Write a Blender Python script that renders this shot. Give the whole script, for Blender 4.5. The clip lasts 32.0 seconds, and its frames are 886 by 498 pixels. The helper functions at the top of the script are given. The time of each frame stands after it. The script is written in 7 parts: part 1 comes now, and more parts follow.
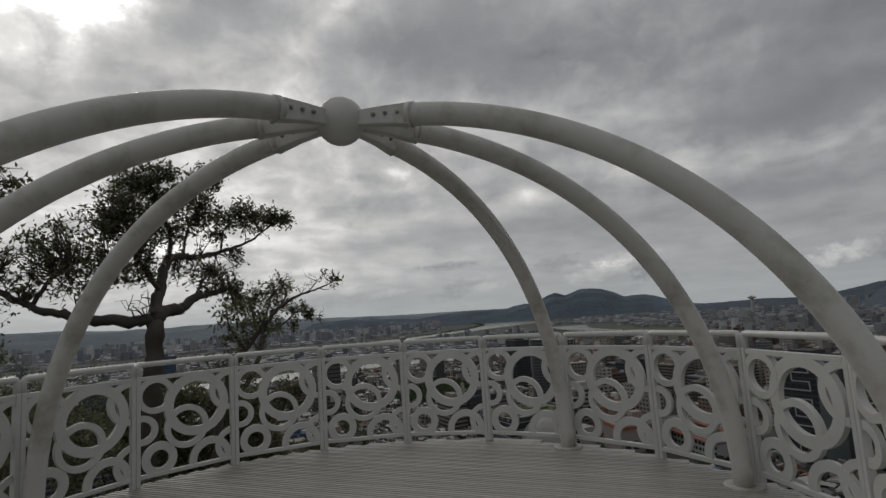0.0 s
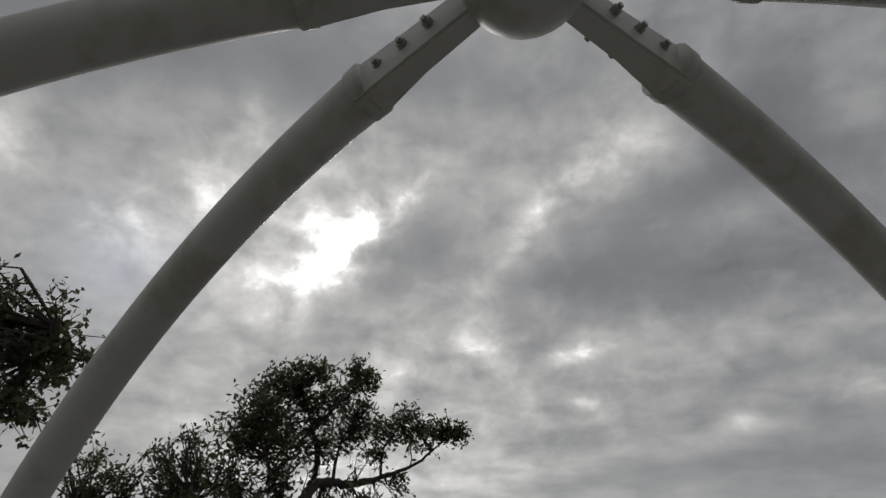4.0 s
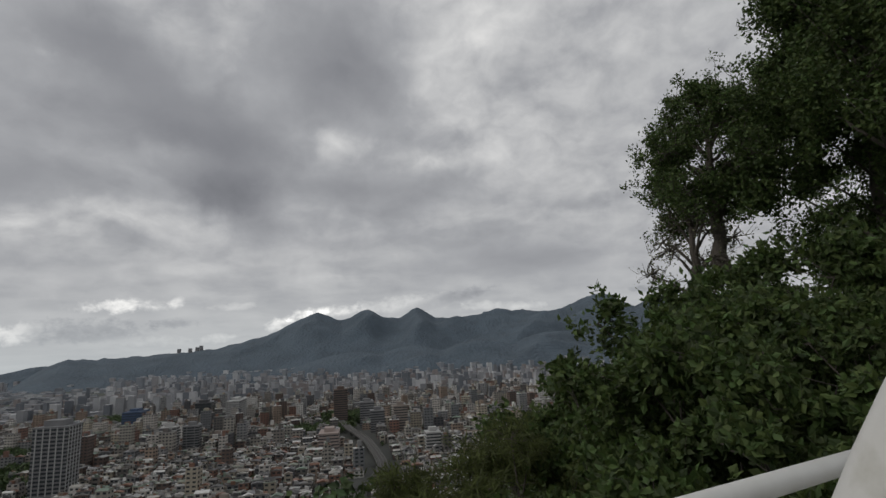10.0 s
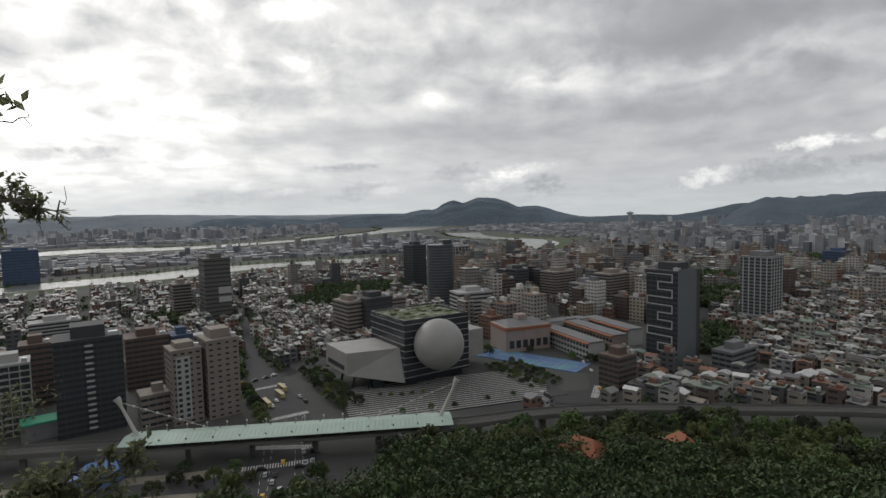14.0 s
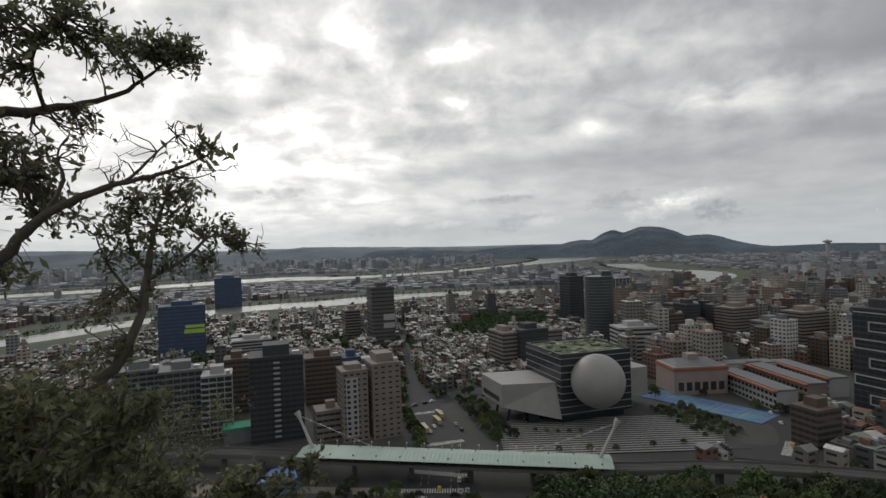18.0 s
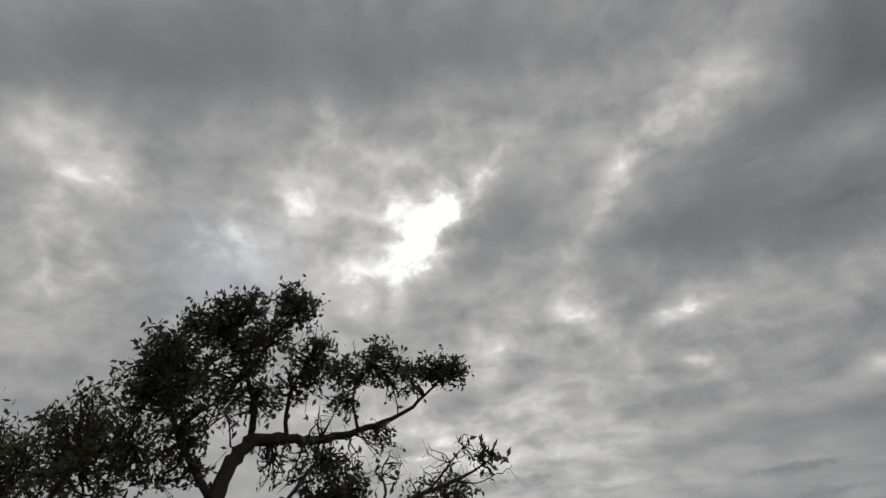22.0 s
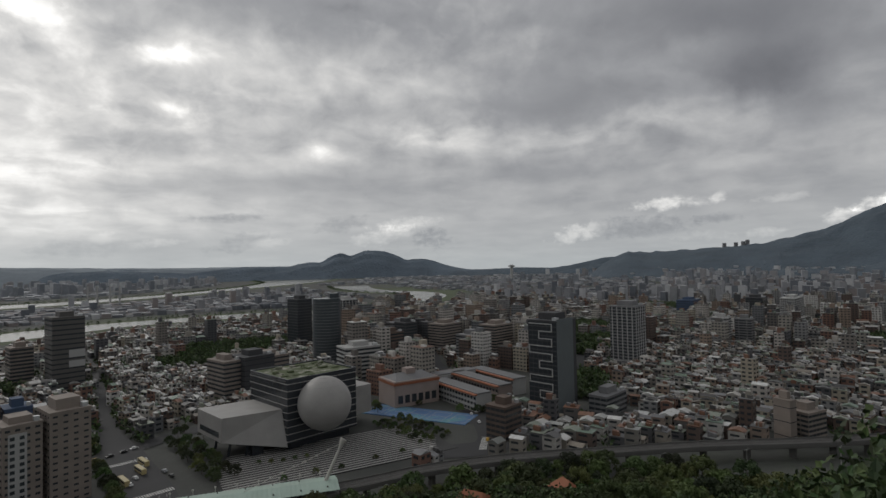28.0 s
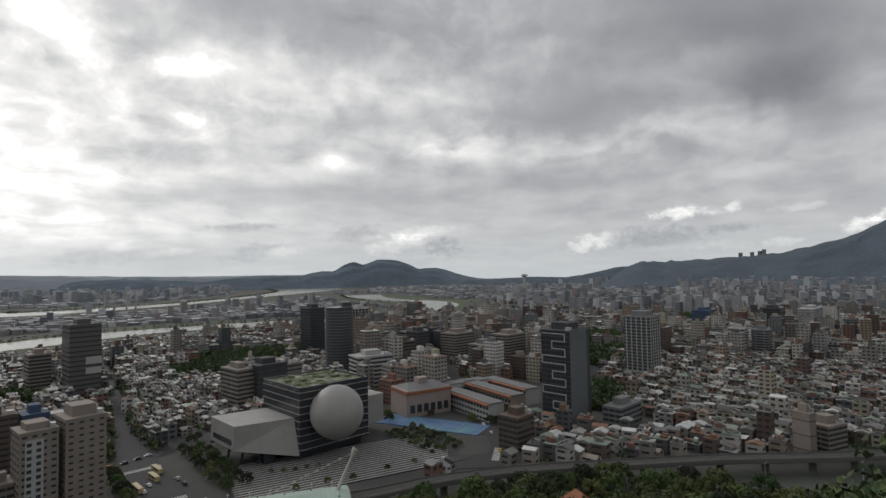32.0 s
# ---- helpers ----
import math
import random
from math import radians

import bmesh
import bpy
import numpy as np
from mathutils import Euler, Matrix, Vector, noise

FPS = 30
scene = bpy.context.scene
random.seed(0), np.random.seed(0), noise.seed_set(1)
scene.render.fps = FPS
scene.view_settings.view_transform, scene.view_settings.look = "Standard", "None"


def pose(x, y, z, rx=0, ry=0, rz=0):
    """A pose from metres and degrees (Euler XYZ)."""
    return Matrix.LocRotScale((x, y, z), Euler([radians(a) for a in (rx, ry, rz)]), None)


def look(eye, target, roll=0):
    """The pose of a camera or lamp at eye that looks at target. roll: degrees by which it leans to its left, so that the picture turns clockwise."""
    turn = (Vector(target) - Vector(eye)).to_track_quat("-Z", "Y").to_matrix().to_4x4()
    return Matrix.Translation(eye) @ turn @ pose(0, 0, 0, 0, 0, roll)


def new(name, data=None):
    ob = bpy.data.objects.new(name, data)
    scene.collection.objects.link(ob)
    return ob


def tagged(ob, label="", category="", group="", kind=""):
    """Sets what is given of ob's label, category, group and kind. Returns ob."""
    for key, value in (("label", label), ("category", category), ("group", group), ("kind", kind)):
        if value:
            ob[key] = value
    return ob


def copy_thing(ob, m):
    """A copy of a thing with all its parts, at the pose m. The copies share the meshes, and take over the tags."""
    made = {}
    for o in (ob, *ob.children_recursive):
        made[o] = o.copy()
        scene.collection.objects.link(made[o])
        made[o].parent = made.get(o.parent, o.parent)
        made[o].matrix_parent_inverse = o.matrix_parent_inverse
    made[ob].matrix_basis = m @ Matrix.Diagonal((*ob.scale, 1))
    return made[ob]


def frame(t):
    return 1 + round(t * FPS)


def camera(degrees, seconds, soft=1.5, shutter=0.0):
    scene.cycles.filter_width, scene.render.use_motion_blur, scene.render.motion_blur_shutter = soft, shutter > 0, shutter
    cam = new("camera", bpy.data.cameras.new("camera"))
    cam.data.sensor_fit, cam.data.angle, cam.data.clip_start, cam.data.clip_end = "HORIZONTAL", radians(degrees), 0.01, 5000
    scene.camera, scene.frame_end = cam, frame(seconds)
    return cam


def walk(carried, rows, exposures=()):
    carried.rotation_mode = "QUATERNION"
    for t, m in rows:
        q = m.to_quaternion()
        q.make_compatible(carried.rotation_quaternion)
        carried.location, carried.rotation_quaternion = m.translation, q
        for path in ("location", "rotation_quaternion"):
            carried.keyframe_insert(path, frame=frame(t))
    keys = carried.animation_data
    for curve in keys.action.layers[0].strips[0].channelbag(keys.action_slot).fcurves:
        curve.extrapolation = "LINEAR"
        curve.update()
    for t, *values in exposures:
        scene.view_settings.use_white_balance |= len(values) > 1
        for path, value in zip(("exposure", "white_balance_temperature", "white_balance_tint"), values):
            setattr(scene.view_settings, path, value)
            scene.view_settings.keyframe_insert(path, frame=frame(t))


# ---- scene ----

cam = camera(78.97, 32.0, soft=1.5)


def aim(x, y, z, yaw, pitch, roll):
    """A camera pose from a place, a heading to the left of +y, an upward pitch and a lean."""
    turn = Matrix.Rotation(radians(yaw), 4, "Z") @ Matrix.Rotation(radians(90 + pitch), 4, "X") @ Matrix.Rotation(radians(roll), 4, "Z")
    return Matrix.Translation((x, y, z)) @ turn


PATH = [
    (0.0, -0.508, -3.516, 1.509, -18.65, 6.78, -3.75),
    (0.5, -0.313, -3.203, 1.490, -21.12, 5.88, -3.51),
    (1.0, -0.304, -2.858, 1.520, -19.49, 6.95, -3.67),
    (1.5, -0.279, -2.446, 1.516, -16.28, 10.77, -3.35),
    (2.0, -0.368, -2.035, 1.538, -9.73, 16.97, -3.27),
    (2.5, -0.409, -1.692, 1.607, -2.49, 23.39, -2.55),
    (4.5, -0.150, -0.316, 1.605, 0.14, 32.19, -1.50),
    (5.0, -0.150, 0.030, 1.570, -3.58, 30.15, -2.44),
    (5.5, 0.000, 0.320, 1.550, -10.22, 26.56, -2.45),
    (6.0, 0.160, 0.620, 1.530, -17.28, 22.70, -2.83),
    (6.5, 0.320, 0.950, 1.510, -25.87, 20.43, -3.02),
    (7.0, 0.550, 1.240, 1.485, -36.87, 18.16, -2.43),
    (7.5, 0.770, 1.530, 1.475, -47.57, 16.31, -2.41),
    (8.0, 1.000, 1.746, 1.464, -58.61, 14.74, -2.80),
    (8.5, 1.320, 1.847, 1.444, -70.42, 12.54, -2.92),
    (9.0, 1.506, 1.968, 1.442, -79.79, 11.15, -2.99),
    (9.5, 1.670, 2.020, 1.450, -87.68, 10.55, -2.89),
    (10.0, 1.555, 2.255, 1.525, -94.70, 10.75, -2.77),
    (10.5, 1.580, 2.330, 1.580, -96.26, 11.13, -2.48),
    (11.0, 1.600, 2.380, 1.605, -95.40, 10.64, -2.39),
    (11.5, 1.590, 2.430, 1.600, -81.44, 7.84, -1.39),
    (12.0, 1.580, 2.480, 1.580, -65.60, 4.97, -0.55),
    (12.5, 1.570, 2.530, 1.560, -50.34, 1.81, -0.48),
    (13.0, 1.560, 2.580, 1.545, -39.70, -1.00, -0.60),
    (13.5, 1.560, 2.590, 1.530, -32.97, -2.87, -0.73),
    (14.0, 1.560, 2.600, 1.530, -28.85, -3.83, -1.26),
    (14.5, 1.560, 2.610, 1.530, -25.97, -4.28, -1.76),
    (15.0, 1.560, 2.620, 1.530, -22.79, -3.95, -2.21),
    (15.5, 1.560, 2.620, 1.530, -19.87, -3.12, -2.21),
    (17.5, 1.560, 2.620, 1.530, -13.30, -0.66, -1.61),
    (18.0, 1.560, 2.620, 1.530, -12.49, -0.12, -1.68),
    (18.5, 1.560, 2.620, 1.530, -10.89, 0.80, -2.05),
    (19.0, 1.560, 2.620, 1.530, -7.72, 2.76, -2.39),
    (19.5, 1.540, 2.535, 1.535, -3.76, 5.95, -3.01),
    (20.0, 1.520, 2.450, 1.540, 0.77, 11.06, -3.68),
    (20.5, 1.480, 2.275, 1.545, 4.68, 17.53, -4.66),
    (21.0, 1.440, 2.100, 1.550, 7.68, 23.44, -4.93),
    (21.5, 1.430, 2.000, 1.550, 9.80, 27.88, -4.67),
    (22.0, 1.420, 1.900, 1.550, 10.76, 29.87, -3.88),
    (22.5, 1.415, 1.890, 1.550, 10.48, 29.51, -2.72),
    (23.0, 1.410, 1.880, 1.550, 8.27, 27.94, -1.79),
    (23.5, 1.400, 1.950, 1.550, 4.77, 25.65, -1.02),
    (24.0, 1.390, 2.020, 1.550, 0.34, 22.50, -1.01),
    (24.5, 1.400, 2.110, 1.545, -5.50, 18.20, -1.27),
    (25.0, 1.410, 2.200, 1.540, -11.62, 13.54, -1.79),
    (25.5, 1.445, 2.310, 1.535, -19.58, 9.02, -2.12),
    (26.0, 1.480, 2.420, 1.530, -27.34, 5.14, -1.81),
    (26.5, 1.492, 2.452, 1.530, -33.67, 2.88, -1.66),
    (28.5, 1.540, 2.580, 1.530, -41.24, 1.77, -1.09),
    (29.0, 1.540, 2.580, 1.530, -41.62, 2.04, -0.95),
    (29.5, 1.540, 2.580, 1.530, -42.12, 2.36, -0.70),
    (30.0, 1.540, 2.580, 1.530, -42.28, 2.62, -0.41),
    (30.5, 1.540, 2.580, 1.530, -42.18, 2.89, -0.30),
    (31.0, 1.540, 2.580, 1.530, -41.93, 2.99, -0.35),
    (31.5, 1.540, 2.580, 1.530, -41.05, 2.79, -0.62),
    (32.0, 1.540, 2.580, 1.530, -39.53, 2.55, -1.05),
]
EXPOSURE = [(0.0, 0.0), (1.0, 0.25), (2.0, 0.5), (2.5, 0.3), (4.5, -0.42), (6.0, -0.55), (8.0, -0.35), (9.0, 0.15), (10.5, 0.65), (12.0, 0.7), (13.0, 0.75),
            (15.0, 0.75), (18.0, 0.6), (19.0, 0.5), (20.0, 0.35), (21.0, -0.1), (22.0, -0.42), (23.0, -0.55), (25.0, -0.7), (25.5, -0.64), (26.0, -0.5), (26.5, -0.28), (28.5, 0.5), (30.0, 0.7), (32.0, 0.7)]
walk(cam, [(t, aim(*row)) for t, *row in PATH], EXPOSURE)

# ---- sky and light ----
SUN_AZ, SUN_EL = 9.0, 31.0


def heading(az, el):
    a, e = radians(az), radians(el)
    return Vector((-math.sin(a) * math.cos(e), math.cos(a) * math.cos(e), math.sin(e)))


world = bpy.data.worlds.new("overcast_sky")
scene.world = world
world.use_nodes = True
wn, wl = world.node_tree.nodes, world.node_tree.links
wn.clear()


def wnode(kind, *ins, **attrs):
    n = wn.new(kind)
    if "op" in attrs:
        n.operation = attrs["op"]
    for i, v in enumerate(ins):
        if v is None:
            continue
        if isinstance(v, bpy.types.NodeSocket):
            wl.new(v, n.inputs[i])
        else:
            n.inputs[i].default_value = v
    return n


def wmath(op, *ins):
    return wnode("ShaderNodeMath", *ins, op=op).outputs[0]


def wvec(op, *ins):
    return wnode("ShaderNodeVectorMath", *ins, op=op)


def wnoise(vec, scale, detail, rough, distort=0.0):
    n = wn.new("ShaderNodeTexNoise")
    wl.new(vec, n.inputs["Vector"])
    n.inputs["Scale"].default_value, n.inputs["Detail"].default_value = scale, detail
    n.inputs["Roughness"].default_value, n.inputs["Distortion"].default_value = rough, distort
    return n


sky_dir = wn.new("ShaderNodeTexCoord").outputs["Generated"]
# ragged edges: the direction is stirred at two scales before the cloud banks are laid out
stir_a = wvec("SUBTRACT", wnoise(sky_dir, 4.0, 2, 0.5).outputs["Color"], (0.5, 0.5, 0.5)).outputs[0]
stir_b = wvec("SUBTRACT", wnoise(sky_dir, 14.0, 5, 0.6).outputs["Color"], (0.5, 0.5, 0.5)).outputs[0]
stirred = wvec("MULTIPLY_ADD", stir_a, (0.10, 0.10, 0.07), sky_dir).outputs[0]
stirred = wvec("MULTIPLY_ADD", stir_b, (0.075, 0.075, 0.055), stirred).outputs[0]
ruffled = wvec("MULTIPLY_ADD", stir_b, (0.034, 0.034, 0.024), sky_dir).outputs[0]
split = wnode("ShaderNodeSeparateXYZ", sky_dir)
up = wmath("MAXIMUM", split.outputs[2], 0.0)
# the layer seen from below: far banks crowd towards the horizon
lay = wmath("ADD", up, 0.13)
flat = wnode("ShaderNodeCombineXYZ", wmath("DIVIDE", split.outputs[0], lay), wmath("DIVIDE", split.outputs[1], lay), 0.0).outputs[0]
billow = wvec("MULTIPLY_ADD", stir_b, (0.2, 0.2, 0.2), flat).outputs[0]
broad = wnoise(flat, 1.1, 3, 0.5, 0.0).outputs["Fac"]
fine = wnoise(billow, 2.6, 4, 0.5, 0.4).outputs["Fac"]
puffs = wnoise(wvec("MULTIPLY", sky_dir, (1.0, 1.0, 1.4)).outputs[0], 15.0, 5, 0.52, 0.3).outputs["Fac"]
curds = wnoise(wvec("MULTIPLY", sky_dir, (1.0, 1.0, 1.5)).outputs[0], 55.0, 4, 0.6, 0.2).outputs["Fac"]
# the layer grows smooth and pale in the distance
clear = wnode("ShaderNodeMapRange", up, 0.06, 0.24, 0.25, 1.0).outputs[0]
rough = wmath("MULTIPLY_ADD", wmath("SUBTRACT", fine, 0.5), 2.4, wmath("MULTIPLY", wmath("SUBTRACT", puffs, 0.5), 2.0))
total = wmath("MULTIPLY_ADD", wmath("SUBTRACT", broad, 0.5), 1.0, 0.12)
near_sun = wmath("POWER", wmath("MAXIMUM", wvec("DOT_PRODUCT", sky_dir, tuple(heading(SUN_AZ, 24))).outputs["Value"], 0.0), 8.0)
total = wmath("MULTIPLY_ADD", wmath("MULTIPLY", rough, wmath("MULTIPLY_ADD", near_sun, 0.7, 0.9)), clear, total)
# thinner cloud towards the sun, thicker away from it
toward = wvec("DOT_PRODUCT", sky_dir, tuple(heading(SUN_AZ + 5, 26))).outputs["Value"]
total = wmath("MULTIPLY_ADD", wmath("POWER", wmath("MAXIMUM", toward, 0.0), 4.0), 1.5, total)
# unseen zenith and rear of the overcast sky, brightened to light roofs and trees
total = wmath("MULTIPLY_ADD", wmath("MAXIMUM", wmath("SUBTRACT", up, 0.84), 0.0), 5.0, total)
rear = wvec("DOT_PRODUCT", sky_dir, tuple(heading(140, 15))).outputs["Value"]
total = wmath("MULTIPLY_ADD", wmath("POWER", wmath("MAXIMUM", rear, 0.0), 2.0), 0.1, total)
total = wmath("ADD", total, 0.2)
# the banks are torn by the same billows
tear = wmath("MINIMUM", wmath("MAXIMUM", wmath("MULTIPLY_ADD", wmath("MULTIPLY_ADD", puffs, 1.2, fine), 1.5, -0.65), 0.5), 1.45)
lumpy = wmath("MULTIPLY", wmath("SUBTRACT", wmath("MULTIPLY_ADD", curds, 0.6, wmath("MULTIPLY", puffs, 0.4)), 0.5), 5.0)


def bank(az, el, long, wide, tilt, way):
    """How far a direction lies from the middle of a bank of cloud, one at its rim; sizes in degrees."""
    mid, level = heading(az, el), Vector((math.cos(radians(az)), math.sin(radians(az)), 0))
    rise = level.cross(mid)
    a = (level * math.cos(radians(tilt)) + rise * math.sin(radians(tilt))) / math.radians(long)
    b = (rise * math.cos(radians(tilt)) - level * math.sin(radians(tilt))) / math.radians(wide)
    u = wvec("DOT_PRODUCT", way, tuple(a)).outputs["Value"]
    v = wvec("DOT_PRODUCT", way, tuple(b)).outputs["Value"]
    return wmath("MULTIPLY_ADD", u, u, wmath("MULTIPLY", v, v))


def cloud(az, el, long, wide, tilt, amount):
    """A soft brighter (amount over 0) or thicker, darker bank of cloud."""
    global total
    fall = wmath("POWER", 0.3679, bank(az, el, long, wide, tilt, stirred if wide > 2.2 else ruffled))
    total = wmath("MULTIPLY_ADD", wmath("MULTIPLY", fall, tear), amount, total)


def cumulus(az, el, long, wide, tilt, amount):
    """A small heap of cloud with a lumpy, fairly sharp outline."""
    global total
    edge = wmath("ADD", wmath("SUBTRACT", 0.9, bank(az, el, long * 1.25, wide * 1.3, tilt, sky_dir)), lumpy)
    total = wmath("MULTIPLY_ADD", wmath("SMOOTH_MIN", wmath("MAXIMUM", wmath("MULTIPLY", edge, 0.9), 0.0), 1.0, 0.4), amount, total)


cloud(11.2, 32.5, 6.5, 1.8, 45, 3.10)
cloud(16.3, 27.4, 4.5, 3.5, 14, 1.30)
cloud(2.6, 38.8, 3.5, 1.3, 32, 1.14)
cloud(13.2, 34.3, 5.6, 4.7, 33, 0.80)
cloud(52.5, 33.7, 5.5, 4.8, -12, 1.15)
cloud(51.5, 24.2, 4.8, 4.8, -28, 1.26)
cloud(34.9, 29.4, 3.0, 3.5, 23, 1.26)
cloud(28.8, 34.4, 3.0, 1.9, -71, 0.85)
cloud(26.7, 41.9, 2.5, 2.9, -10, 0.69)
cloud(9.0, 43.9, 1.9, 2.1, 2, 0.66)
cloud(49.0, 43.5, 12.4, 4.3, 22, -1.10)
cloud(12.6, 49.4, 16.1, 4.8, 7, -1.10)
cloud(33.6, 52.4, 20.6, 3.6, 15, -0.50)
cloud(45.3, 36.9, 7.5, 3.3, -13, -0.30)
cloud(32.3, 28.9, 2.3, 2.7, 53, -0.45)
cloud(6.6, 29.0, 9.7, 3.0, 49, -1.10)
cloud(-0.2, 30.9, 5.7, 3.7, 49, -0.80)
cloud(-8.9, 32.0, 5.1, 1.2, 43, 0.95)
cloud(-15.7, 36.9, 3.8, 1.5, 40, 0.95)
cloud(-24.0, 40.6, 5.8, 2.9, 9, 0.92)
cloud(-31.0, 43.2, 4.7, 1.9, -19, 0.47)
cloud(-23.3, 31.0, 14.3, 5.5, 29, -1.10)
cloud(-38.7, 37.3, 4.3, 5.0, -57, -1.10)
cloud(-27.5, 24.1, 7.2, 3.6, 2, -0.80)
cloud(-5.0, 26.7, 3.2, 1.5, 32, 0.35)
cloud(-5.3, 22.4, 1.8, 2.1, 9, 0.35)
cloud(-16.4, 21.4, 3.4, 1.0, -2, 0.57)
cloud(4.6, 19.5, 3.4, 2.1, 24, 0.60)
cloud(-2.0, 20.6, 3.7, 1.9, 31, 0.47)
cloud(-14.1, 19.9, 3.4, 1.3, 11, 0.85)
cloud(6.2, 14.8, 9.7, 1.4, 15, -0.52)
cloud(12.1, 11.9, 9.6, 0.9, 9, 0.66)
cloud(10.6, 9.2, 8.9, 2.3, 1, 0.66)
cloud(-15.2, 14.8, 3.3, 1.1, -8, 0.95)
cloud(-8.6, 16.8, 3.2, 1.7, -29, -0.30)
cloud(-4.7, 8.4, 6.4, 1.3, 8, 0.57)
cloud(-19.9, 8.0, 18.5, 2.0, 3, -0.45)
cloud(-26.3, 14.0, 7.7, 2.8, 13, -0.38)
cloud(-28.1, 11.8, 2.0, 0.9, -13, 1.42)
cloud(-40.8, 13.5, 4.8, 1.6, -2, 1.04)
cloud(-44.2, 15.1, 5.6, 1.5, -15, 0.47)
cloud(-49.4, 23.3, 14.6, 5.7, -10, -0.52)
cloud(-55.4, 16.8, 6.4, 2.8, -2, -0.45)
cloud(-52.4, 9.4, 8.4, 1.6, -4, -0.34)
cloud(-2.8, 5.0, 16.8, 2.2, 6, 0.57)
cloud(-11.9, 1.8, 12.9, 0.9, 0, -0.45)
cloud(-11.3, 35.0, 4.0, 1.4, 41, 0.85)
cloud(-20.9, 37.4, 3.7, 2.5, 28, 0.92)
cloud(-4.8, 21.8, 3.1, 1.9, -44, 0.57)
cloud(-8.7, 22.0, 0.9, 0.6, 17, 0.76)
cloud(-14.4, 20.0, 2.6, 0.9, 15, 0.76)
cloud(-14.8, 14.8, 1.7, 0.7, -12, 0.95)
cloud(-13.9, 27.6, 7.6, 3.4, -5, -0.40)
cloud(-39.1, 34.3, 6.0, 4.3, -6, -0.55)
cloud(-35.1, 30.3, 6.3, 1.9, -3, 0.38)
cloud(-47.8, 24.1, 5.1, 2.8, -24, 0.40)
cloud(-61.7, 27.6, 10.9, 3.2, -20, -0.60)
cloud(-71.7, 17.6, 5.4, 3.1, 23, -0.70)
cloud(-83.0, 29.3, 6.7, 7.3, -32, -1.20)
cloud(-35.0, 37.1, 8.9, 3.8, -6, 0.57)
cloud(-82.3, 21.6, 1.7, 1.6, -37, 0.38)
cloud(-61.4, 13.9, 8.8, 1.6, -3, 0.33)
cloud(-44.8, 15.8, 7.9, 1.4, -5, -0.40)
cloud(-68.5, 22.8, 8.4, 3.2, -6, -0.38)
cloud(-74.1, 15.2, 3.7, 2.3, -19, -0.52)
cloud(-28.4, 21.0, 14.9, 5.0, 6, 0.46)
cloud(-52.4, 15.1, 6.2, 1.5, 1, -0.26)
cloud(-3.4, 19.5, 2.9, 3.4, 3, 0.46)
cloud(-8.1, 15.9, 2.9, 1.8, -36, 0.57)
cloud(-12.9, 7.5, 11.6, 1.0, 2, -0.22)
cloud(-28.4, 8.7, 14.1, 1.1, 0, -0.19)
cloud(-59.6, 28.2, 6.6, 2.8, -8, -0.40)
cloud(-68.1, 21.8, 7.6, 2.6, -2, -0.50)
cloud(-71.9, 15.9, 4.4, 2.4, -12, -0.60)
cloud(-84.8, 17.3, 9.4, 1.6, -1, -0.45)
cloud(-83.4, 22.0, 4.3, 1.6, -6, 0.57)
cloud(-94.1, 19.8, 2.5, 1.2, 1, 0.57)
cloud(-103.2, 21.6, 6.6, 2.7, -17, 0.40)
cloud(-103.7, 9.0, 9.0, 2.0, -5, -0.55)
cloud(-87.8, 27.7, 4.8, 2.6, -46, -0.30)
cloud(-99.8, 31.6, 4.4, 4.9, -8, 0.34)
cloud(-56.9, 12.5, 9.1, 1.2, 8, 0.43)
cloud(-54.4, 16.7, 6.8, 1.9, 1, -0.30)
cloud(-82.7, 8.2, 5.0, 0.9, 2, 0.28)
cumulus(-36.6, 2.1, 4.6, 1.4, 1, -0.30)
cumulus(-34.5, 3.2, 3.0, 0.8, 10, 1.10)
cumulus(-36.6, 4.2, 3.2, 0.6, 5, 0.80)
cumulus(-39.8, 2.7, 1.7, 1.0, 0, -0.84)
cumulus(-55.1, 2.9, 2.6, 0.8, 11, 1.50)
cumulus(-61.8, 3.2, 4.6, 1.0, -2, -0.84)
cumulus(-67.7, 3.7, 1.9, 0.5, 2, -0.60)
cumulus(-63.4, 5.4, 2.3, 0.6, 1, 1.10)
cumulus(-68.1, 5.8, 0.8, 0.4, 12, 0.80)
cumulus(-64.9, 2.3, 3.3, 0.5, -1, 0.60)
cumulus(-77.3, 3.4, 1.0, 0.5, 14, 1.60)
cumulus(-80.5, 4.4, 1.7, 0.6, 7, 1.50)
cumulus(-71.9, 2.3, 1.3, 0.4, 5, 0.80)
cumulus(-73.1, 5.3, 2.3, 0.3, 3, 0.60)
cumulus(-6.9, 2.1, 3.9, 0.8, 6, -0.48)
cumulus(-8.6, 3.0, 1.0, 0.5, 8, 0.60)
cumulus(-12.7, 2.5, 2.7, 0.4, 7, 0.70)
cumulus(-19.8, 2.5, 2.4, 0.8, 16, -0.66)
cumulus(-22.9, 2.5, 1.8, 0.4, 5, 0.50)
cumulus(-30.0, 4.3, 2.4, 0.8, 8, -0.60)
cumulus(-19.0, 5.1, 3.4, 0.3, 2, -0.48)
cumulus(7.5, 5.7, 1.5, 0.6, 6, -0.84)
cumulus(4.0, 6.0, 2.1, 0.6, 4, -1.08)
cumulus(-18.6, 4.9, 3.1, 0.4, 0, -0.48)
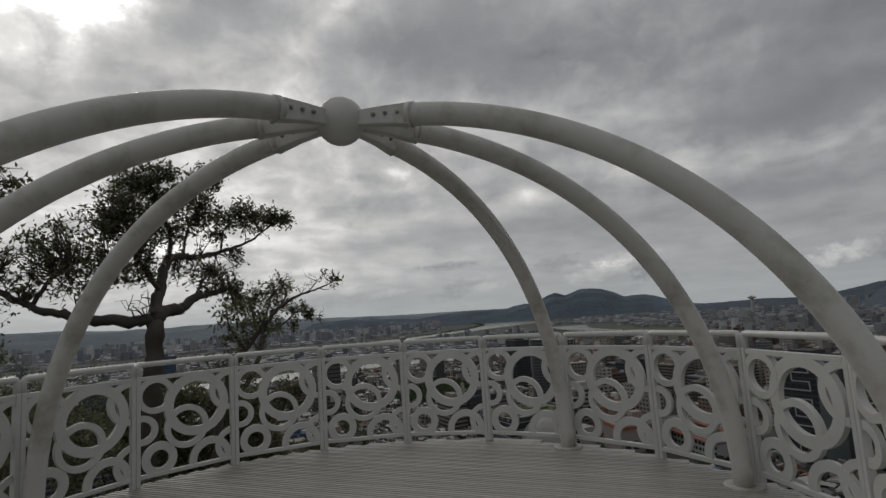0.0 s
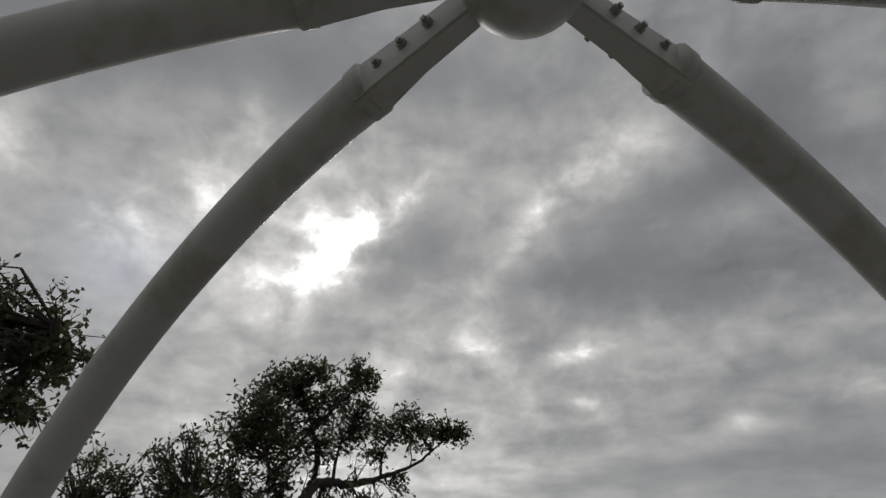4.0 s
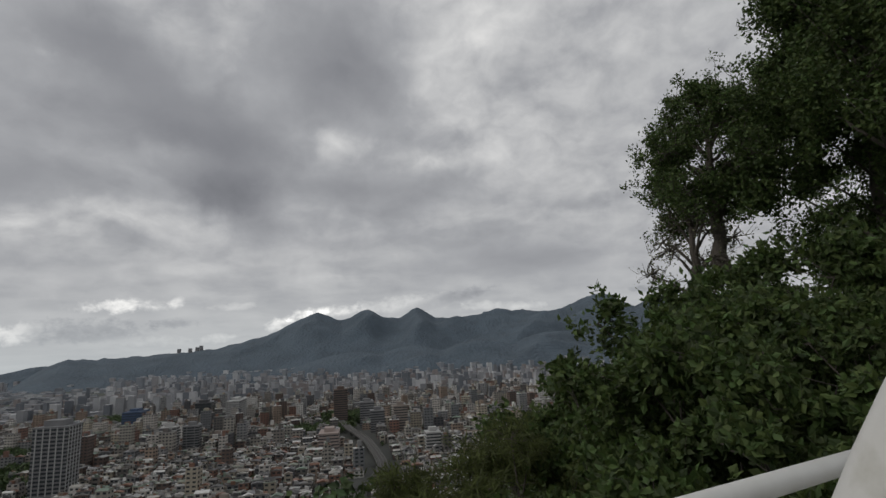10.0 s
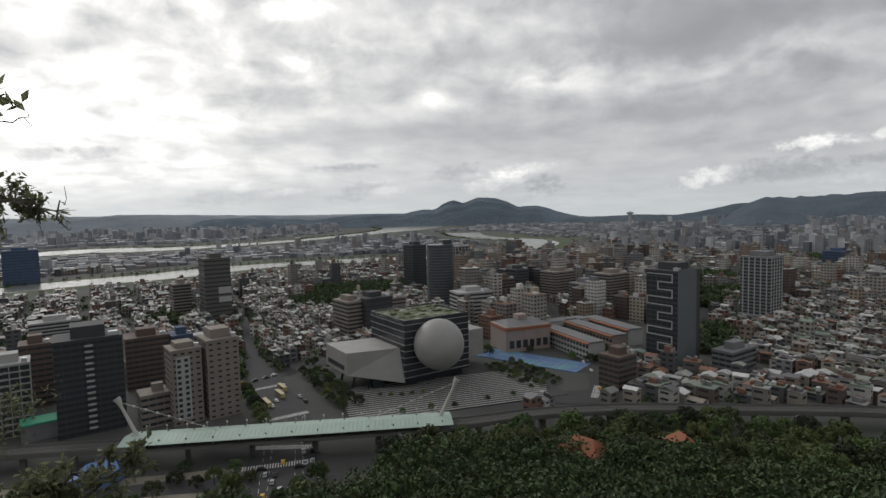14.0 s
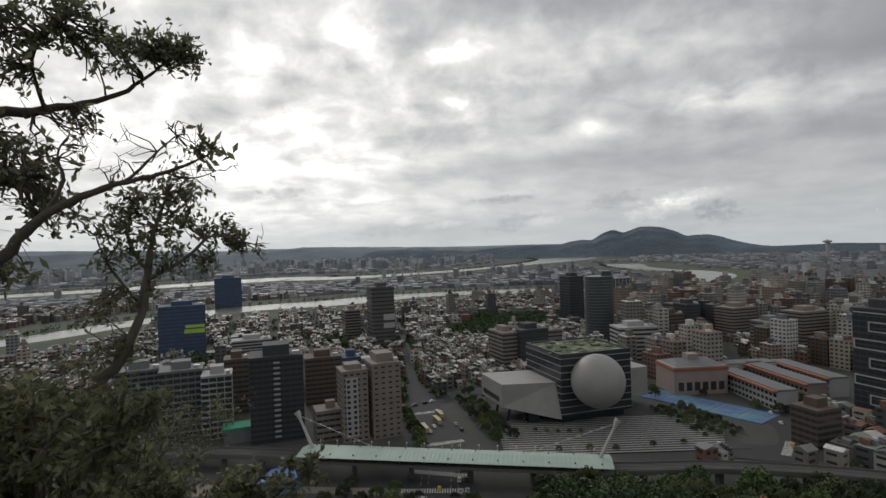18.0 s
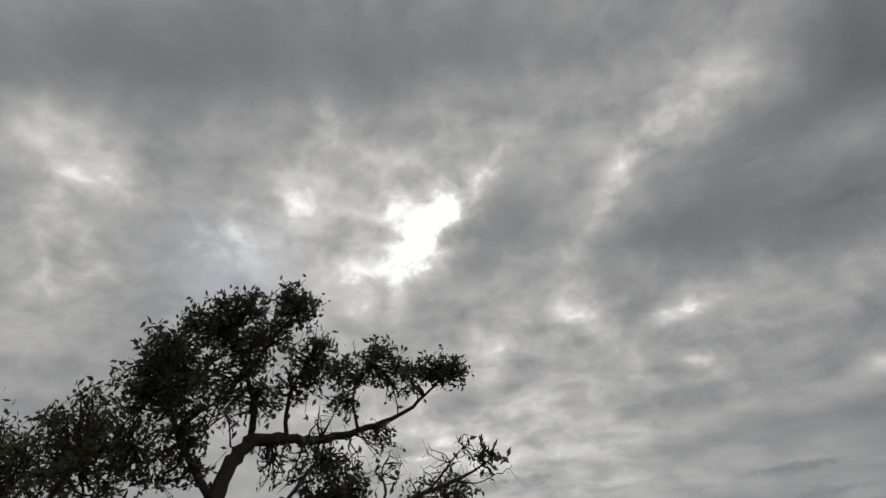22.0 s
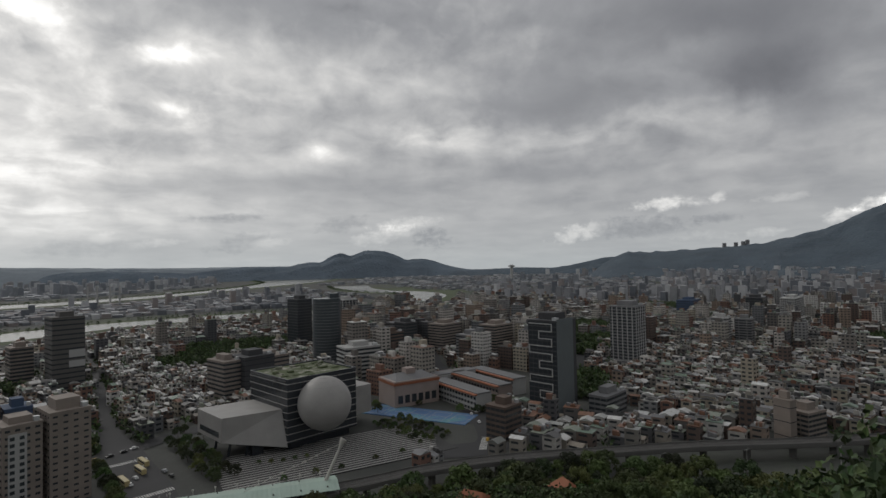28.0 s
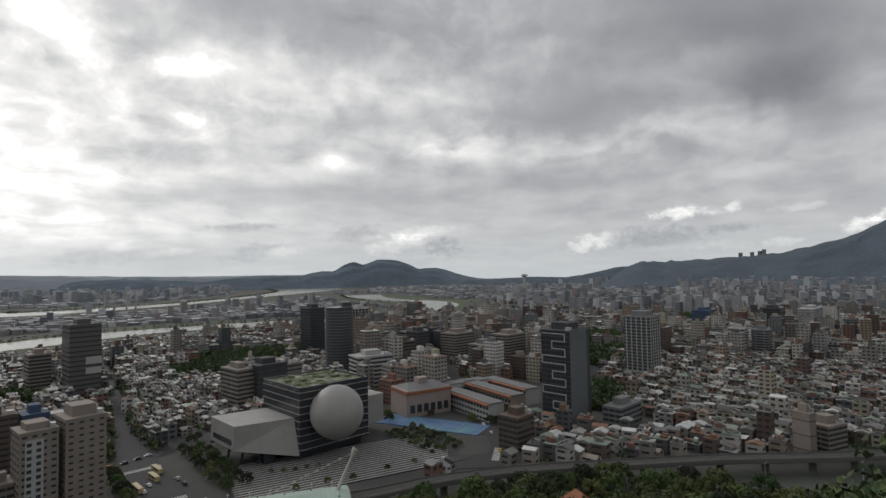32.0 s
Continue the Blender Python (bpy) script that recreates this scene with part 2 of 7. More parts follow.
cumulus(-81.8, 4.5, 3.3, 0.6, 6, 1.20)
cumulus(-90.4, 5.0, 5.7, 0.9, 2, 0.80)
cumulus(-94.3, 5.2, 4.8, 0.6, 13, -0.72)
cumulus(-100.4, 4.4, 4.8, 0.5, -2, 0.70)
cumulus(-63.7, 5.5, 3.8, 0.6, 2, 0.90)
cumulus(-114.8, 5.2, 1.1, 0.3, -2, -0.72)
# glow through thin cloud round the sun
cloud(15.0, 31.0, 10.0, 6.0, 40, 0.25)
cloud(30.0, 33.0, 14.0, 8.0, 10, 0.4)
# the brighter belt below the sun
cloud(6.0, 9.0, 26.0, 8.0, 0, 0.55)
# thicker cloud over the northern range
cloud(-92.0, 15.0, 15.0, 7.0, 0, -0.40)
# pale, slightly green-blue band under the cloud base near the horizon
low = wmath("POWER", 0.3679, wmath("MULTIPLY", up, 9.0))
total = wmath("MULTIPLY_ADD", low, 0.22, total)
ramp = wn.new("ShaderNodeValToRGB")
wl.new(wmath("MULTIPLY_ADD", total, 0.17, 0.36), ramp.inputs[0])
stops = ramp.color_ramp.elements
stops[0].position, stops[0].color = 0.0, (0.1, 0.104, 0.115, 1)
stops[1].position, stops[1].color = 1.0, (1.35, 1.34, 1.31, 1)
for at, col in ((0.19, (0.15, 0.154, 0.168, 1)), (0.36, (0.245, 0.25, 0.263, 1)), (0.53, (0.395, 0.397, 0.4, 1)), (0.7, (0.57, 0.565, 0.555, 1)), (0.87, (0.84, 0.83, 0.81, 1))):
    e = stops.new(at)
    e.color = col
sky = wn.new("ShaderNodeTexSky")
sky.sky_type, sky.sun_disc = "NISHITA", False
sky.sun_elevation, sky.sun_rotation = radians(SUN_EL), radians(-SUN_AZ)
blue = wvec("SCALE", sky.outputs[0])
blue.inputs["Scale"].default_value = 0.1
gap_u = wvec("DISTANCE", stirred, tuple(heading(35.0, 27.0))).outputs["Value"]
gap = wmath("MULTIPLY", wmath("POWER", 0.3679, wmath("POWER", wmath("DIVIDE", gap_u, 0.09), 2.0)), 0.35)
tint = wnode("ShaderNodeMix")
tint.data_type = "RGBA"
wl.new(gap, tint.inputs[0])
wl.new(ramp.outputs[0], tint.inputs[6])
wl.new(blue.outputs[0], tint.inputs[7])
haze = wnode("ShaderNodeMix")
haze.data_type = "RGBA"
wl.new(wmath("MULTIPLY", wmath("POWER", 0.3679, wmath("MULTIPLY", up, 18.0)), 0.6), haze.inputs[0])
wl.new(tint.outputs[2], haze.inputs[6])
haze.inputs[7].default_value = (0.33, 0.36, 0.37, 1)
back = wnode("ShaderNodeBackground")
wl.new(haze.outputs[2], back.inputs[0])
back.inputs[1].default_value = 1.0
wl.new(back.outputs[0], wn.new("ShaderNodeOutputWorld").inputs[0])

sun = new("sun", bpy.data.lights.new("sun", "SUN"))
sun.data.energy, sun.data.angle, sun.data.color = 0.4, radians(14), (1.0, 0.96, 0.9)
sun.matrix_world = look(heading(SUN_AZ, SUN_EL) * 200, (0, 0, 0))

# ---- materials ----
def surface(name, base, rough=0.7, metal=0.0, vary=0.15, scale=4.0, grain=60.0, bump=0.15, dist=0.02, hue=0.0, by="", stain=None, stain_scale=1.5, stain_amt=0.5, coords="Object", spread=0.25):
    """A procedural surface: two scales of variation, fine relief, optional stains and random tone by object or island."""
    m = bpy.data.materials.new(name)
    m.use_nodes = True
    n, l = m.node_tree.nodes, m.node_tree.links
    b = n["Principled BSDF"]
    tc = n.new("ShaderNodeTexCoord").outputs[coords]

    def tex(s, detail, ro=0.55):
        t = n.new("ShaderNodeTexNoise")
        l.new(tc, t.inputs["Vector"])
        t.inputs["Scale"].default_value, t.inputs["Detail"].default_value, t.inputs["Roughness"].default_value = s, detail, ro
        return t.outputs["Fac"]

    big, small = tex(scale, 4), tex(grain, 3)
    mix = n.new("ShaderNodeMath")
    mix.operation = "MULTIPLY_ADD"
    l.new(big, mix.inputs[0])
    mix.inputs[1].default_value = 1.4 * vary * 2
    mix.inputs[2].default_value = 1.0 - 1.4 * vary
    add = n.new("ShaderNodeMath")
    add.operation = "MULTIPLY_ADD"
    l.new(small, add.inputs[0])
    add.inputs[1].default_value = vary
    l.new(mix.outputs[0], add.inputs[2])
    val = add.outputs[0]
    hsv = n.new("ShaderNodeHueSaturation")
    hsv.inputs["Color"].default_value = (*base, 1)
    if by:
        rnd = n.new("ShaderNodeObjectInfo").outputs["Random"] if by == "object" else n.new("ShaderNodeNewGeometry").outputs["Random Per Island"]
        k = n.new("ShaderNodeMath")
        k.operation = "MULTIPLY_ADD"
        l.new(rnd, k.inputs[0])
        k.inputs[1].default_value, k.inputs[2].default_value = spread * 2, 1 - spread - vary * 0.5
        k2 = n.new("ShaderNodeMath")
        k2.operation = "MULTIPLY"
        l.new(k.outputs[0], k2.inputs[0])
        l.new(val, k2.inputs[1])
        val = k2.outputs[0]
        if hue:
            w = n.new("ShaderNodeTexWhiteNoise")
            w.noise_dimensions = "1D"
            l.new(rnd, w.inputs["W"])
            h = n.new("ShaderNodeMath")
            h.operation = "MULTIPLY_ADD"
            l.new(w.outputs["Value"], h.inputs[0])
            h.inputs[1].default_value, h.inputs[2].default_value = hue * 2, 0.5 - hue
            l.new(h.outputs[0], hsv.inputs["Hue"])
    l.new(val, hsv.inputs["Value"])
    col = hsv.outputs[0]
    if stain:
        r = n.new("ShaderNodeMapRange")
        l.new(tex(stain_scale, 6, 0.65), r.inputs[0])
        r.inputs[1].default_value, r.inputs[2].default_value, r.inputs[4].default_value = 0.5, 0.68, stain_amt
        mx = n.new("ShaderNodeMix")
        mx.data_type = "RGBA"
        l.new(r.outputs[0], mx.inputs[0])
        l.new(col, mx.inputs[6])
        mx.inputs[7].default_value = (*stain, 1)
        col = mx.outputs[2]
    l.new(col, b.inputs["Base Color"])
    b.inputs["Roughness"].default_value, b.inputs["Metallic"].default_value = rough, metal
    if bump:
        bp = n.new("ShaderNodeBump")
        bp.inputs["Strength"].default_value, bp.inputs["Distance"].default_value = bump, dist
        l.new(small, bp.inputs["Height"])
        l.new(bp.outputs[0], b.inputs["Normal"])
    return m


def palette(name, cols, rough=0.75, by="island", vary=0.15, scale=0.2, grain=2.0, bump=0.0):
    """One surface whose pieces each take one of the given colours at random."""
    m = surface(name, (0.5, 0.5, 0.5), rough, 0, vary, scale, grain, bump)
    n, l = m.node_tree.nodes, m.node_tree.links
    rnd = n.new("ShaderNodeObjectInfo").outputs["Random"] if by == "object" else n.new("ShaderNodeNewGeometry").outputs["Random Per Island"]
    r = n.new("ShaderNodeValToRGB")
    r.color_ramp.interpolation = "CONSTANT"
    l.new(rnd, r.inputs[0])
    e = r.color_ramp.elements
    e[0].position, e[0].color = 0, (*cols[0], 1)
    e[1].position, e[1].color = 1 / len(cols), (*cols[1], 1)
    for i, c in enumerate(cols[2:], 2):
        e.new(i / len(cols)).color = (*c, 1)
    hsv = next(x for x in n if x.type == "HUE_SAT")
    l.new(r.outputs[0], hsv.inputs["Color"])
    return m


M_WHITE = surface("white_paint", (0.56, 0.55, 0.525), 0.45, 0, 0.06, 1.6, 50, 0.06, 0.004, stain=(0.22, 0.21, 0.13), stain_scale=2.6, stain_amt=0.6)
M_RAIL = surface("white_rail_paint", (0.58, 0.58, 0.56), 0.4, 0, 0.05, 3, 80, 0.05, 0.003, stain=(0.4, 0.39, 0.34), stain_scale=5, stain_amt=0.25)
M_DECK = surface("pale_deck_board", (0.47, 0.455, 0.42), 0.36, 0, 0.14, 2.5, 40, 0.2, 0.004, by="object", spread=0.08, stain=(0.28, 0.27, 0.24), stain_scale=1.2, stain_amt=0.45)
M_BOLT = surface("bolt_steel", (0.3, 0.29, 0.27), 0.4, 0.8, 0.2, 30, 200, 0.1)
M_FOUND = surface("concrete", (0.36, 0.35, 0.33), 0.85, 0, 0.18, 1.0, 20, 0.3, 0.01)
M_FOREST = surface("forest_floor", (0.04, 0.055, 0.022), 0.95, 0, 0.4, 0.05, 1.0, 0.5, 0.3)
M_CITYGROUND = surface("city_ground", (0.045, 0.047, 0.043), 0.9, 0, 0.45, 0.012, 0.4, 0.0, coords="Object", stain=(0.055, 0.075, 0.035), stain_scale=0.004, stain_amt=0.8)
M_WATER = surface("river_water", (0.17, 0.175, 0.155), 0.25, 0, 0.06, 0.004, 0.15, 0.12, 0.4)
# distance haze is put into these base colours, paler and bluer than bare woodland
M_PLATEAU = surface("haze_tinted_plateau", (0.225, 0.255, 0.28), 0.95, 0, 0.2, 0.004, 0.05, 0.5, 10.0)
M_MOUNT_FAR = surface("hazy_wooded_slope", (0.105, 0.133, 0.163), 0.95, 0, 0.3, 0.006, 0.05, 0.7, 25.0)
M_MOUNT = surface("haze_blue_slope", (0.062, 0.084, 0.106), 0.95, 0, 0.35, 0.006, 0.05, 0.9, 25.0)
M_ASPHALT = surface("asphalt", (0.032, 0.032, 0.034), 0.85, 0, 0.2, 0.05, 2.0, 0.1)
M_PAVE = surface("paving", (0.19, 0.187, 0.178), 0.85, 0, 0.15, 0.1, 1.5, 0.1)


# ---- mesh helpers ----
def part(name, bm, material, parent=None, label="", smooth=False):
    me = bpy.data.meshes.new(name)
    bm.to_mesh(me)
    bm.free()
    return piece(name, me, material, parent, label, smooth)


def piece(name, me, material, parent=None, label="", smooth=False):
    if material and not me.materials:
        me.materials.append(material)
    if smooth:
        me.polygons.foreach_set("use_smooth", [True] * len(me.polygons))
    ob = new(name, me)
    if parent:
        ob.parent = parent
    if label:
        ob["label"] = label
    return ob


def thing(name, m, label, category, group="", kind=""):
    ob = new(name)
    ob.empty_display_size = 0.1
    ob.matrix_world = m
    return tagged(ob, label, category, group, kind)


def box(bm, x0, x1, y0, y1, z0, z1):
    v = [bm.verts.new(p) for p in ((x0, y0, z0), (x1, y0, z0), (x1, y1, z0), (x0, y1, z0), (x0, y0, z1), (x1, y0, z1), (x1, y1, z1), (x0, y1, z1))]
    for f in ((3, 2, 1, 0), (4, 5, 6, 7), (0, 1, 5, 4), (1, 2, 6, 5), (2, 3, 7, 6), (3, 0, 4, 7)):
        bm.faces.new([v[i] for i in f])
    return v


def boxmesh(x0, x1, y0, y1, z0, z1, bevel=0.0):
    bm = bmesh.new()
    box(bm, x0, x1, y0, y1, z0, z1)
    if bevel:
        bmesh.ops.bevel(bm, geom=list(bm.edges), offset=bevel, segments=1, affect="EDGES")
    return bm


def tube(bm, pts, radii, sides=12, caps=True):
    """A round tube along the points."""
    rings, pts = [], [Vector(p) for p in pts]
    side = None
    for i, p in enumerate(pts):
        d = (pts[min(i + 1, len(pts) - 1)] - pts[max(i - 1, 0)]).normalized()
        if side is None:
            side = d.orthogonal().normalized()
        side = (side - d * side.dot(d)).normalized()
        other = d.cross(side)
        r = radii[i] if hasattr(radii, "__len__") else radii
        rings.append([bm.verts.new(p + (side * math.cos(a) + other * math.sin(a)) * r) for a in (2 * math.pi * k / sides for k in range(sides))])
    for a, b in zip(rings, rings[1:]):
        for k in range(sides):
            bm.faces.new((a[k], a[(k + 1) % sides], b[(k + 1) % sides], b[k]))
    if caps:
        bm.faces.new(rings[0][::-1])
        bm.faces.new(rings[-1])


def smoothstep(a, b, x):
    t = min(1.0, max(0.0, (x - a) / (b - a)))
    return t * t * (3 - 2 * t)


# ---- ground ----
EYE_Z, ZG = 1.55, -108.5


def spot(az, dist):
    return -math.sin(radians(az)) * dist, math.cos(radians(az)) * dist


def ground_z(x, y):
    """Height of the wooded hill and the plain at its foot."""
    r = math.hypot(x, y)
    az = math.degrees(math.atan2(-x, y))
    front = ZG * (1 - math.exp(-max(r - 3.0, 0) / 95)) - 0.9
    toe = 56 * smoothstep(-19, -27, az)
    front = front + (ZG - front) * smoothstep(150 + toe * 0.9, 216 + toe, r)
    ridge = -1.4 - 0.05 * max(r - 3, 0) - 30 * smoothstep(60, 300, r)
    far = smoothstep(400, 1100, r)
    ridge = ridge * (1 - far) + ZG * far
    right = -az % 360
    w = float(np.interp(right, [60, 79, 90, 105, 120, 250, 320], [0, 0.55, 0.68, 0.86, 1, 1, 0]))
    if right < 116:
        w *= smoothstep(300, 100, r) + (1 - smoothstep(300, 100, r)) * smoothstep(104, 116, right)
    z = front * (1 - w) + ridge * w
    if 5 < r < 260:
        z += noise.noise((x * 0.03, y * 0.03, 0)) * min(4, r * 0.03) * (1 - smoothstep(150, 215, r))
    return max(z, ZG)


bm = bmesh.new()
radii = [0.0] + [3.6 * 1.075 ** i for i in range(106)]
radii = [r for r in radii if r < 4950] + [4950.0]
SEG = 144
rings = []
for r in radii[1:]:
    rings.append([bm.verts.new((*p, ground_z(*p))) for p in (spot(360 * k / SEG, r) for k in range(SEG))])
mid = bm.verts.new((0, 0, -0.9))
for k in range(SEG):
    bm.faces.new((mid, rings[0][k], rings[0][(k + 1) % SEG]))
for a, b in zip(rings, rings[1:]):
    for k in range(SEG):
        f = bm.faces.new((a[k], b[k], b[(k + 1) % SEG], a[(k + 1) % SEG]))
        f.material_index = 0 if f.calc_center_median().z > ZG + 0.6 else 1
        f.smooth = True
ground = part("ground", bm, M_FOREST)
ground.data.materials.append(M_CITYGROUND)
tagged(ground, "wooded hill falling to a wide grey-green city plain", "ground", kind="structure")


# ---- mountains round the plain ----
def mountain(name, label, az0, az1, near, far, peaks, base, rough, steps=150, skin=None):
    """A range as a relief of its own; peaks of (heading, rise in degrees seen from the deck, half width)."""
    def rise(az):
        h = base
        for a, e, w, *sharp in peaks:
            k = base + (e - base) * math.exp(-abs((az - a) / w) ** (sharp[0] if sharp else 2.0))
            h = max(h, k) + 0.1 * min(h, k, 0.6) * math.exp(-abs(h - k) * 4)
        return h
    nx, ny = steps, 26
    bm = bmesh.new()
    grid = []
    for j in range(ny):
        t = j / (ny - 1)
        d = near + (far - near) * t
        row = []
        for i in range(nx):
            az = az0 + (az1 - az0) * i / (nx - 1)
            edge = smoothstep(0, 0.06, i / (nx - 1)) * smoothstep(1, 0.94, i / (nx - 1))
            top = far * math.tan(radians(rise(az) + (0.25 + 0.75 * t ** 5) * noise.noise((az * 0.9, 3.1, 0)) * rough * 0.35 + t ** 5 * (noise.noise((az * 2.3, 7.7, 0)) * rough * 0.22 + noise.noise((az * 9.0, 1.7, 0)) * rough * 0.06))) + EYE_Z - ZG
            spur = 0.72 + 0.3 * noise.ridged_multi_fractal((az * 0.11 + t * 0.9, t * 1.7, 5.0), 1.0, 2.0, 4, 1.0, 2.0)
            lift = 1 - (1 - t) ** 1.7
            z = ZG - 3 + top * edge * lift * (1 - (1 - spur) * 1.1 * (1 - t) ** 0.5)
            row.append(bm.verts.new((*spot(az, d), z)))
        grid.append(row)
    for a, b in zip(grid, grid[1:]):
        for i in range(nx - 1):
            bm.faces.new((a[i], a[i + 1], b[i + 1], b[i])).smooth = True
    return tagged(part(name, bm, skin or M_MOUNT), label, "mountain", kind="structure")


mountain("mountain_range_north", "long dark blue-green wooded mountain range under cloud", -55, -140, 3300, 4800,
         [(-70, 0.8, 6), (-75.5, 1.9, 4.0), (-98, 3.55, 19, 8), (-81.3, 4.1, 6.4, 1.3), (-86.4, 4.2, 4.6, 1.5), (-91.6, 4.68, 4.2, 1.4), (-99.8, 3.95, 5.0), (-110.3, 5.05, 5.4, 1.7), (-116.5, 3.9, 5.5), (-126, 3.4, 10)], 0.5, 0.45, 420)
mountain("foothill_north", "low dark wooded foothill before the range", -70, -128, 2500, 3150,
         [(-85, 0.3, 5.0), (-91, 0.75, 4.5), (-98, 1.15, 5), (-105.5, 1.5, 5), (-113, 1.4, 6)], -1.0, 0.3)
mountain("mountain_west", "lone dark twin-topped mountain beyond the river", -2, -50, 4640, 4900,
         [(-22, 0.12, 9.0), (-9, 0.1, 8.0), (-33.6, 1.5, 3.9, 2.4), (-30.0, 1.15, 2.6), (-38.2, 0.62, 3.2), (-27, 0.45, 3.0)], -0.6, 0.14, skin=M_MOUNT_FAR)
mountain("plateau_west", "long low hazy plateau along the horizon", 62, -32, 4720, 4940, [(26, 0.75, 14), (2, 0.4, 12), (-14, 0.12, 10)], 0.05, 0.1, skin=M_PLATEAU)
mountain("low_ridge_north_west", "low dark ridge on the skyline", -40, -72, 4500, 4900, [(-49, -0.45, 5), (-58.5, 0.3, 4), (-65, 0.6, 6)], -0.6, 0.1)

# ---- pavilion on the platform ----
POST_STEP, POST_AZ, RAIL_R, RAIL_H = 17.707, -19.89, 3.19, 1.212
RIB_AZ = [-2.08 + s * a for s in (1, -1) for a in (53.6 + (0.6 if s < 0 else 0), 89.8, 127.2)]

deck = thing("viewing_deck", Matrix.Identity(4), "round pale boarded viewing deck on a concrete slab", "deck", kind="structure")
bm = bmesh.new()
bmesh.ops.create_cone(bm, cap_ends=True, segments=72, radius1=3.36, radius2=3.36, depth=0.5, matrix=Matrix.Translation((0, 0, -0.29)))
part("slab", bm, M_FOUND, deck, "grey concrete slab")
PLANK = 0.142
n_planks = int(6.6 / PLANK)
for i in range(n_planks):
    c = -3.3 + PLANK * (i + 0.5)
    half = math.sqrt(max(3.32 ** 2 - (abs(c) + PLANK / 2) ** 2, 0.02))
    bm = bmesh.new()
    g = 0.011
    # board with two shallow grooves along its length
    ys = [-PLANK / 2 + g, -0.028, -0.022, 0.022, 0.028, PLANK / 2 - g]
    zs = [0.0, 0.0, -0.005, -0.005, 0.0, 0.0]
    top = []
    for xx in (-half, half):
        top.append([bm.verts.new((xx, y, z)) for y, z in zip((ys[0], ys[1] - 0.005, ys[1] - 0.002, ys[2] + 0.005, ys[2] + 0.008, ys[3] - 0.003, ys[3], ys[4] + 0.007, ys[4] + 0.01, ys[5]), (0, 0, -0.026, -0.026, 0, 0, -0.026, -0.026, 0, 0))])
    for k in range(9):
        bm.faces.new((top[0][k], top[1][k], top[1][k + 1], top[0][k + 1]))
    lo = [[bm.verts.new((xx, y, -0.038)) for y in (ys[0], ys[5])] for xx in (-half, half)]
    bm.faces.new((top[0][0], lo[0][0], lo[1][0], top[1][0]))
    bm.faces.new((top[1][9], lo[1][1], lo[0][1], top[0][9]))
    bmesh.ops.recalc_face_normals(bm, faces=bm.faces)
    ob = part("plank", bm, M_DECK, deck)
    ob.matrix_local = Matrix.Rotation(radians(138), 4, "Z") @ Matrix.Translation((0, c, 0))

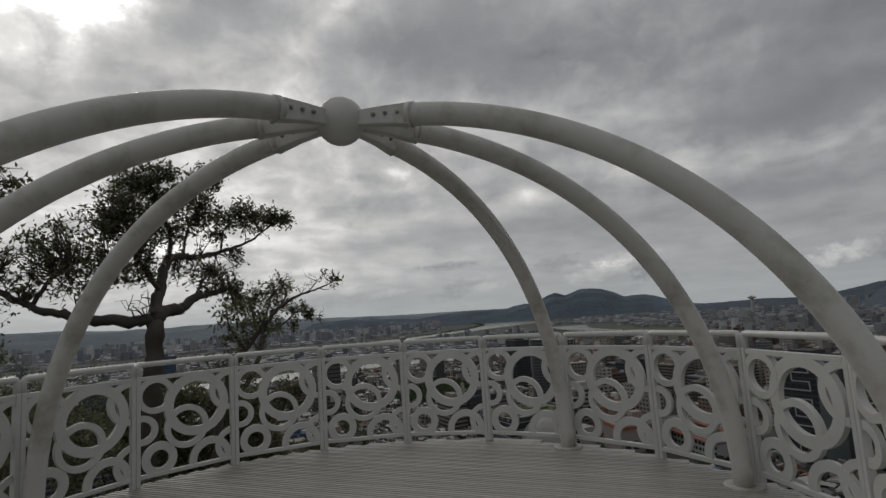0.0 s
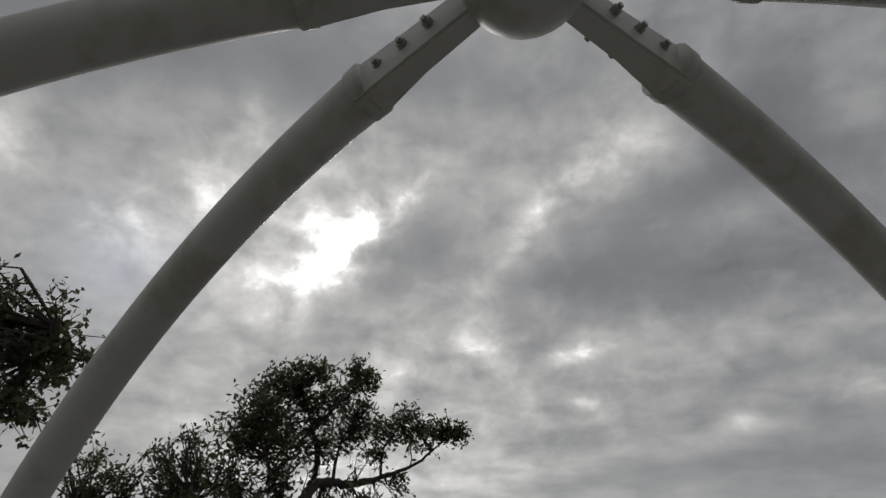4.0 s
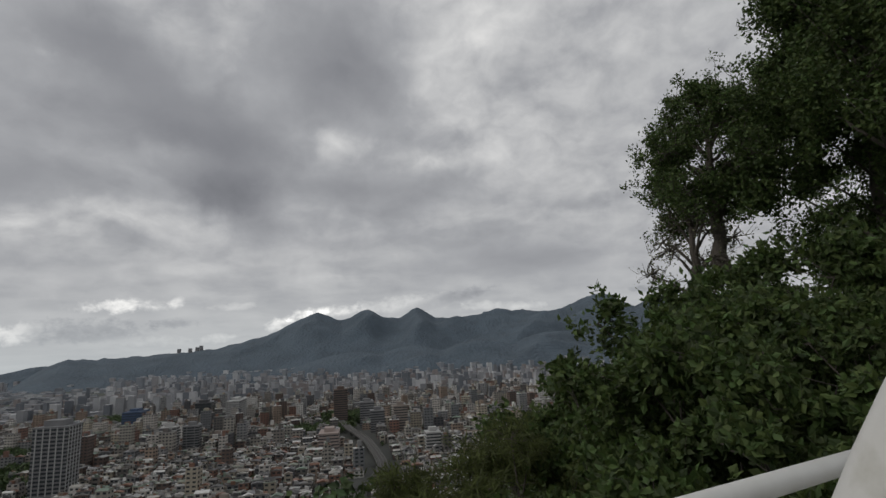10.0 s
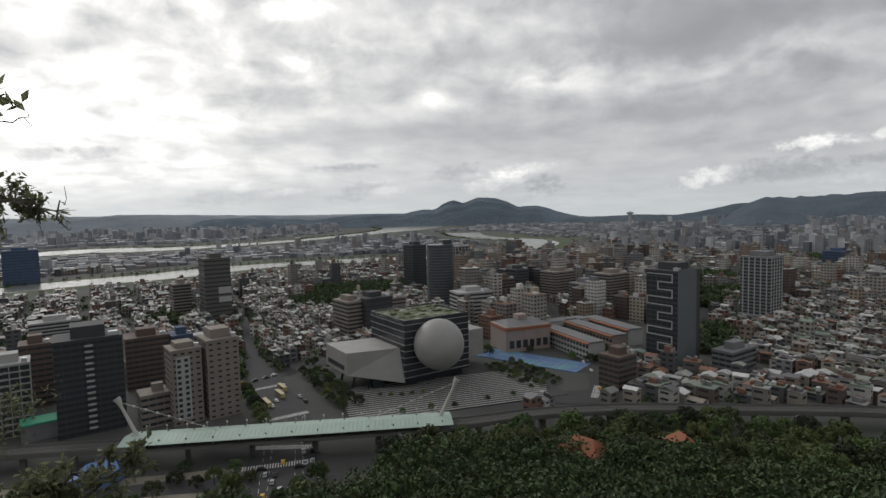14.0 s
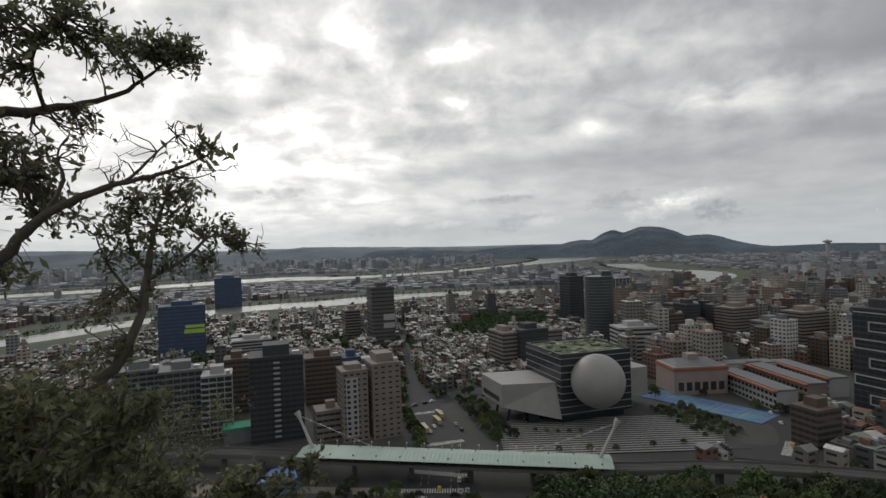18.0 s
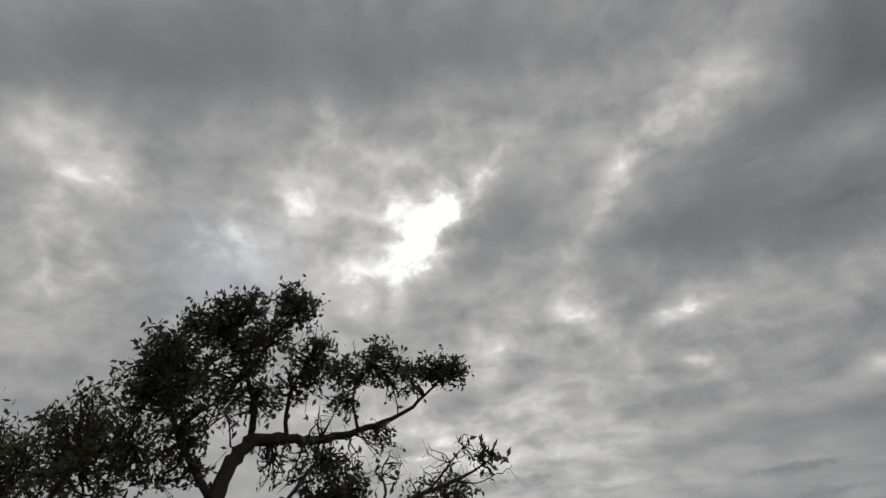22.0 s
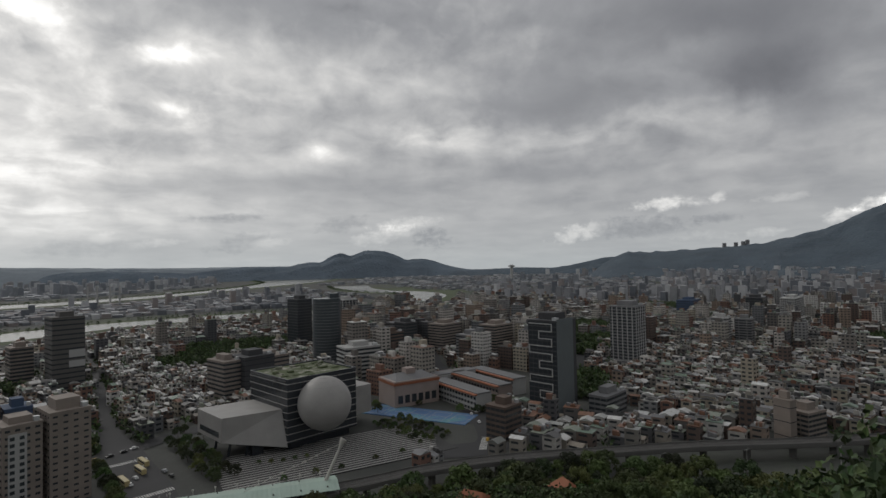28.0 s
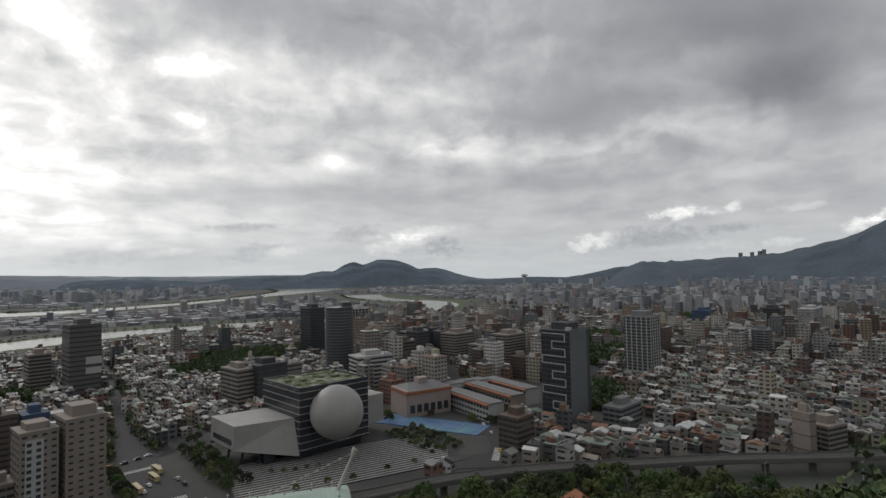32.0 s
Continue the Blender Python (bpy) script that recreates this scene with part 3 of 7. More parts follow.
pavilion = thing("dome_pavilion", Matrix.Translation((0.02, 0.07, 0)), "white steel dome frame of six curved ribs meeting at a ball", "pavilion")
RIB_P = 0.96
HUB_Z, HUB_R, RIB_A, RIB_B, RIB_T = 2.86, 0.166, 3.02, 2.845, 0.076
bm = bmesh.new()
bmesh.ops.create_uvsphere(bm, u_segments=32, v_segments=20, radius=HUB_R, matrix=Matrix.Translation((0, 0, HUB_Z)))
part("hub", bm, M_WHITE, pavilion, "white steel ball", True)
rib_me = plate_me = bolt_me = foot_me = None
for az in RIB_AZ:
    turn = Matrix.Rotation(radians(az), 4, "Z")
    if rib_me is None:
        bm = bmesh.new()
        angs = np.linspace(math.acos((0.52 / RIB_A) ** (1 / RIB_P)), 0.0, 40)
        tube(bm, [(0, RIB_A * max(math.cos(a), 0) ** RIB_P, RIB_B * math.sin(a) ** RIB_P) for a in angs], RIB_T, 20)
        tube(bm, [(0, 0.52 + s, RIB_B * math.sin(angs[0]) ** RIB_P - s * 0.17) for s in (-0.012, 0.03)], RIB_T + 0.006, 20)
        rib = part("rib", bm, M_WHITE, pavilion, "", True)
        rib_me = rib.data
        # tapering connection plate with bolts between the ball and the tube
        bm = bmesh.new()
        ys, hs, ws = (0.1, 0.34, 0.54), (0.052, 0.062, 0.074), (0.03, 0.036, 0.05)
        rows = []
        for y, h, w in zip(ys, hs, ws):
            z = RIB_B * math.sin(math.acos(y / RIB_A)) + (HUB_Z - RIB_B) * (1 - y / 0.6)
            rows.append([bm.verts.new((a * w, y, z + b * h)) for a, b in ((-1, -1), (1, -1), (1, 1), (-1, 1))])
        for a, b in zip(rows, rows[1:]):
            for q in range(4):
                bm.faces.new((a[q], a[(q + 1) % 4], b[(q + 1) % 4], b[q]))
        bm.faces.new(rows[-1])
        bmesh.ops.bevel(bm, geom=list(bm.edges), offset=0.006, segments=2, affect="EDGES")
        bmesh.ops.recalc_face_normals(bm, faces=bm.faces)
        plate = part("connection_plate", bm, M_WHITE, pavilion)
        plate_me = plate.data
        bm = bmesh.new()
        tube(bm, [(-0.062, 0, 0), (0.062, 0, 0)], 0.009, 8)
        for s in (-1, 1):
            tube(bm, [(s * 0.034, 0, 0), (s * 0.052, 0, 0)], 0.015, 6)
        bolt_me = bpy.data.meshes.new("bolt")
        bm.to_mesh(bolt_me)
        bm.free()
        bm = bmesh.new()
        tube(bm, [(0, RIB_A, -0.005), (0, RIB_A, 0.018)], 0.15, 24)
        fp = part("foot_plate", bm, M_WHITE, pavilion)
        foot_me = fp.data
    else:
        rib, plate, fp = piece("rib", rib_me, None, pavilion), piece("connection_plate", plate_me, None, pavilion), piece("foot_plate", foot_me, None, pavilion)
    rib.matrix_local = plate.matrix_local = fp.matrix_local = turn
    for y in (0.27, 0.36, 0.45):
        b = piece("bolt", bolt_me, M_BOLT, plate, "rusty steel bolt")
        b.matrix_local = Matrix.Translation((0, y, RIB_B * math.sin(math.acos(y / RIB_A)) + 0.012))

# ---- balustrade ----
PANEL_W = 2 * RAIL_R * math.sin(radians(POST_STEP / 2)) - 0.05


def ring_mesh(cx, cz, ro, ri, t):
    """A flat steel ring of half thickness t, cut off where it leaves the panel."""
    bm = bmesh.new()
    n, prev = 40, None
    w, lo, hi = PANEL_W / 2 - 0.02, 0.11, 1.04
    for k in range(n + 1):
        a = 2 * math.pi * k / n
        pts = []
        for r in (ro, ri):
            pts.append((cx + r * math.cos(a), cz + r * math.sin(a)))
        ok = any(-w - 0.01 <= x <= w + 0.01 and lo - 0.01 <= z <= hi + 0.01 for x, z in pts)
        pts = [(min(max(x, -w), w), min(max(z, lo), hi)) for x, z in pts]
        cur = [bm.verts.new((x, y, z)) for x, z in pts for y in (-t, t)] if ok else None
        if cur and prev:
            o0, o1, i0, i1 = cur
            p0, p1, q0, q1 = prev
            for f in ((p0, o0, i0, q0), (o1, p1, q1, i1), (o0, p0, p1, o1), (q0, i0, i1, q1)):
                bm.faces.new(f)
        prev = cur
    bmesh.ops.remove_doubles(bm, verts=bm.verts, dist=0.0005)
    bmesh.ops.recalc_face_normals(bm, faces=bm.faces)
    me = bpy.data.meshes.new("ring")
    bm.to_mesh(me)
    bm.free()
    me.materials.append(M_RAIL)
    return me


W = PANEL_W
RINGS = [ring_mesh(*a, 0.026 - 0.0022 * q) for q, a in enumerate(((-0.33 * W, 0.87, 0.18, 0.125), (0.10 * W, 0.73, 0.325, 0.235), (-0.01 * W, 0.515, 0.218, 0.16), (0.47 * W, 0.83, 0.215, 0.155),
                                 (-0.46 * W, 0.54, 0.145, 0.085), (-0.29 * W, 0.24, 0.165, 0.087), (0.25 * W, 0.14, 0.22, 0.145), (0.5 * W, 0.24, 0.185, 0.125)))]


def rail_meshes():
    out = {}
    bm = bmesh.new()
    tube(bm, [(-W / 2, 0, RAIL_H - 0.15), (-W / 2, 0, RAIL_H - 0.05), (-W / 2 + 0.012, 0, RAIL_H - 0.028), (-W / 2 + 0.035, 0, RAIL_H - 0.025), (W / 2 - 0.035, 0, RAIL_H - 0.025), (W / 2 - 0.012, 0, RAIL_H - 0.028), (W / 2, 0, RAIL_H - 0.05), (W / 2, 0, RAIL_H - 0.15)], 0.027, 12)
    out["top_rail"] = bm
    out["post"] = boxmesh(-0.02, 0.02, -0.028, 0.028, 0.0, RAIL_H - 0.14, 0.005)
    out["upper_bar"] = boxmesh(-W / 2 + 0.02, W / 2 - 0.02, -0.022, 0.022, 1.025, 1.065, 0.004)
    out["lower_bar"] = boxmesh(-W / 2 + 0.02, W / 2 - 0.02, -0.022, 0.022, 0.075, 0.115, 0.004)
    out["spandrel"] = boxmesh(-0.10, 0.0, -0.02, 0.02, 0.985, 1.027, 0.004)
    made = {}
    for k, b in out.items():
        me = bpy.data.meshes.new(k)
        b.to_mesh(me)
        b.free()
        me.materials.append(M_RAIL)
        made[k] = me
    return made


RAILS = rail_meshes()
for k in range(-4, 11):
    az = POST_AZ - POST_STEP * (k - 3) - POST_STEP / 2
    mid_r = RAIL_R * math.cos(radians(POST_STEP / 2))
    panel = thing("balustrade_panel", Matrix.Translation((*spot(az, mid_r), 0)) @ Matrix.Rotation(radians(az), 4, "Z"), "white steel balustrade panel of overlapping cut-out rings", "railing", "panels round the deck")
    for nm in ("top_rail", "upper_bar", "lower_bar"):
        piece(nm, RAILS[nm], None, panel, "", nm == "top_rail")
    for s in (-1, 1):
        p = piece("post", RAILS["post"], None, panel)
        p.location = (s * W / 2, 0, 0)
    p = piece("spandrel", RAILS["spandrel"], None, panel)
    p.location = (W / 2 - 0.02, 0, 0)
    for me in RINGS:
        piece("ring", me, None, panel)

# ---- city: surfaces ----
M_HWALL = palette("house_walls", [(0.17, 0.155, 0.14), (0.33, 0.31, 0.285), (0.1, 0.092, 0.086), (0.21, 0.16, 0.125), (0.085, 0.06, 0.05), (0.42, 0.41, 0.39), (0.15, 0.085, 0.065), (0.13, 0.135, 0.14), (0.24, 0.225, 0.2), (0.07, 0.07, 0.075), (0.28, 0.25, 0.2), (0.19, 0.19, 0.19)], 0.85, "island", 0.35, 0.2, 1.2)
M_HROOF = palette("sheet_roofs", [(0.23, 0.23, 0.225), (0.36, 0.352, 0.34), (0.12, 0.115, 0.11), (0.13, 0.17, 0.135), (0.18, 0.16, 0.138), (0.075, 0.073, 0.072), (0.15, 0.078, 0.052), (0.44, 0.44, 0.43), (0.17, 0.185, 0.15), (0.055, 0.055, 0.056), (0.29, 0.28, 0.26), (0.15, 0.15, 0.155)], 0.6, "island", 0.4, 0.25, 1.4)
# the two distant palettes carry aerial haze in their colours: pale, bluish walls
M_FAR = palette("haze_tinted_blocks", [(0.16, 0.165, 0.175), (0.27, 0.275, 0.285), (0.115, 0.125, 0.14), (0.2, 0.18, 0.175), (0.38, 0.385, 0.395), (0.105, 0.115, 0.13), (0.21, 0.215, 0.225)], 0.8, "island", 0.25, 0.05, 0.5)
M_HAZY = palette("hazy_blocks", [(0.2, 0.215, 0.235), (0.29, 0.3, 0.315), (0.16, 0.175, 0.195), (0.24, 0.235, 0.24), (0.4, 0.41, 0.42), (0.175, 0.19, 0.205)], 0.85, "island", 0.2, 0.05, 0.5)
M_NWALL = palette("terrace_walls", [(0.16, 0.15, 0.135), (0.3, 0.29, 0.27), (0.1, 0.093, 0.088), (0.2, 0.155, 0.125), (0.095, 0.07, 0.06), (0.36, 0.355, 0.34), (0.14, 0.13, 0.12), (0.085, 0.085, 0.09), (0.22, 0.2, 0.17)], 0.85, "object", 0.35, 0.25, 1.2)
M_NROOF = palette("terrace_roofs", [(0.27, 0.275, 0.265), (0.36, 0.36, 0.345), (0.13, 0.135, 0.125), (0.13, 0.175, 0.14), (0.19, 0.165, 0.135), (0.08, 0.08, 0.08), (0.16, 0.085, 0.055), (0.44, 0.44, 0.43), (0.18, 0.2, 0.165), (0.12, 0.12, 0.125)], 0.5, "object", 0.35, 0.4, 1.6)
M_GLASS = surface("window_glass", (0.035, 0.04, 0.045), 0.15, 0, 0.25, 0.3, 3, 0.0)
M_TREE_FAR = surface("far_foliage", (0.035, 0.05, 0.022), 0.9, 0, 0.4, 0.08, 1.5, 0.6, 0.6, by="island", spread=0.3)
rng = np.random.default_rng(7)
TAKEN = []


def ribbon(name, pts, widths, z, material, label, category, kind="structure", steps=10):
    """A band on the ground along a smooth line."""
    pts = [Vector((*p, 0)) for p in pts]
    bm, prev = bmesh.new(), None
    line = []
    for i in range(len(pts) - 1):
        p0, p1, p2, p3 = pts[max(i - 1, 0)], pts[i], pts[i + 1], pts[min(i + 2, len(pts) - 1)]
        for s in range(steps + (i == len(pts) - 2)):
            t = s / steps
            q = 0.5 * ((2 * p1) + (p2 - p0) * t + (2 * p0 - 5 * p1 + 4 * p2 - p3) * t * t + (3 * p1 - p0 - 3 * p2 + p3) * t ** 3)
            line.append((q, widths[i] + (widths[i + 1] - widths[i]) * t))
    for i, (q, w) in enumerate(line):
        d = (line[min(i + 1, len(line) - 1)][0] - line[max(i - 1, 0)][0]).normalized()
        n = Vector((-d.y, d.x, 0)) * w / 2
        cur = [bm.verts.new((*(q + n).xy, z)), bm.verts.new((*(q - n).xy, z))]
        if prev:
            bm.faces.new((prev[0], prev[1], cur[1], cur[0]))
        prev = cur
    ob = part(name, bm, material)
    tagged(ob, label, category, kind=kind)
    return line


def block_line(line, pad, step=1):
    for q, w in line[::step]:
        TAKEN.append((q.x, q.y, w / 2 + pad))


# rivers
W1 = ribbon("river_water", [(-760, 640), (-560, 740), (-410, 838), (-300, 1000), (-150, 1128), (13, 1165), (110, 1215), (250, 1252), (460, 1235), (720, 1165), (930, 1240), (1165, 1420), (1270, 1640), (1260, 1850), (1330, 2150), (1500, 2500)], [80, 80, 75, 75, 105, 125, 130, 100, 110, 90, 90, 110, 130, 130, 150, 200], ZG + 0.5, M_WATER, "pale calm river winding through the city", "river")
W2 = ribbon("river_water", [(-1700, 1500), (-1000, 1880), (-660, 2060), (-200, 2320), (20, 2230), (290, 2285), (700, 2540), (1180, 3000), (1700, 3600), (1980, 4150), (2230, 4560)], [170, 190, 210, 290, 230, 190, 120, 150, 400, 640, 760], ZG + 0.5, M_WATER, "wide pale river on the far side of the city", "river")
block_line(W1, 125)
block_line(W2, 250)
M_BANK = surface("grassy_bank", (0.05, 0.065, 0.03), 0.95, 0, 0.4, 0.02, 0.6, 0.3)
for ln, extra, off in ((W1, 90, 0), (W2, 120, 0)):
    ribbon("river_bank", [tuple(q.xy) for q, w in ln[::8]], [w + extra for q, w in ln[::8]], ZG + 0.25, M_BANK, "dark grassy river bank", "river bank")
ribbon("river_meadow", [(1330, 1500), (1420, 1750), (1500, 2050)], [160, 260, 200], ZG + 0.3, M_BANK, "flat green flood meadow in the river bend", "meadow")

# roads
R1 = ribbon("road", [(38, 196), (43, 222), (53, 255), (63, 296), (66, 370), (72, 460), (92, 640), (112, 880)], [30, 31, 30, 26, 23, 9, 8, 8], ZG + 0.35, M_ASPHALT, "wide grey asphalt road under the viaduct", "road")
R2 = ribbon("road", [(-90, 268), (-40, 256), (0, 246), (40, 228), (66, 212)], [10, 11, 12, 13, 12], ZG + 0.33, M_ASPHALT, "grey asphalt avenue along the foot of the hill", "road")
R3 = ribbon("road", [(205, 245), (235, 232), (262, 262), (300, 330), (360, 420), (430, 520), (700, 800), (900, 1050)], [22, 24, 18, 14, 14, 14, 16, 16], ZG + 0.36, M_ASPHALT, "asphalt street between the school and the dark tower", "road")
R4 = ribbon("road", [(66, 378), (120, 395), (220, 400), (262, 270)], [16, 14, 10, 10], ZG + 0.34, M_ASPHALT, "side street behind the theatre", "road")
R5 = ribbon("road", [(455, 330), (560, 400), (760, 560), (1000, 760)], [16, 16, 18, 18], ZG + 0.34, M_ASPHALT, "straight grey boulevard into the city", "road")
M_DIRT = surface("bare_earth", (0.15, 0.135, 0.11), 0.95, 0, 0.4, 0.08, 1.2, 0.3, 0.1, stain=(0.06, 0.075, 0.035), stain_scale=0.06, stain_amt=0.8)
ribbon("vacant_lot", [(-190, 296), (-120, 276), (-60, 258), (-8, 244), (34, 236)], [36, 40, 42, 34, 22], ZG + 0.3, M_DIRT, "bare earth building lot beside the railway", "vacant lot")
for ln in (R1, R2, R3, R4, R5):
    block_line(ln, 1, 1)
VIA = [(-330, 352), (-200, 330), (-71, 303), (-12, 281), (57, 251), (126, 224), (172, 212), (215, 192), (254, 166), (300, 135), (351, 94), (395, 64), (429, 44), (475, 30), (527, 25), (568, 28), (648, 41), (723, 56), (800, 78), (930, 110)]
for (x0, y0), (x1, y1) in zip(VIA, VIA[1:]):
    for t in np.linspace(0, 1, 8):
        TAKEN.append((x0 + (x1 - x0) * t, y0 + (y1 - y0) * t, 17))
TAKEN += [(160, 330, 62), (115, 335, 45), (110, 285, 40), (160, 280, 40), (200, 280, 40), (205, 330, 30), (60, 335, 34), (250, 310, 46), (295, 320, 40), (240, 345, 40), (225, 300, 40), (265, 345, 30), (330, 330, 46), (370, 350, 40), (345, 290, 30), (-25, 298, 24)]
PARKS = [(205, 668, 52), (260, 740, 60), (318, 730, 45), (40, 400, 10), (420, 300, 26), (380, 260, 22), (-110, 580, 30), (-60, 600, 22), (15, 640, 20), (640, 420, 40), (560, 380, 30), (980, 420, 60), (860, 130, 50), (1010, 80, 90), (760, 520, 60), (1150, 620, 100)]
TAKEN += PARKS + [(40, 215, 20), (52, 250, 20)]


def free(x, y, pad):
    a = TAKEN_ARR
    return bool(np.all((a[:, 0] - x) ** 2 + (a[:, 1] - y) ** 2 > (a[:, 2] + pad) ** 2))


# ---- city: landmark towers ----
W_STEEL = surface("tank_steel", (0.4, 0.41, 0.42), 0.45, 0.3, 0.2, 0.5, 3.0, 0.0)


def tower(x, y, w, d, h, yaw, wall, label, floors=0, band=0.55, glass=None, crown=None, podium=0, fins=0, name="tower_block", category="building", inset=0.9, sides=(0, 1, 2, 3), group=""):
    """A block with a ribbon of windows at each storey and a plant room on the roof."""
    x, y = x + 1.5, y + 2.6
    ob = thing(name, Matrix.Translation((x, y, ZG)) @ Matrix.Rotation(radians(yaw), 4, "Z"), label, category, group)
    TAKEN.append((x, y, 0.62 * max(w, d) + 3))
    bm = bmesh.new()
    box(bm, -w / 2, w / 2, -d / 2, d / 2, -1, h)
    part("wall", bm, wall, ob)
    part("parapet", boxmesh(-w / 2 - 0.25, w / 2 + 0.25, -d / 2 - 0.25, d / 2 + 0.25, h, h + 0.9), wall, ob)
    if podium:
        part("podium", boxmesh(-w * 0.62, w * 0.62, -d * 0.62, d * 0.62, -1, podium), wall, ob)
    bm = bmesh.new()
    cw, cd, ch = crown if crown else (0.45, 0.5, 4.5)
    box(bm, -w * cw / 2, w * cw / 2, -d * cd / 2, d * cd / 2, h + 0.9, h + 0.9 + ch)
    part("plant_room", bm, wall, ob)
    part("roof_tank", boxmesh(w * 0.3, w * 0.44, -d * 0.44, -d * 0.3, h + 0.9, h + 3.0), W_STEEL, ob, "pale steel water tank")
    if fins:
        fm = boxmesh(-0.5, 0.5, -0.45, 0.45, 2, h)
        fme = bpy.data.meshes.new("pier")
        fm.to_mesh(fme)
        fm.free()
        for k in range(fins):
            for px, py in ((-w / 2 + w * (k + 0.5) / fins, -d / 2), (-w / 2, -d / 2 + d * (k + 0.5) / fins)):
                p = piece("pier", fme, W_WHITE if fins > 2 else wall, ob)
                p.location = (px, py, 0)
    floors = floors or max(2, int(h / 3.3))
    fh = h / floors
    near = math.hypot(x, y) < 430 and band > 0.2
    hb = fh * band

    def mesh_of(bm):
        me = bpy.data.meshes.new("window")
        bm.to_mesh(me)
        bm.free()
        return me

    if near:
        # single panes on the two sides that face the hill
        for L, axis in ((w, 0), (d, 1)):
            n = max(2, int(L / 3.6))
            hw = L / n * 0.5 * inset
            me = mesh_of(boxmesh(-hw, hw, -0.09, 0.09, 0, hb) if axis == 0 else boxmesh(-0.09, 0.09, -hw, hw, 0, hb))
            for k in range(floors):
                for i in range(n):
                    p = piece("window", me, glass or M_GLASS, ob)
                    c = -L / 2 + L * (i + 0.5) / n
                    p.location = (c, -d / 2, 0) if axis == 0 else (-w / 2, c, 0)
                    p.location.z = fh * k + fh * (1 - band) * 0.55
    else:
        me = mesh_of(boxmesh(-w / 2 - 0.09, w / 2 + 0.09, -d / 2 - 0.09, d / 2 + 0.09, 0, hb))
        for k in range(floors):
            p = piece("window", me, glass or M_GLASS, ob)
            p.location.z = fh * k + fh * (1 - band) * 0.55
    return ob


def paint(name, col, **k):
    return surface(name, col, k.pop("rough", 0.8), 0, k.pop("vary", 0.12), 0.12, 2.0, 0.05, **k)


W_BEIGE, W_BROWN, W_GREY, W_DARK, W_WHITE, W_PINK = paint("beige_tile", (0.19, 0.162, 0.142), vary=0.25), paint("brown_tile", (0.095, 0.068, 0.055), vary=0.25), paint("grey_tile", (0.145, 0.146, 0.15), vary=0.25), paint("dark_tile", (0.042, 0.043, 0.047), vary=0.2), paint("pale_tile", (0.33, 0.33, 0.323)), paint("pink_tile", (0.27, 0.22, 0.2))
W_BLUE, W_MESH, W_GLASSY, W_ORANGE = paint("blue_netting", (0.04, 0.065, 0.115), vary=0.3), paint("grey_netting", (0.086, 0.083, 0.079)), paint("glass_cladding", (0.04, 0.05, 0.056), rough=0.3), paint("orange_roof", (0.251, 0.092, 0.046))

tower(-154, 640, 46, 34, 55, 12, W_BLUE, "unfinished tower wrapped in blue netting with a banner", 14, 0.12, name="wrapped_tower")
tower(-198, 1196, 52, 40, 60, 10, W_BLUE, "distant tower wrapped in blue netting", 12, 0.12, name="wrapped_tower")
tower(62, 622, 26, 26, 67, 8, W_MESH, "dark scaffolded tower with two pale bands", 15, 0.3, name="scaffolded_tower")
tower(30, 662, 18, 22, 38, 8, W_BEIGE, "slim beige apartment block beside a scaffolded tower", 11)
tower(-30, 338, 30, 24, 49, 6, W_DARK, "dark grey apartment tower with a pale balcony column", 16, 0.5, crown=(0.5, 0.7, 6))
tower(14, 322, 15, 17, 40, 10, W_BEIGE, "pinkish beige apartment tower with white window column", 13, 0.35, inset=0.5, crown=(0.6, 0.6, 3))
tower(32, 324, 17, 20, 43, 10, W_BEIGE, "pinkish beige apartment tower with stepped roof", 14, 0.3, inset=0.45, crown=(0.6, 0.6, 5))
tower(-66, 352, 17, 18, 37, 8, W_WHITE, "black and white apartment block with wavy balconies", 11, 0.75)
tower(-88, 360, 24, 20, 40, 10, W_GREY, "grey apartment block with broad windows", 11, 0.62)
tower(-116, 374, 25, 20, 39, 14, W_GREY, "grey slab block with small windows", 12, 0.6)
tower(-62, 400, 16, 18, 37, 8, W_BROWN, "brown tiled apartment block behind the towers", 11, 0.4)
tower(-4, 406, 25, 20, 33, 6, W_BROWN, "brown tiled apartment block with balconies", 10, 0.4)
tower(17, 407, 13, 16, 31, 6, W_BLUE, "narrow building with a plain blue side wall", 9, 0.1)
tower(1, 326, 18, 14, 17, 8, W_BEIGE, "low beige block with an orange tiled roof", 5, 0.4, crown=(0.3, 0.3, 4))
tower(-76, 588, 38, 20, 21, 10, W_WHITE, "pale apartment block with deep balconies", 7, 0.6)
tower(334, 690, 22, 26, 65, 5, W_DARK, "black glass tower beside a curved one", 17, 0.8)
tower(442, 750, 26, 26, 56, 6, W_WHITE, "white-ribbed dark office tower", 15, 0.85, fins=4)
tower(282, 456, 36, 24, 31, -8, W_WHITE, "white office block with dark window bands", 8, 0.5)
tower(158, 470, 15, 30, 32, 8, W_BEIGE, "beige apartment slab behind the theatre", 9, 0.45)
tower(180, 465, 28, 26, 34, 8, W_DARK, "dark slate block behind the theatre", 8, 0.15)
tower(205, 500, 40, 22, 26, 8, W_BEIGE, "brown beige block with stepped roof terraces", 7, 0.4)
tower(384, 515, 18, 20, 41, 4, W_DARK, "dark apartment tower with narrow windows", 12, 0.4)
tower(350, 500, 26, 18, 34, 4, W_BROWN, "red-brown tiled apartment block with balconies", 10, 0.45)
tower(410, 560, 30, 24, 36, 4, W_GREY, "plain grey tiled apartment tower", 11, 0.4)
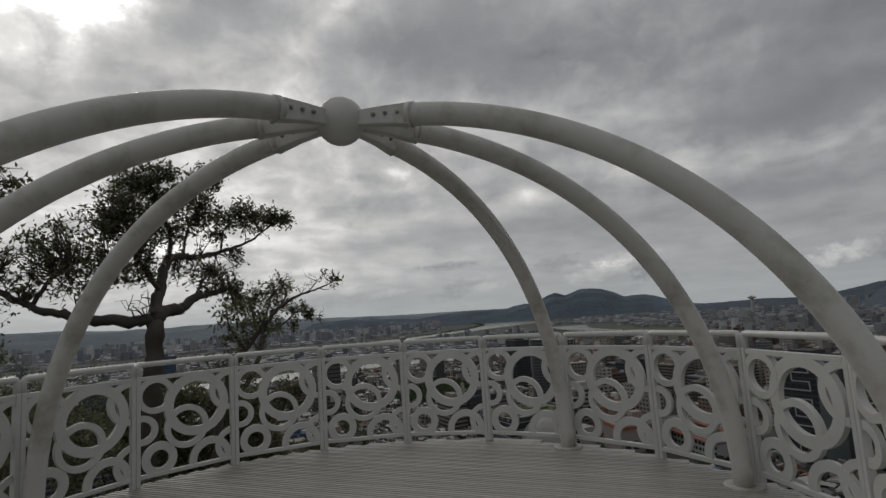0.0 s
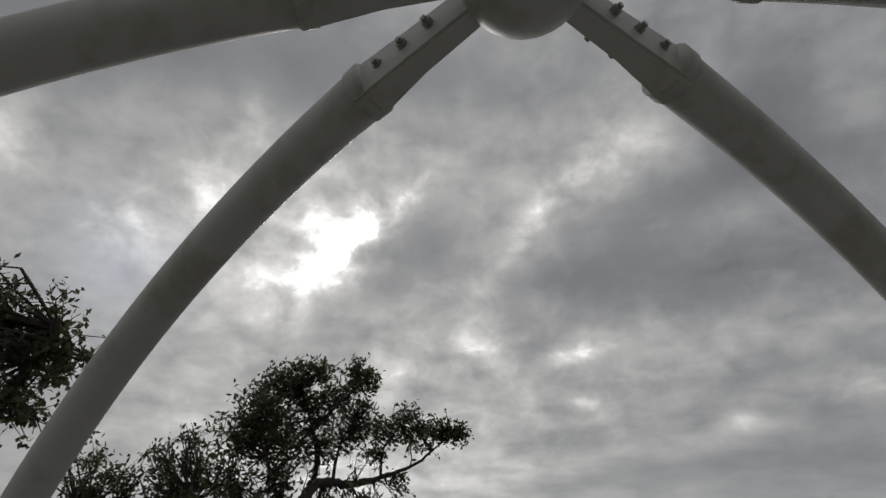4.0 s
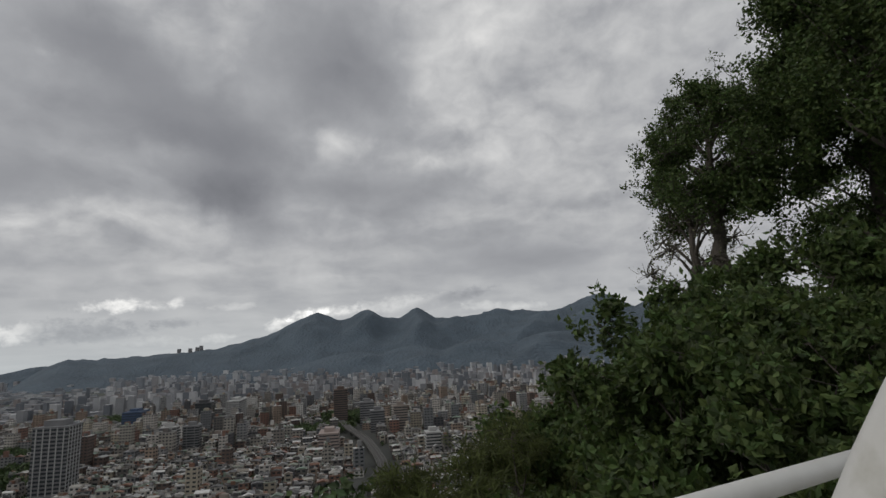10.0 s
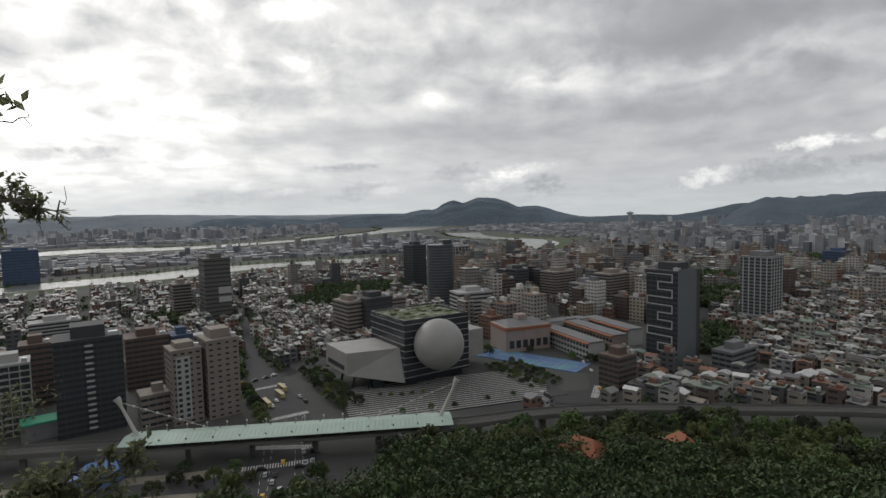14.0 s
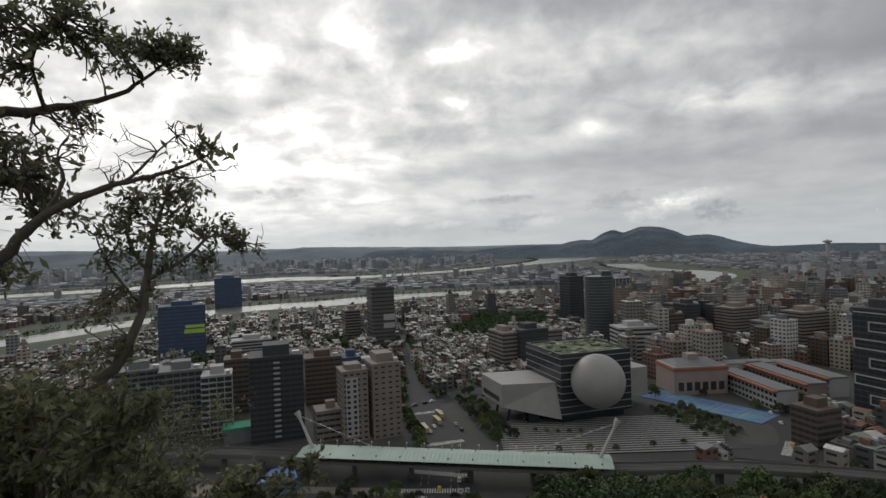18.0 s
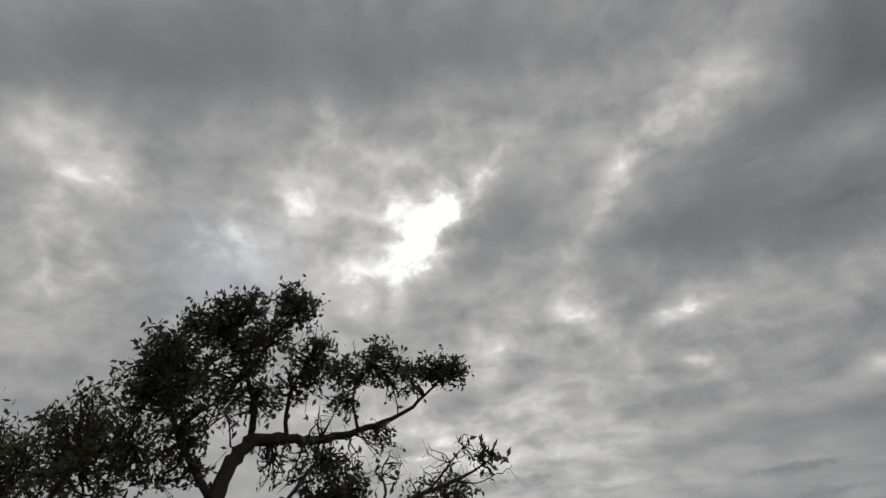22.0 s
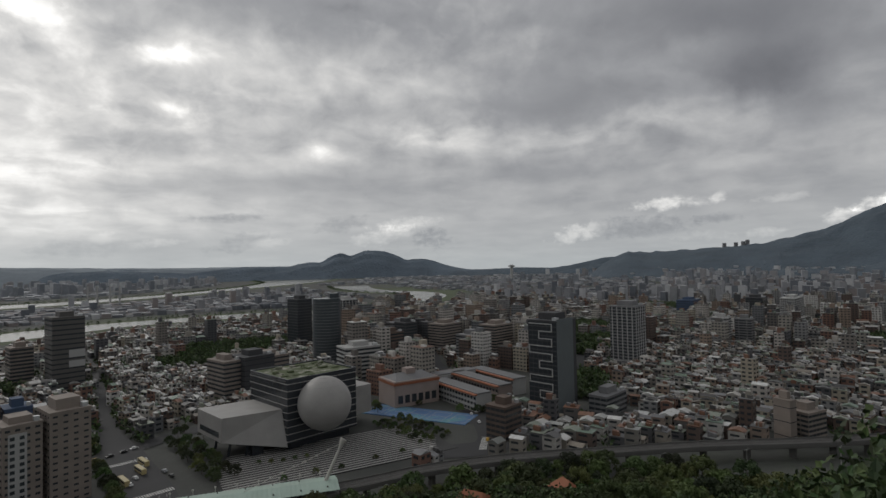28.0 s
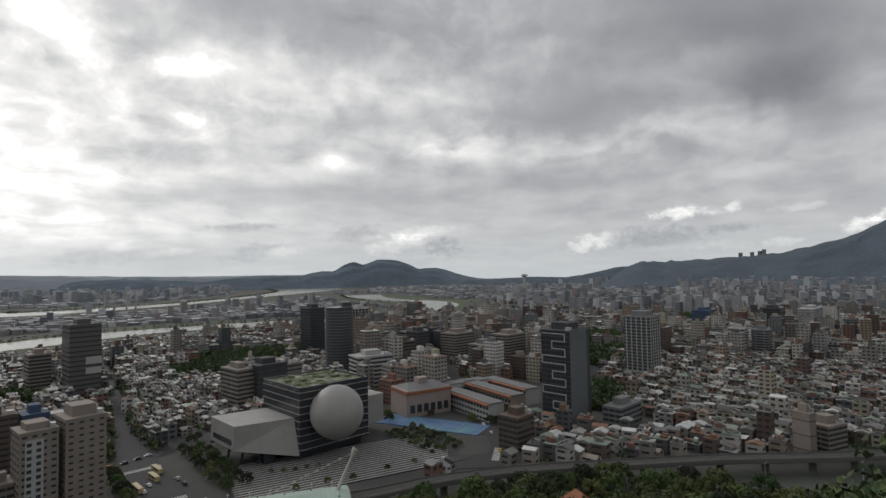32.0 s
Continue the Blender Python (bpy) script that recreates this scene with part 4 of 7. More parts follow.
tower(450, 520, 34, 26, 34, 5, W_BEIGE, "tall beige tiled apartment tower", 10, 0.4)
tower(420, 440, 30, 20, 30, 4, W_GREY, "grey brown apartment tower", 9, 0.4)
tower(470, 450, 34, 24, 36, 5, W_BEIGE, "beige apartment tower with balconies", 11, 0.45)
tower(520, 305, 27, 27, 61, 6, W_GREY, "pale grey apartment tower with white balconies", 19, 0.5, fins=5, podium=6, crown=(0.6, 0.6, 5))
tower(252, 236, 17, 15, 20, 5, W_BROWN, "brown corner block with billboards", 6, 0.5)
tower(345, 220, 30, 14, 14, 5, W_GREY, "low grey concrete school block", 4, 0.5)
tower(378, 106, 18, 14, 17, -15, W_BEIGE, "beige apartment block with balconies", 6, 0.5)
tower(362, 112, 6, 10, 25, -15, W_BEIGE, "narrow plain beige stair tower", 3, 0.05)
tower(705, 285, 16, 18, 35, 6, W_WHITE, "white and dark apartment tower", 11, 0.5, fins=2)
tower(716, 262, 16, 18, 34, 6, W_GREY, "grey apartment tower with vertical stripes", 11, 0.5, fins=2)
tower(1030, 358, 30, 30, 39, 4, W_DARK, "black glass office block with flat roof", 9, 0.8)
tower(762, 246, 15, 16, 16, 4, W_BEIGE, "small plain beige apartment block", 5, 0.4)
tower(770, 228, 15, 16, 16, 4, W_BEIGE, "small plain beige apartment block", 5, 0.4)
tower(1040, 480, 46, 30, 30, 6, W_BLUE, "building wrapped in bright blue netting", 7, 0.2, name="wrapped_tower")
tower(1045, 306, 68, 22, 40, 5, W_WHITE, "long pale apartment slab with balconies", 11, 0.55, fins=8)
tower(664, 88, 40, 22, 24, 4, W_PINK, "pinkish stepped apartment block", 7, 0.35, inset=0.5)
tower(762, 6, 18, 18, 40, 5, W_BEIGE, "slim cream apartment tower", 12, 0.4)
tower(624, -30, 20, 16, 23, 5, W_WHITE, "white apartment block at the wood's edge", 7, 0.45)
tower(925, 104, 24, 22, 56, 5, W_BROWN, "tall brown apartment tower", 16, 0.45)
tower(900, 60, 26, 22, 36, 5, W_GREY, "plain grey tiled apartment tower", 10, 0.4)
tower(820, 40, 22, 20, 30, 5, W_GREY, "plain grey tiled apartment tower", 9, 0.4)

# the black tower with a white meander on its face
ob = tower(326, 254, 25, 26, 66, -85, W_DARK, "black glass tower with a white meander line on its face", 19, 0.75, crown=(0.6, 0.5, 5), name="black_tower")


def meander(*b):
    part("meander_bar", boxmesh(*b), W_WHITE, ob, "white meander line")


X0, XM, X1 = -11.8, -3.2, 8.4
zz = [64 - 5.4 * k for k in range(11)]
for k, z in enumerate(zz):
    a = X0 if k % 4 in (0, 3) else XM
    meander(a, X1, -13.5, -13.05, z, z + 0.7)
    if k + 1 < len(zz):
        if k % 2 == 0:
            meander(X1 - 0.7, X1, -13.5, -13.05, zz[k + 1], z)
        else:
            e = XM if k % 4 == 1 else X0
            meander(e, e + 0.7, -13.5, -13.05, zz[k + 1], z)
part("side_panel", boxmesh(12.4, 13.0, -13.2, 8, 0, 68), paint("slate_panel", (0.1, 0.115, 0.12)), ob, "plain slate panel")

# curved glass tower
ob = thing("glass_tower", Matrix.Translation((296.5, 545, ZG)) @ Matrix.Rotation(radians(-20), 4, "Z"), "curved blue-grey glass office tower", "building")
TAKEN.append((296, 545, 26))
bm = bmesh.new()
tube(bm, [(0, 0, -1), (0, 0, 74)], 15.5, 40)
box(bm, 4, 14, 2, 14, 70, 79)
part("wall", bm, W_GLASSY, ob)
bm = bmesh.new()
for k in range(22):
    tube(bm, [(0, 0, 3.2 * k + 2.2), (0, 0, 3.2 * k + 2.75)], 15.7, 40)
    if k % 8 == 7:
        part("floor_edge", bm, W_GREY, ob)
        bm = bmesh.new()
part("floor_edge", bm, W_GREY, ob)

# banners and pale bands on the wrapped towers
BANNER = paint("banner_green", (0.35, 0.5, 0.08))
for x, y, yaw, x0, x1, yy, z0, z1, mt, lb in ((-154, 640, 12, 2, 22, -17.4, 26, 30.5, BANNER, "yellow-green banner lettering"), (-154, 640, 12, 3, 22, -17.4, 32, 35, BANNER, "yellow-green banner lettering"),
                                       (62, 622, 8, 0, 13, -13.5, 30, 37, W_WHITE, "white sheet"), (62, 622, 8, 0, 13, -13.5, 21, 27, W_WHITE, "white sheet")):
    host = min((o for o in bpy.data.objects if o.name.startswith(("wrapped_tower", "scaffolded_tower")) and o.parent is None), key=lambda o: math.hypot(o.location.x - x, o.location.y - y))
    part("banner", boxmesh(x0, x1, yy - 0.15, yy, z0, z1), mt, host, lb)

# apartment details: white window column and pale balconies, wavy fronts
for o in [o for o in bpy.data.objects if o.parent is None and o.get("label", "").startswith(("dark grey apartment tower with a pale", "black and white", "pinkish beige apartment tower with white"))]:
    lab = o["label"]
    if lab.startswith("dark grey"):
        me = boxmesh(-1.8, 1.8, -13.2, -12.0, 0, 0.9)
        data = bpy.data.meshes.new("balcony")
        me.to_mesh(data)
        me.free()
        for k in range(15):
            b = piece("balcony", data, W_WHITE, o, "pale balcony front")
            b.location.z = 3.06 * k + 3
    elif lab.startswith("black"):
        bm = bmesh.new()
        n = 20
        prev = None
        for i in range(n + 1):
            xx = -8.8 + 14 * i / n
            yy = -9.5 - 0.9 * math.sin(i / n * 6.3)
            cur = [bm.verts.new((xx, yy + a, zz)) for a, zz in ((0, 0), (0, 1.1), (0.6, 1.1), (0.6, 0))]
            if prev:
                for k in range(4):
                    bm.faces.new((prev[k], prev[(k + 1) % 4], cur[(k + 1) % 4], cur[k]))
            prev = cur
        data = bpy.data.meshes.new("balcony")
        bm.to_mesh(data)
        bm.free()
        for k in range(10):
            b = piece("balcony", data, W_WHITE, o, "white wavy balcony front")
            b.location = (0, 0, 3.36 * k + 3)
    else:
        part("window_column", boxmesh(-5.5, 1.5, -8.95, -8.7, 3, 37), W_WHITE, o, "white tiled strip")
        for k in range(11):
            for xx in (-4.0, -0.4):
                part("pane", boxmesh(xx - 0.9, xx + 0.9, -9.05, -8.93, 4.2 + 3 * k, 5.8 + 3 * k), M_GLASS, o)

# ---- theatre with ball, cube and wedge ----
M_CUBE = surface("dark_fluted_glass", (0.028, 0.032, 0.038), 0.25, 0, 0.2, 0.2, 3, 0.1, 0.05)
M_ALU = surface("pale_aluminium", (0.27, 0.262, 0.252), 0.55, 0.0, 0.16, 0.12, 1.5, 0.05)
M_ROOFGREEN = surface("roof_garden", (0.06, 0.075, 0.035), 0.95, 0, 0.4, 0.2, 2.0, 0.4, 0.3, stain=(0.42, 0.4, 0.36), stain_scale=0.12, stain_amt=0.9)
theatre = thing("theatre", Matrix.Translation((162.5, 332.5, ZG)) @ Matrix.Rotation(radians(5), 4, "Z"), "theatre of a dark glass cube with silver ball and wedges", "theatre")
part("cube", boxmesh(-25, 25, -24.5, 22, 5, 42, 0.3), M_CUBE, theatre, "dark fluted glass cube")
part("base", boxmesh(-22, 22, -20, 20, -0.5, 5.2), M_CUBE, theatre)
for k in range(9):
    bm = bmesh.new()
    z = 6.5 + 4.2 * k
    for a in ((-25.3, 25.3, -24.8, -24.45), (-25.3, 25.3, 21.95, 22.3), (-25.3, -24.95, -24.45, 21.95), (24.95, 25.3, -24.45, 21.95)):
        box(bm, *a, z, z + 0.38)
    part("floor_line", bm, M_ALU, theatre, "silver floor line")
bm = bmesh.new()
for a in ((-25, 25, -24.5, -23.7), (-25, 25, 21.2, 22), (-25, -24.2, -23.7, 21.2), (24.2, 25, -23.7, 21.2)):
    box(bm, *a, 42, 43.2)
part("parapet", bm, M_CUBE, theatre)
part("roof_garden", boxmesh(-24, 24, -23.5, 21, 42.05, 42.4), M_ROOFGREEN, theatre, "patchy green roof garden with pale paths")
for k in range(22):
    x, y, s = rng.uniform(-20, 20), rng.uniform(-18, 18), rng.uniform(1, 3)
    part("roof_plant", boxmesh(x - s, x + s, y - s * 0.7, y + s * 0.7, 42.35, 42.4 + rng.uniform(0.4, 1.8), 0.3), M_ROOFGREEN, theatre)
bm = bmesh.new()
bmesh.ops.create_icosphere(bm, subdivisions=5, radius=16, matrix=Matrix.Translation((-5.2, -33.5, 27.3)))
part("ball", bm, M_ALU, theatre, "silver panelled ball", True)
bm = bmesh.new()
for k in range(1, 12):
    a = math.pi * k / 12
    tube(bm, [(-5.2 + 16.02 * math.sin(a) * math.cos(t), -33.5 + 16.02 * math.sin(a) * math.sin(t), 27.3 + 16.02 * math.cos(a)) for t in np.linspace(0, 2 * math.pi, 40)], 0.05, 4, False)
part("panel_joint", bm, surface("panel_joint", (0.25, 0.25, 0.25), 0.5), theatre)
# wedge auditorium hanging out to the side
bm = bmesh.new()
v = [bm.verts.new(p) for p in ((-58, -10, 11), (-25, -24.4, 3.5), (-25, 18, 3.5), (-58, 24, 11), (-58, -10, 25), (-25, -18, 25), (-25, 18, 25), (-58, 24, 25))]
for f in ((3, 2, 1, 0), (4, 5, 6, 7), (0, 1, 5, 4), (1, 2, 6, 5), (2, 3, 7, 6), (3, 0, 4, 7)):
    bm.faces.new([v[i] for i in f])
bmesh.ops.bevel(bm, geom=list(bm.edges), offset=0.15, segments=1, affect="EDGES")
wedge = part("wedge", bm, M_ALU, theatre, "silver clad wedge auditorium")
part("slot_window", boxmesh(-58.2, -57.8, -6, 20, 13.5, 16.5), M_GLASS, wedge, "long dark slot window")
part("side_wing", boxmesh(25.2, 47, -12, 14, 8, 27, 0.15), M_ALU, theatre, "silver clad side wing")
for x, y in ((-52, -4), (-44, -10), (-50, 18), (-38, 14)):
    bm = bmesh.new()
    tube(bm, [(x, y, -0.5), (x + 3, y + 1, 12)], 0.8, 8)
    part("strut", bm, M_CUBE, theatre, "dark slanted strut")
part("stair_core", boxmesh(-42, -35, -14, -9, -0.5, 8), M_CUBE, theatre)

# striped plaza
plaza = thing("plaza", Matrix.Translation((152, 283, ZG)) @ Matrix.Rotation(radians(-12), 4, "Z"), "theatre forecourt paved in black and white stripes", "plaza", kind="structure")
part("paving", boxmesh(-58, 72, -26, 34, -0.2, 0.55), paint("dark_paving", (0.035, 0.035, 0.035)), plaza)
sm = boxmesh(-64, 64, -0.6, 0.6, 0.52, 0.6)
stripe = bpy.data.meshes.new("stripe")
sm.to_mesh(stripe)
sm.free()
M_STRIPE = paint("pale_paving", (0.3, 0.295, 0.28))
for k in range(18):
    s = piece("stripe", stripe, M_STRIPE, plaza)
    y = -25 + 3.3 * k
    s.location = (7 + (y * 0.25 if y < 0 else 0), y, 0)
    s.scale.x = 1.0 - 0.004 * abs(y)

# ---- elevated railway and station ----
M_VIA = surface("viaduct_concrete", (0.105, 0.103, 0.098), 0.85, 0, 0.2, 0.05, 1.0, 0.1)
M_STATION = surface("green_sheet_roof", (0.3, 0.39, 0.34), 0.6, 0, 0.12, 0.1, 2.0, 0.0, stain=(0.3, 0.36, 0.31), stain_scale=0.08, stain_amt=0.5)
M_TRACK = surface("track_bed", (0.05, 0.047, 0.045), 0.9, 0, 0.25, 0.2, 2.0, 0.1)
via = thing("railway_viaduct", Matrix.Identity(4), "elevated railway of grey concrete with two tracks", "viaduct", kind="structure")


def swept(bm, line, prof, z):
    prev = None
    for i, q in enumerate(line):
        d = (line[min(i + 1, len(line) - 1)] - line[max(i - 1, 0)]).normalized()
        n = Vector((-d.y, d.x, 0))
        cur = [bm.verts.new((q.x + n.x * a, q.y + n.y * a, z + h)) for a, h in prof]
        if prev:
            for k in range(len(prof)):
                bm.faces.new((prev[k], cur[k], cur[(k + 1) % len(prof)], prev[(k + 1) % len(prof)]))
        prev = cur


def smooth_line(pts, steps=8):
    pts = [Vector((*p, 0)) for p in pts]
    out = []
    for i in range(len(pts) - 1):
        p0, p1, p2, p3 = pts[max(i - 1, 0)], pts[i], pts[i + 1], pts[min(i + 2, len(pts) - 1)]
        for s in range(steps):
            t = s / steps
            out.append(0.5 * ((2 * p1) + (p2 - p0) * t + (2 * p0 - 5 * p1 + 4 * p2 - p3) * t * t + (3 * p1 - p0 - 3 * p2 + p3) * t ** 3))
    return out + [pts[-1]]


RAIL_LINE = smooth_line(VIA)
for nm, prof, mt in (("girder", [(-4.9, 6.8), (-4.9, 8.0), (4.9, 8.0), (4.9, 6.8), (2.2, 5.7), (-2.2, 5.7)], M_VIA), ("track_bed", [(-4.3, 8.0), (-4.3, 8.35), (4.3, 8.35), (4.3, 8.0)], M_TRACK),
                     ("parapet", [(-5.0, 7.6), (-5.0, 9.2), (-4.7, 9.2), (-4.7, 7.6)], M_VIA), ("parapet", [(4.7, 7.6), (4.7, 9.2), (5.0, 9.2), (5.0, 7.6)], M_VIA),
                     ("rail", [(-3.6, 8.35), (-3.6, 8.55), (-3.2, 8.55), (-3.2, 8.35)], M_VIA), ("rail", [(-1.9, 8.35), (-1.9, 8.55), (-1.5, 8.55), (-1.5, 8.35)], M_VIA),
                     ("rail", [(1.5, 8.35), (1.5, 8.55), (1.9, 8.55), (1.9, 8.35)], M_VIA), ("rail", [(3.2, 8.35), (3.2, 8.55), (3.6, 8.55), (3.6, 8.35)], M_VIA)):
    bm = bmesh.new()
    swept(bm, RAIL_LINE, prof, ZG)
    bmesh.ops.recalc_face_normals(bm, faces=bm.faces)
    part(nm, bm, mt, via)
pm = bmesh.new()
box(pm, -1.1, 1.1, -1.6, 1.6, -1, 5.6)
pier = bpy.data.meshes.new("pier")
pm.to_mesh(pier)
pm.free()
for q in RAIL_LINE[::3]:
    p = piece("pier", pier, M_VIA, via)
    p.location = (q.x, q.y, ZG)

ax = Vector((135, -55, 0)).normalized()
SYAW = math.degrees(math.atan2(ax.y, ax.x))
station = thing("railway_station", Matrix.Translation((57, 251, ZG)) @ Matrix.Rotation(radians(SYAW), 4, "Z"), "elevated station under a long pale green sheet roof", "station")
SL = 74
bm = bmesh.new()
n = 148
prev = None
for i in range(n + 1):
    x = -SL + 2 * SL * i / n
    e = 0.12 * (i % 2)
    cur = [bm.verts.new((x, y, 13.0 + dz + e)) for y, dz in ((-8.5, -1.5), (0, 0.0), (8.5, -1.5))] + [bm.verts.new((x, y, 12.75 + dz + e)) for y, dz in ((8.5, -1.5), (0, 0.0), (-8.5, -1.5))]
    if prev:
        for k in range(6):
            bm.faces.new((prev[k], cur[k], cur[(k + 1) % 6], prev[(k + 1) % 6]))
    else:
        bm.faces.new(cur)
    prev = cur
bm.faces.new(prev[::-1])
bmesh.ops.recalc_face_normals(bm, faces=bm.faces)
part("roof", bm, M_STATION, station, "pale green ribbed sheet roof")
part("platform", boxmesh(-SL, SL, -7.5, 7.5, 8.0, 9.2), M_VIA, station)
cm = boxmesh(-0.3, 0.3, -0.3, 0.3, 9, 12.6)
cme = bpy.data.meshes.new("column")
cm.to_mesh(cme)
cm.free()
for k in range(13):
    for y in (-5.5, 5.5):
        c = piece("column", cme, M_VIA, station)
        c.location = (-SL + 5 + 11.5 * k, y, 0)
M_MAST = paint("pale_mast", (0.4, 0.39, 0.36))
for s in (-1, 1):
    bm = bmesh.new()
    tube(bm, [(s * (SL - 7), 0, 9), (s * (SL + 2.5), 2, 28)], [1.0, 0.6], 8)
    tube(bm, [(s * (SL + 1.4), 1.8, 25.5), (s * (SL + 2.6), 2, 28.5), (s * (SL + 3.6), 2.2, 29.8)], [0.6, 1.3, 1.8], 10)
    mast = part("mast", bm, M_MAST, station, "pale slanted concrete mast")
    bm = bmesh.new()
    tube(bm, [(s * (SL + 2), 2, 28), (s * (SL - 40), 0, 13.2)], 0.14, 6)
    part("stay_cable", bm, M_MAST, mast)
    # ornamental balls strung along the stay cable, no light sources
    for k in range(7):
        t = 0.14 + 0.12 * k
        bm = bmesh.new()
        bmesh.ops.create_icosphere(bm, subdivisions=2, radius=0.6, matrix=Matrix.Translation((s * (SL + 2 - 42 * t), 2 - 2 * t, 28 - 14.8 * t)))
        part("lamp_ball", bm, M_MAST, mast, "pale round ornamental ball", True)
for k in range(16):
    bm = bmesh.new()
    tube(bm, [(-SL + 6 + 9 * k, 8.2, 11.4), (-SL + 6 + 9 * k, 8.2, 13.6)], 0.12, 6)
    bmesh.ops.create_icosphere(bm, subdivisions=1, radius=0.55, matrix=Matrix.Translation((-SL + 6 + 9 * k, 8.2, 13.9)))
    part("lamp", bm, M_MAST, station, "small round lamp on a post")

# ---- school, courts, shed ----
school = thing("school", Matrix.Translation((264, 352, ZG)) @ Matrix.Rotation(radians(-8), 4, "Z"), "pink school hall with tiled roof edge and a grey gable roof", "school")
part("wall", boxmesh(-20, 20, -14, 14, -1, 20, 0.2), W_PINK, school)
part("eave", boxmesh(-20.5, 20.5, -14.5, 14.5, 17, 19), W_ORANGE, school, "orange tiled band")
bm = bmesh.new()
v = [bm.verts.new(p) for p in ((-18, -13, 20), (18, -13, 20), (18, 13, 20), (-18, 13, 20), (-12, 0, 24), (12, 0, 24))]
for f in ((0, 1, 5, 4), (1, 2, 5), (2, 3, 4, 5), (3, 0, 4)):
    bm.faces.new([v[i] for i in f])
part("roof", bm, W_GREY, school)
part("turret", boxmesh(-4, 4, -4, 4, 22, 27), W_PINK, school)
for k in range(6):
    part("window", boxmesh(-17 + 6 * k, -13 + 6 * k, -14.2, -13.95, 3, 9), M_GLASS, school)
wm = boxmesh(-1.3, 1.3, -0.04, 0.04, 0, 2)
SCHOOL_WINDOW = bpy.data.meshes.new("window")
wm.to_mesh(SCHOOL_WINDOW)
wm.free()
for j, (x, y, ln, hh) in enumerate(((288, 316, 62, 13), (316, 322, 66, 14), (345, 330, 60, 13), (318, 358, 40, 14))):
    yaw = 82 if j < 3 else -8
    wing = thing("school_wing", Matrix.Translation((x + 1.5, y + 2.6, ZG)) @ Matrix.Rotation(radians(yaw), 4, "Z"), "long cream school wing under a red-brown roof band", "school", "school wings")
    part("wall", boxmesh(-ln / 2, ln / 2, -7, 7, -1, hh), W_WHITE if j != 1 else W_PINK, wing)
    part("roof", boxmesh(-ln / 2 - 0.5, ln / 2 + 0.5, -6.5, 6.5, hh, hh + 1.2, 0.2), W_GREY, wing)
    part("roof_band", boxmesh(-ln / 2 - 0.6, ln / 2 + 0.6, 6.4, 9.5, hh - 0.4, hh + 0.5), W_ORANGE, wing, "red-brown tiled band")
    for fl in range(3):
        for k in range(int(ln / 4)):
            for s in (-7.06, 7.06):
                p = piece("window", SCHOOL_WINDOW, M_GLASS, wing)
                p.location = (-ln / 2 + 2 + 4 * k, s, 1.2 + 4 * fl)
M_COURT = surface("blue_court", (0.07, 0.14, 0.27), 0.7, 0, 0.1, 0.1, 2, 0.0, stain=(0.1, 0.28, 0.26), stain_scale=0.05, stain_amt=0.8)
court = thing("sports_court", Matrix.Translation((245, 316, ZG)) @ Matrix.Rotation(radians(-66), 4, "Z"), "bright blue and green painted sports courts", "sports court", kind="structure")
part("surface", boxmesh(-42, 42, -12, 14, 0, 0.5), M_COURT, court)
for k in range(5):
    bm = bmesh.new()
    x = -34 + 17 * k
    for a in ((x - 6.5, x + 6.5, -9, -8.7), (x - 6.5, x + 6.5, 9.7, 10), (x - 6.5, x - 6.2, -8.7, 9.7), (x + 6.2, x + 6.5, -8.7, 9.7), (x - 6.2, x + 6.2, 0.3, 0.6)):
        box(bm, *a, 0.5, 0.53)
    part("court_lines", bm, M_STRIPE, court)
M_SHED = surface("blue_sheet", (0.08, 0.16, 0.36), 0.5, 0, 0.12, 0.1, 3, 0.0)
shed = thing("shed", Matrix.Translation((-20.5, 264.5, ZG)) @ Matrix.Rotation(radians(-18), 4, "Z"), "works shed with a bright blue sheet roof", "shed")
part("wall", boxmesh(-8, 8, -7, 7, -0.5, 5.5), M_SHED, shed)
bm = bmesh.new()
v = [bm.verts.new(p) for p in ((-8.6, -7.6, 5.5), (8.6, -7.6, 5.5), (8.6, 7.6, 5.5), (-8.6, 7.6, 5.5), (0, -7.6, 7.6), (0, 7.6, 7.6))]
for f in ((0, 4, 5, 3), (4, 1, 2, 5), (0, 1, 4), (2, 3, 5)):
    bm.faces.new([v[i] for i in f])
part("roof", bm, M_SHED, shed, "bright blue ribbed roof")
sh = thing("low_hall", Matrix.Translation((-50, 340, ZG)) @ Matrix.Rotation(radians(8), 4, "Z"), "low hall with a bright green sheet roof", "hall")
part("wall", boxmesh(-9, 9, -6, 6, -0.5, 8), W_GREY, sh)
part("roof", boxmesh(-9.6, 9.6, -6.6, 6.6, 8, 9.2, 0.3), paint("green_sheet", (0.05, 0.3, 0.18)), sh, "bright green roof")
TAKEN_ARR = np.array(TAKEN)


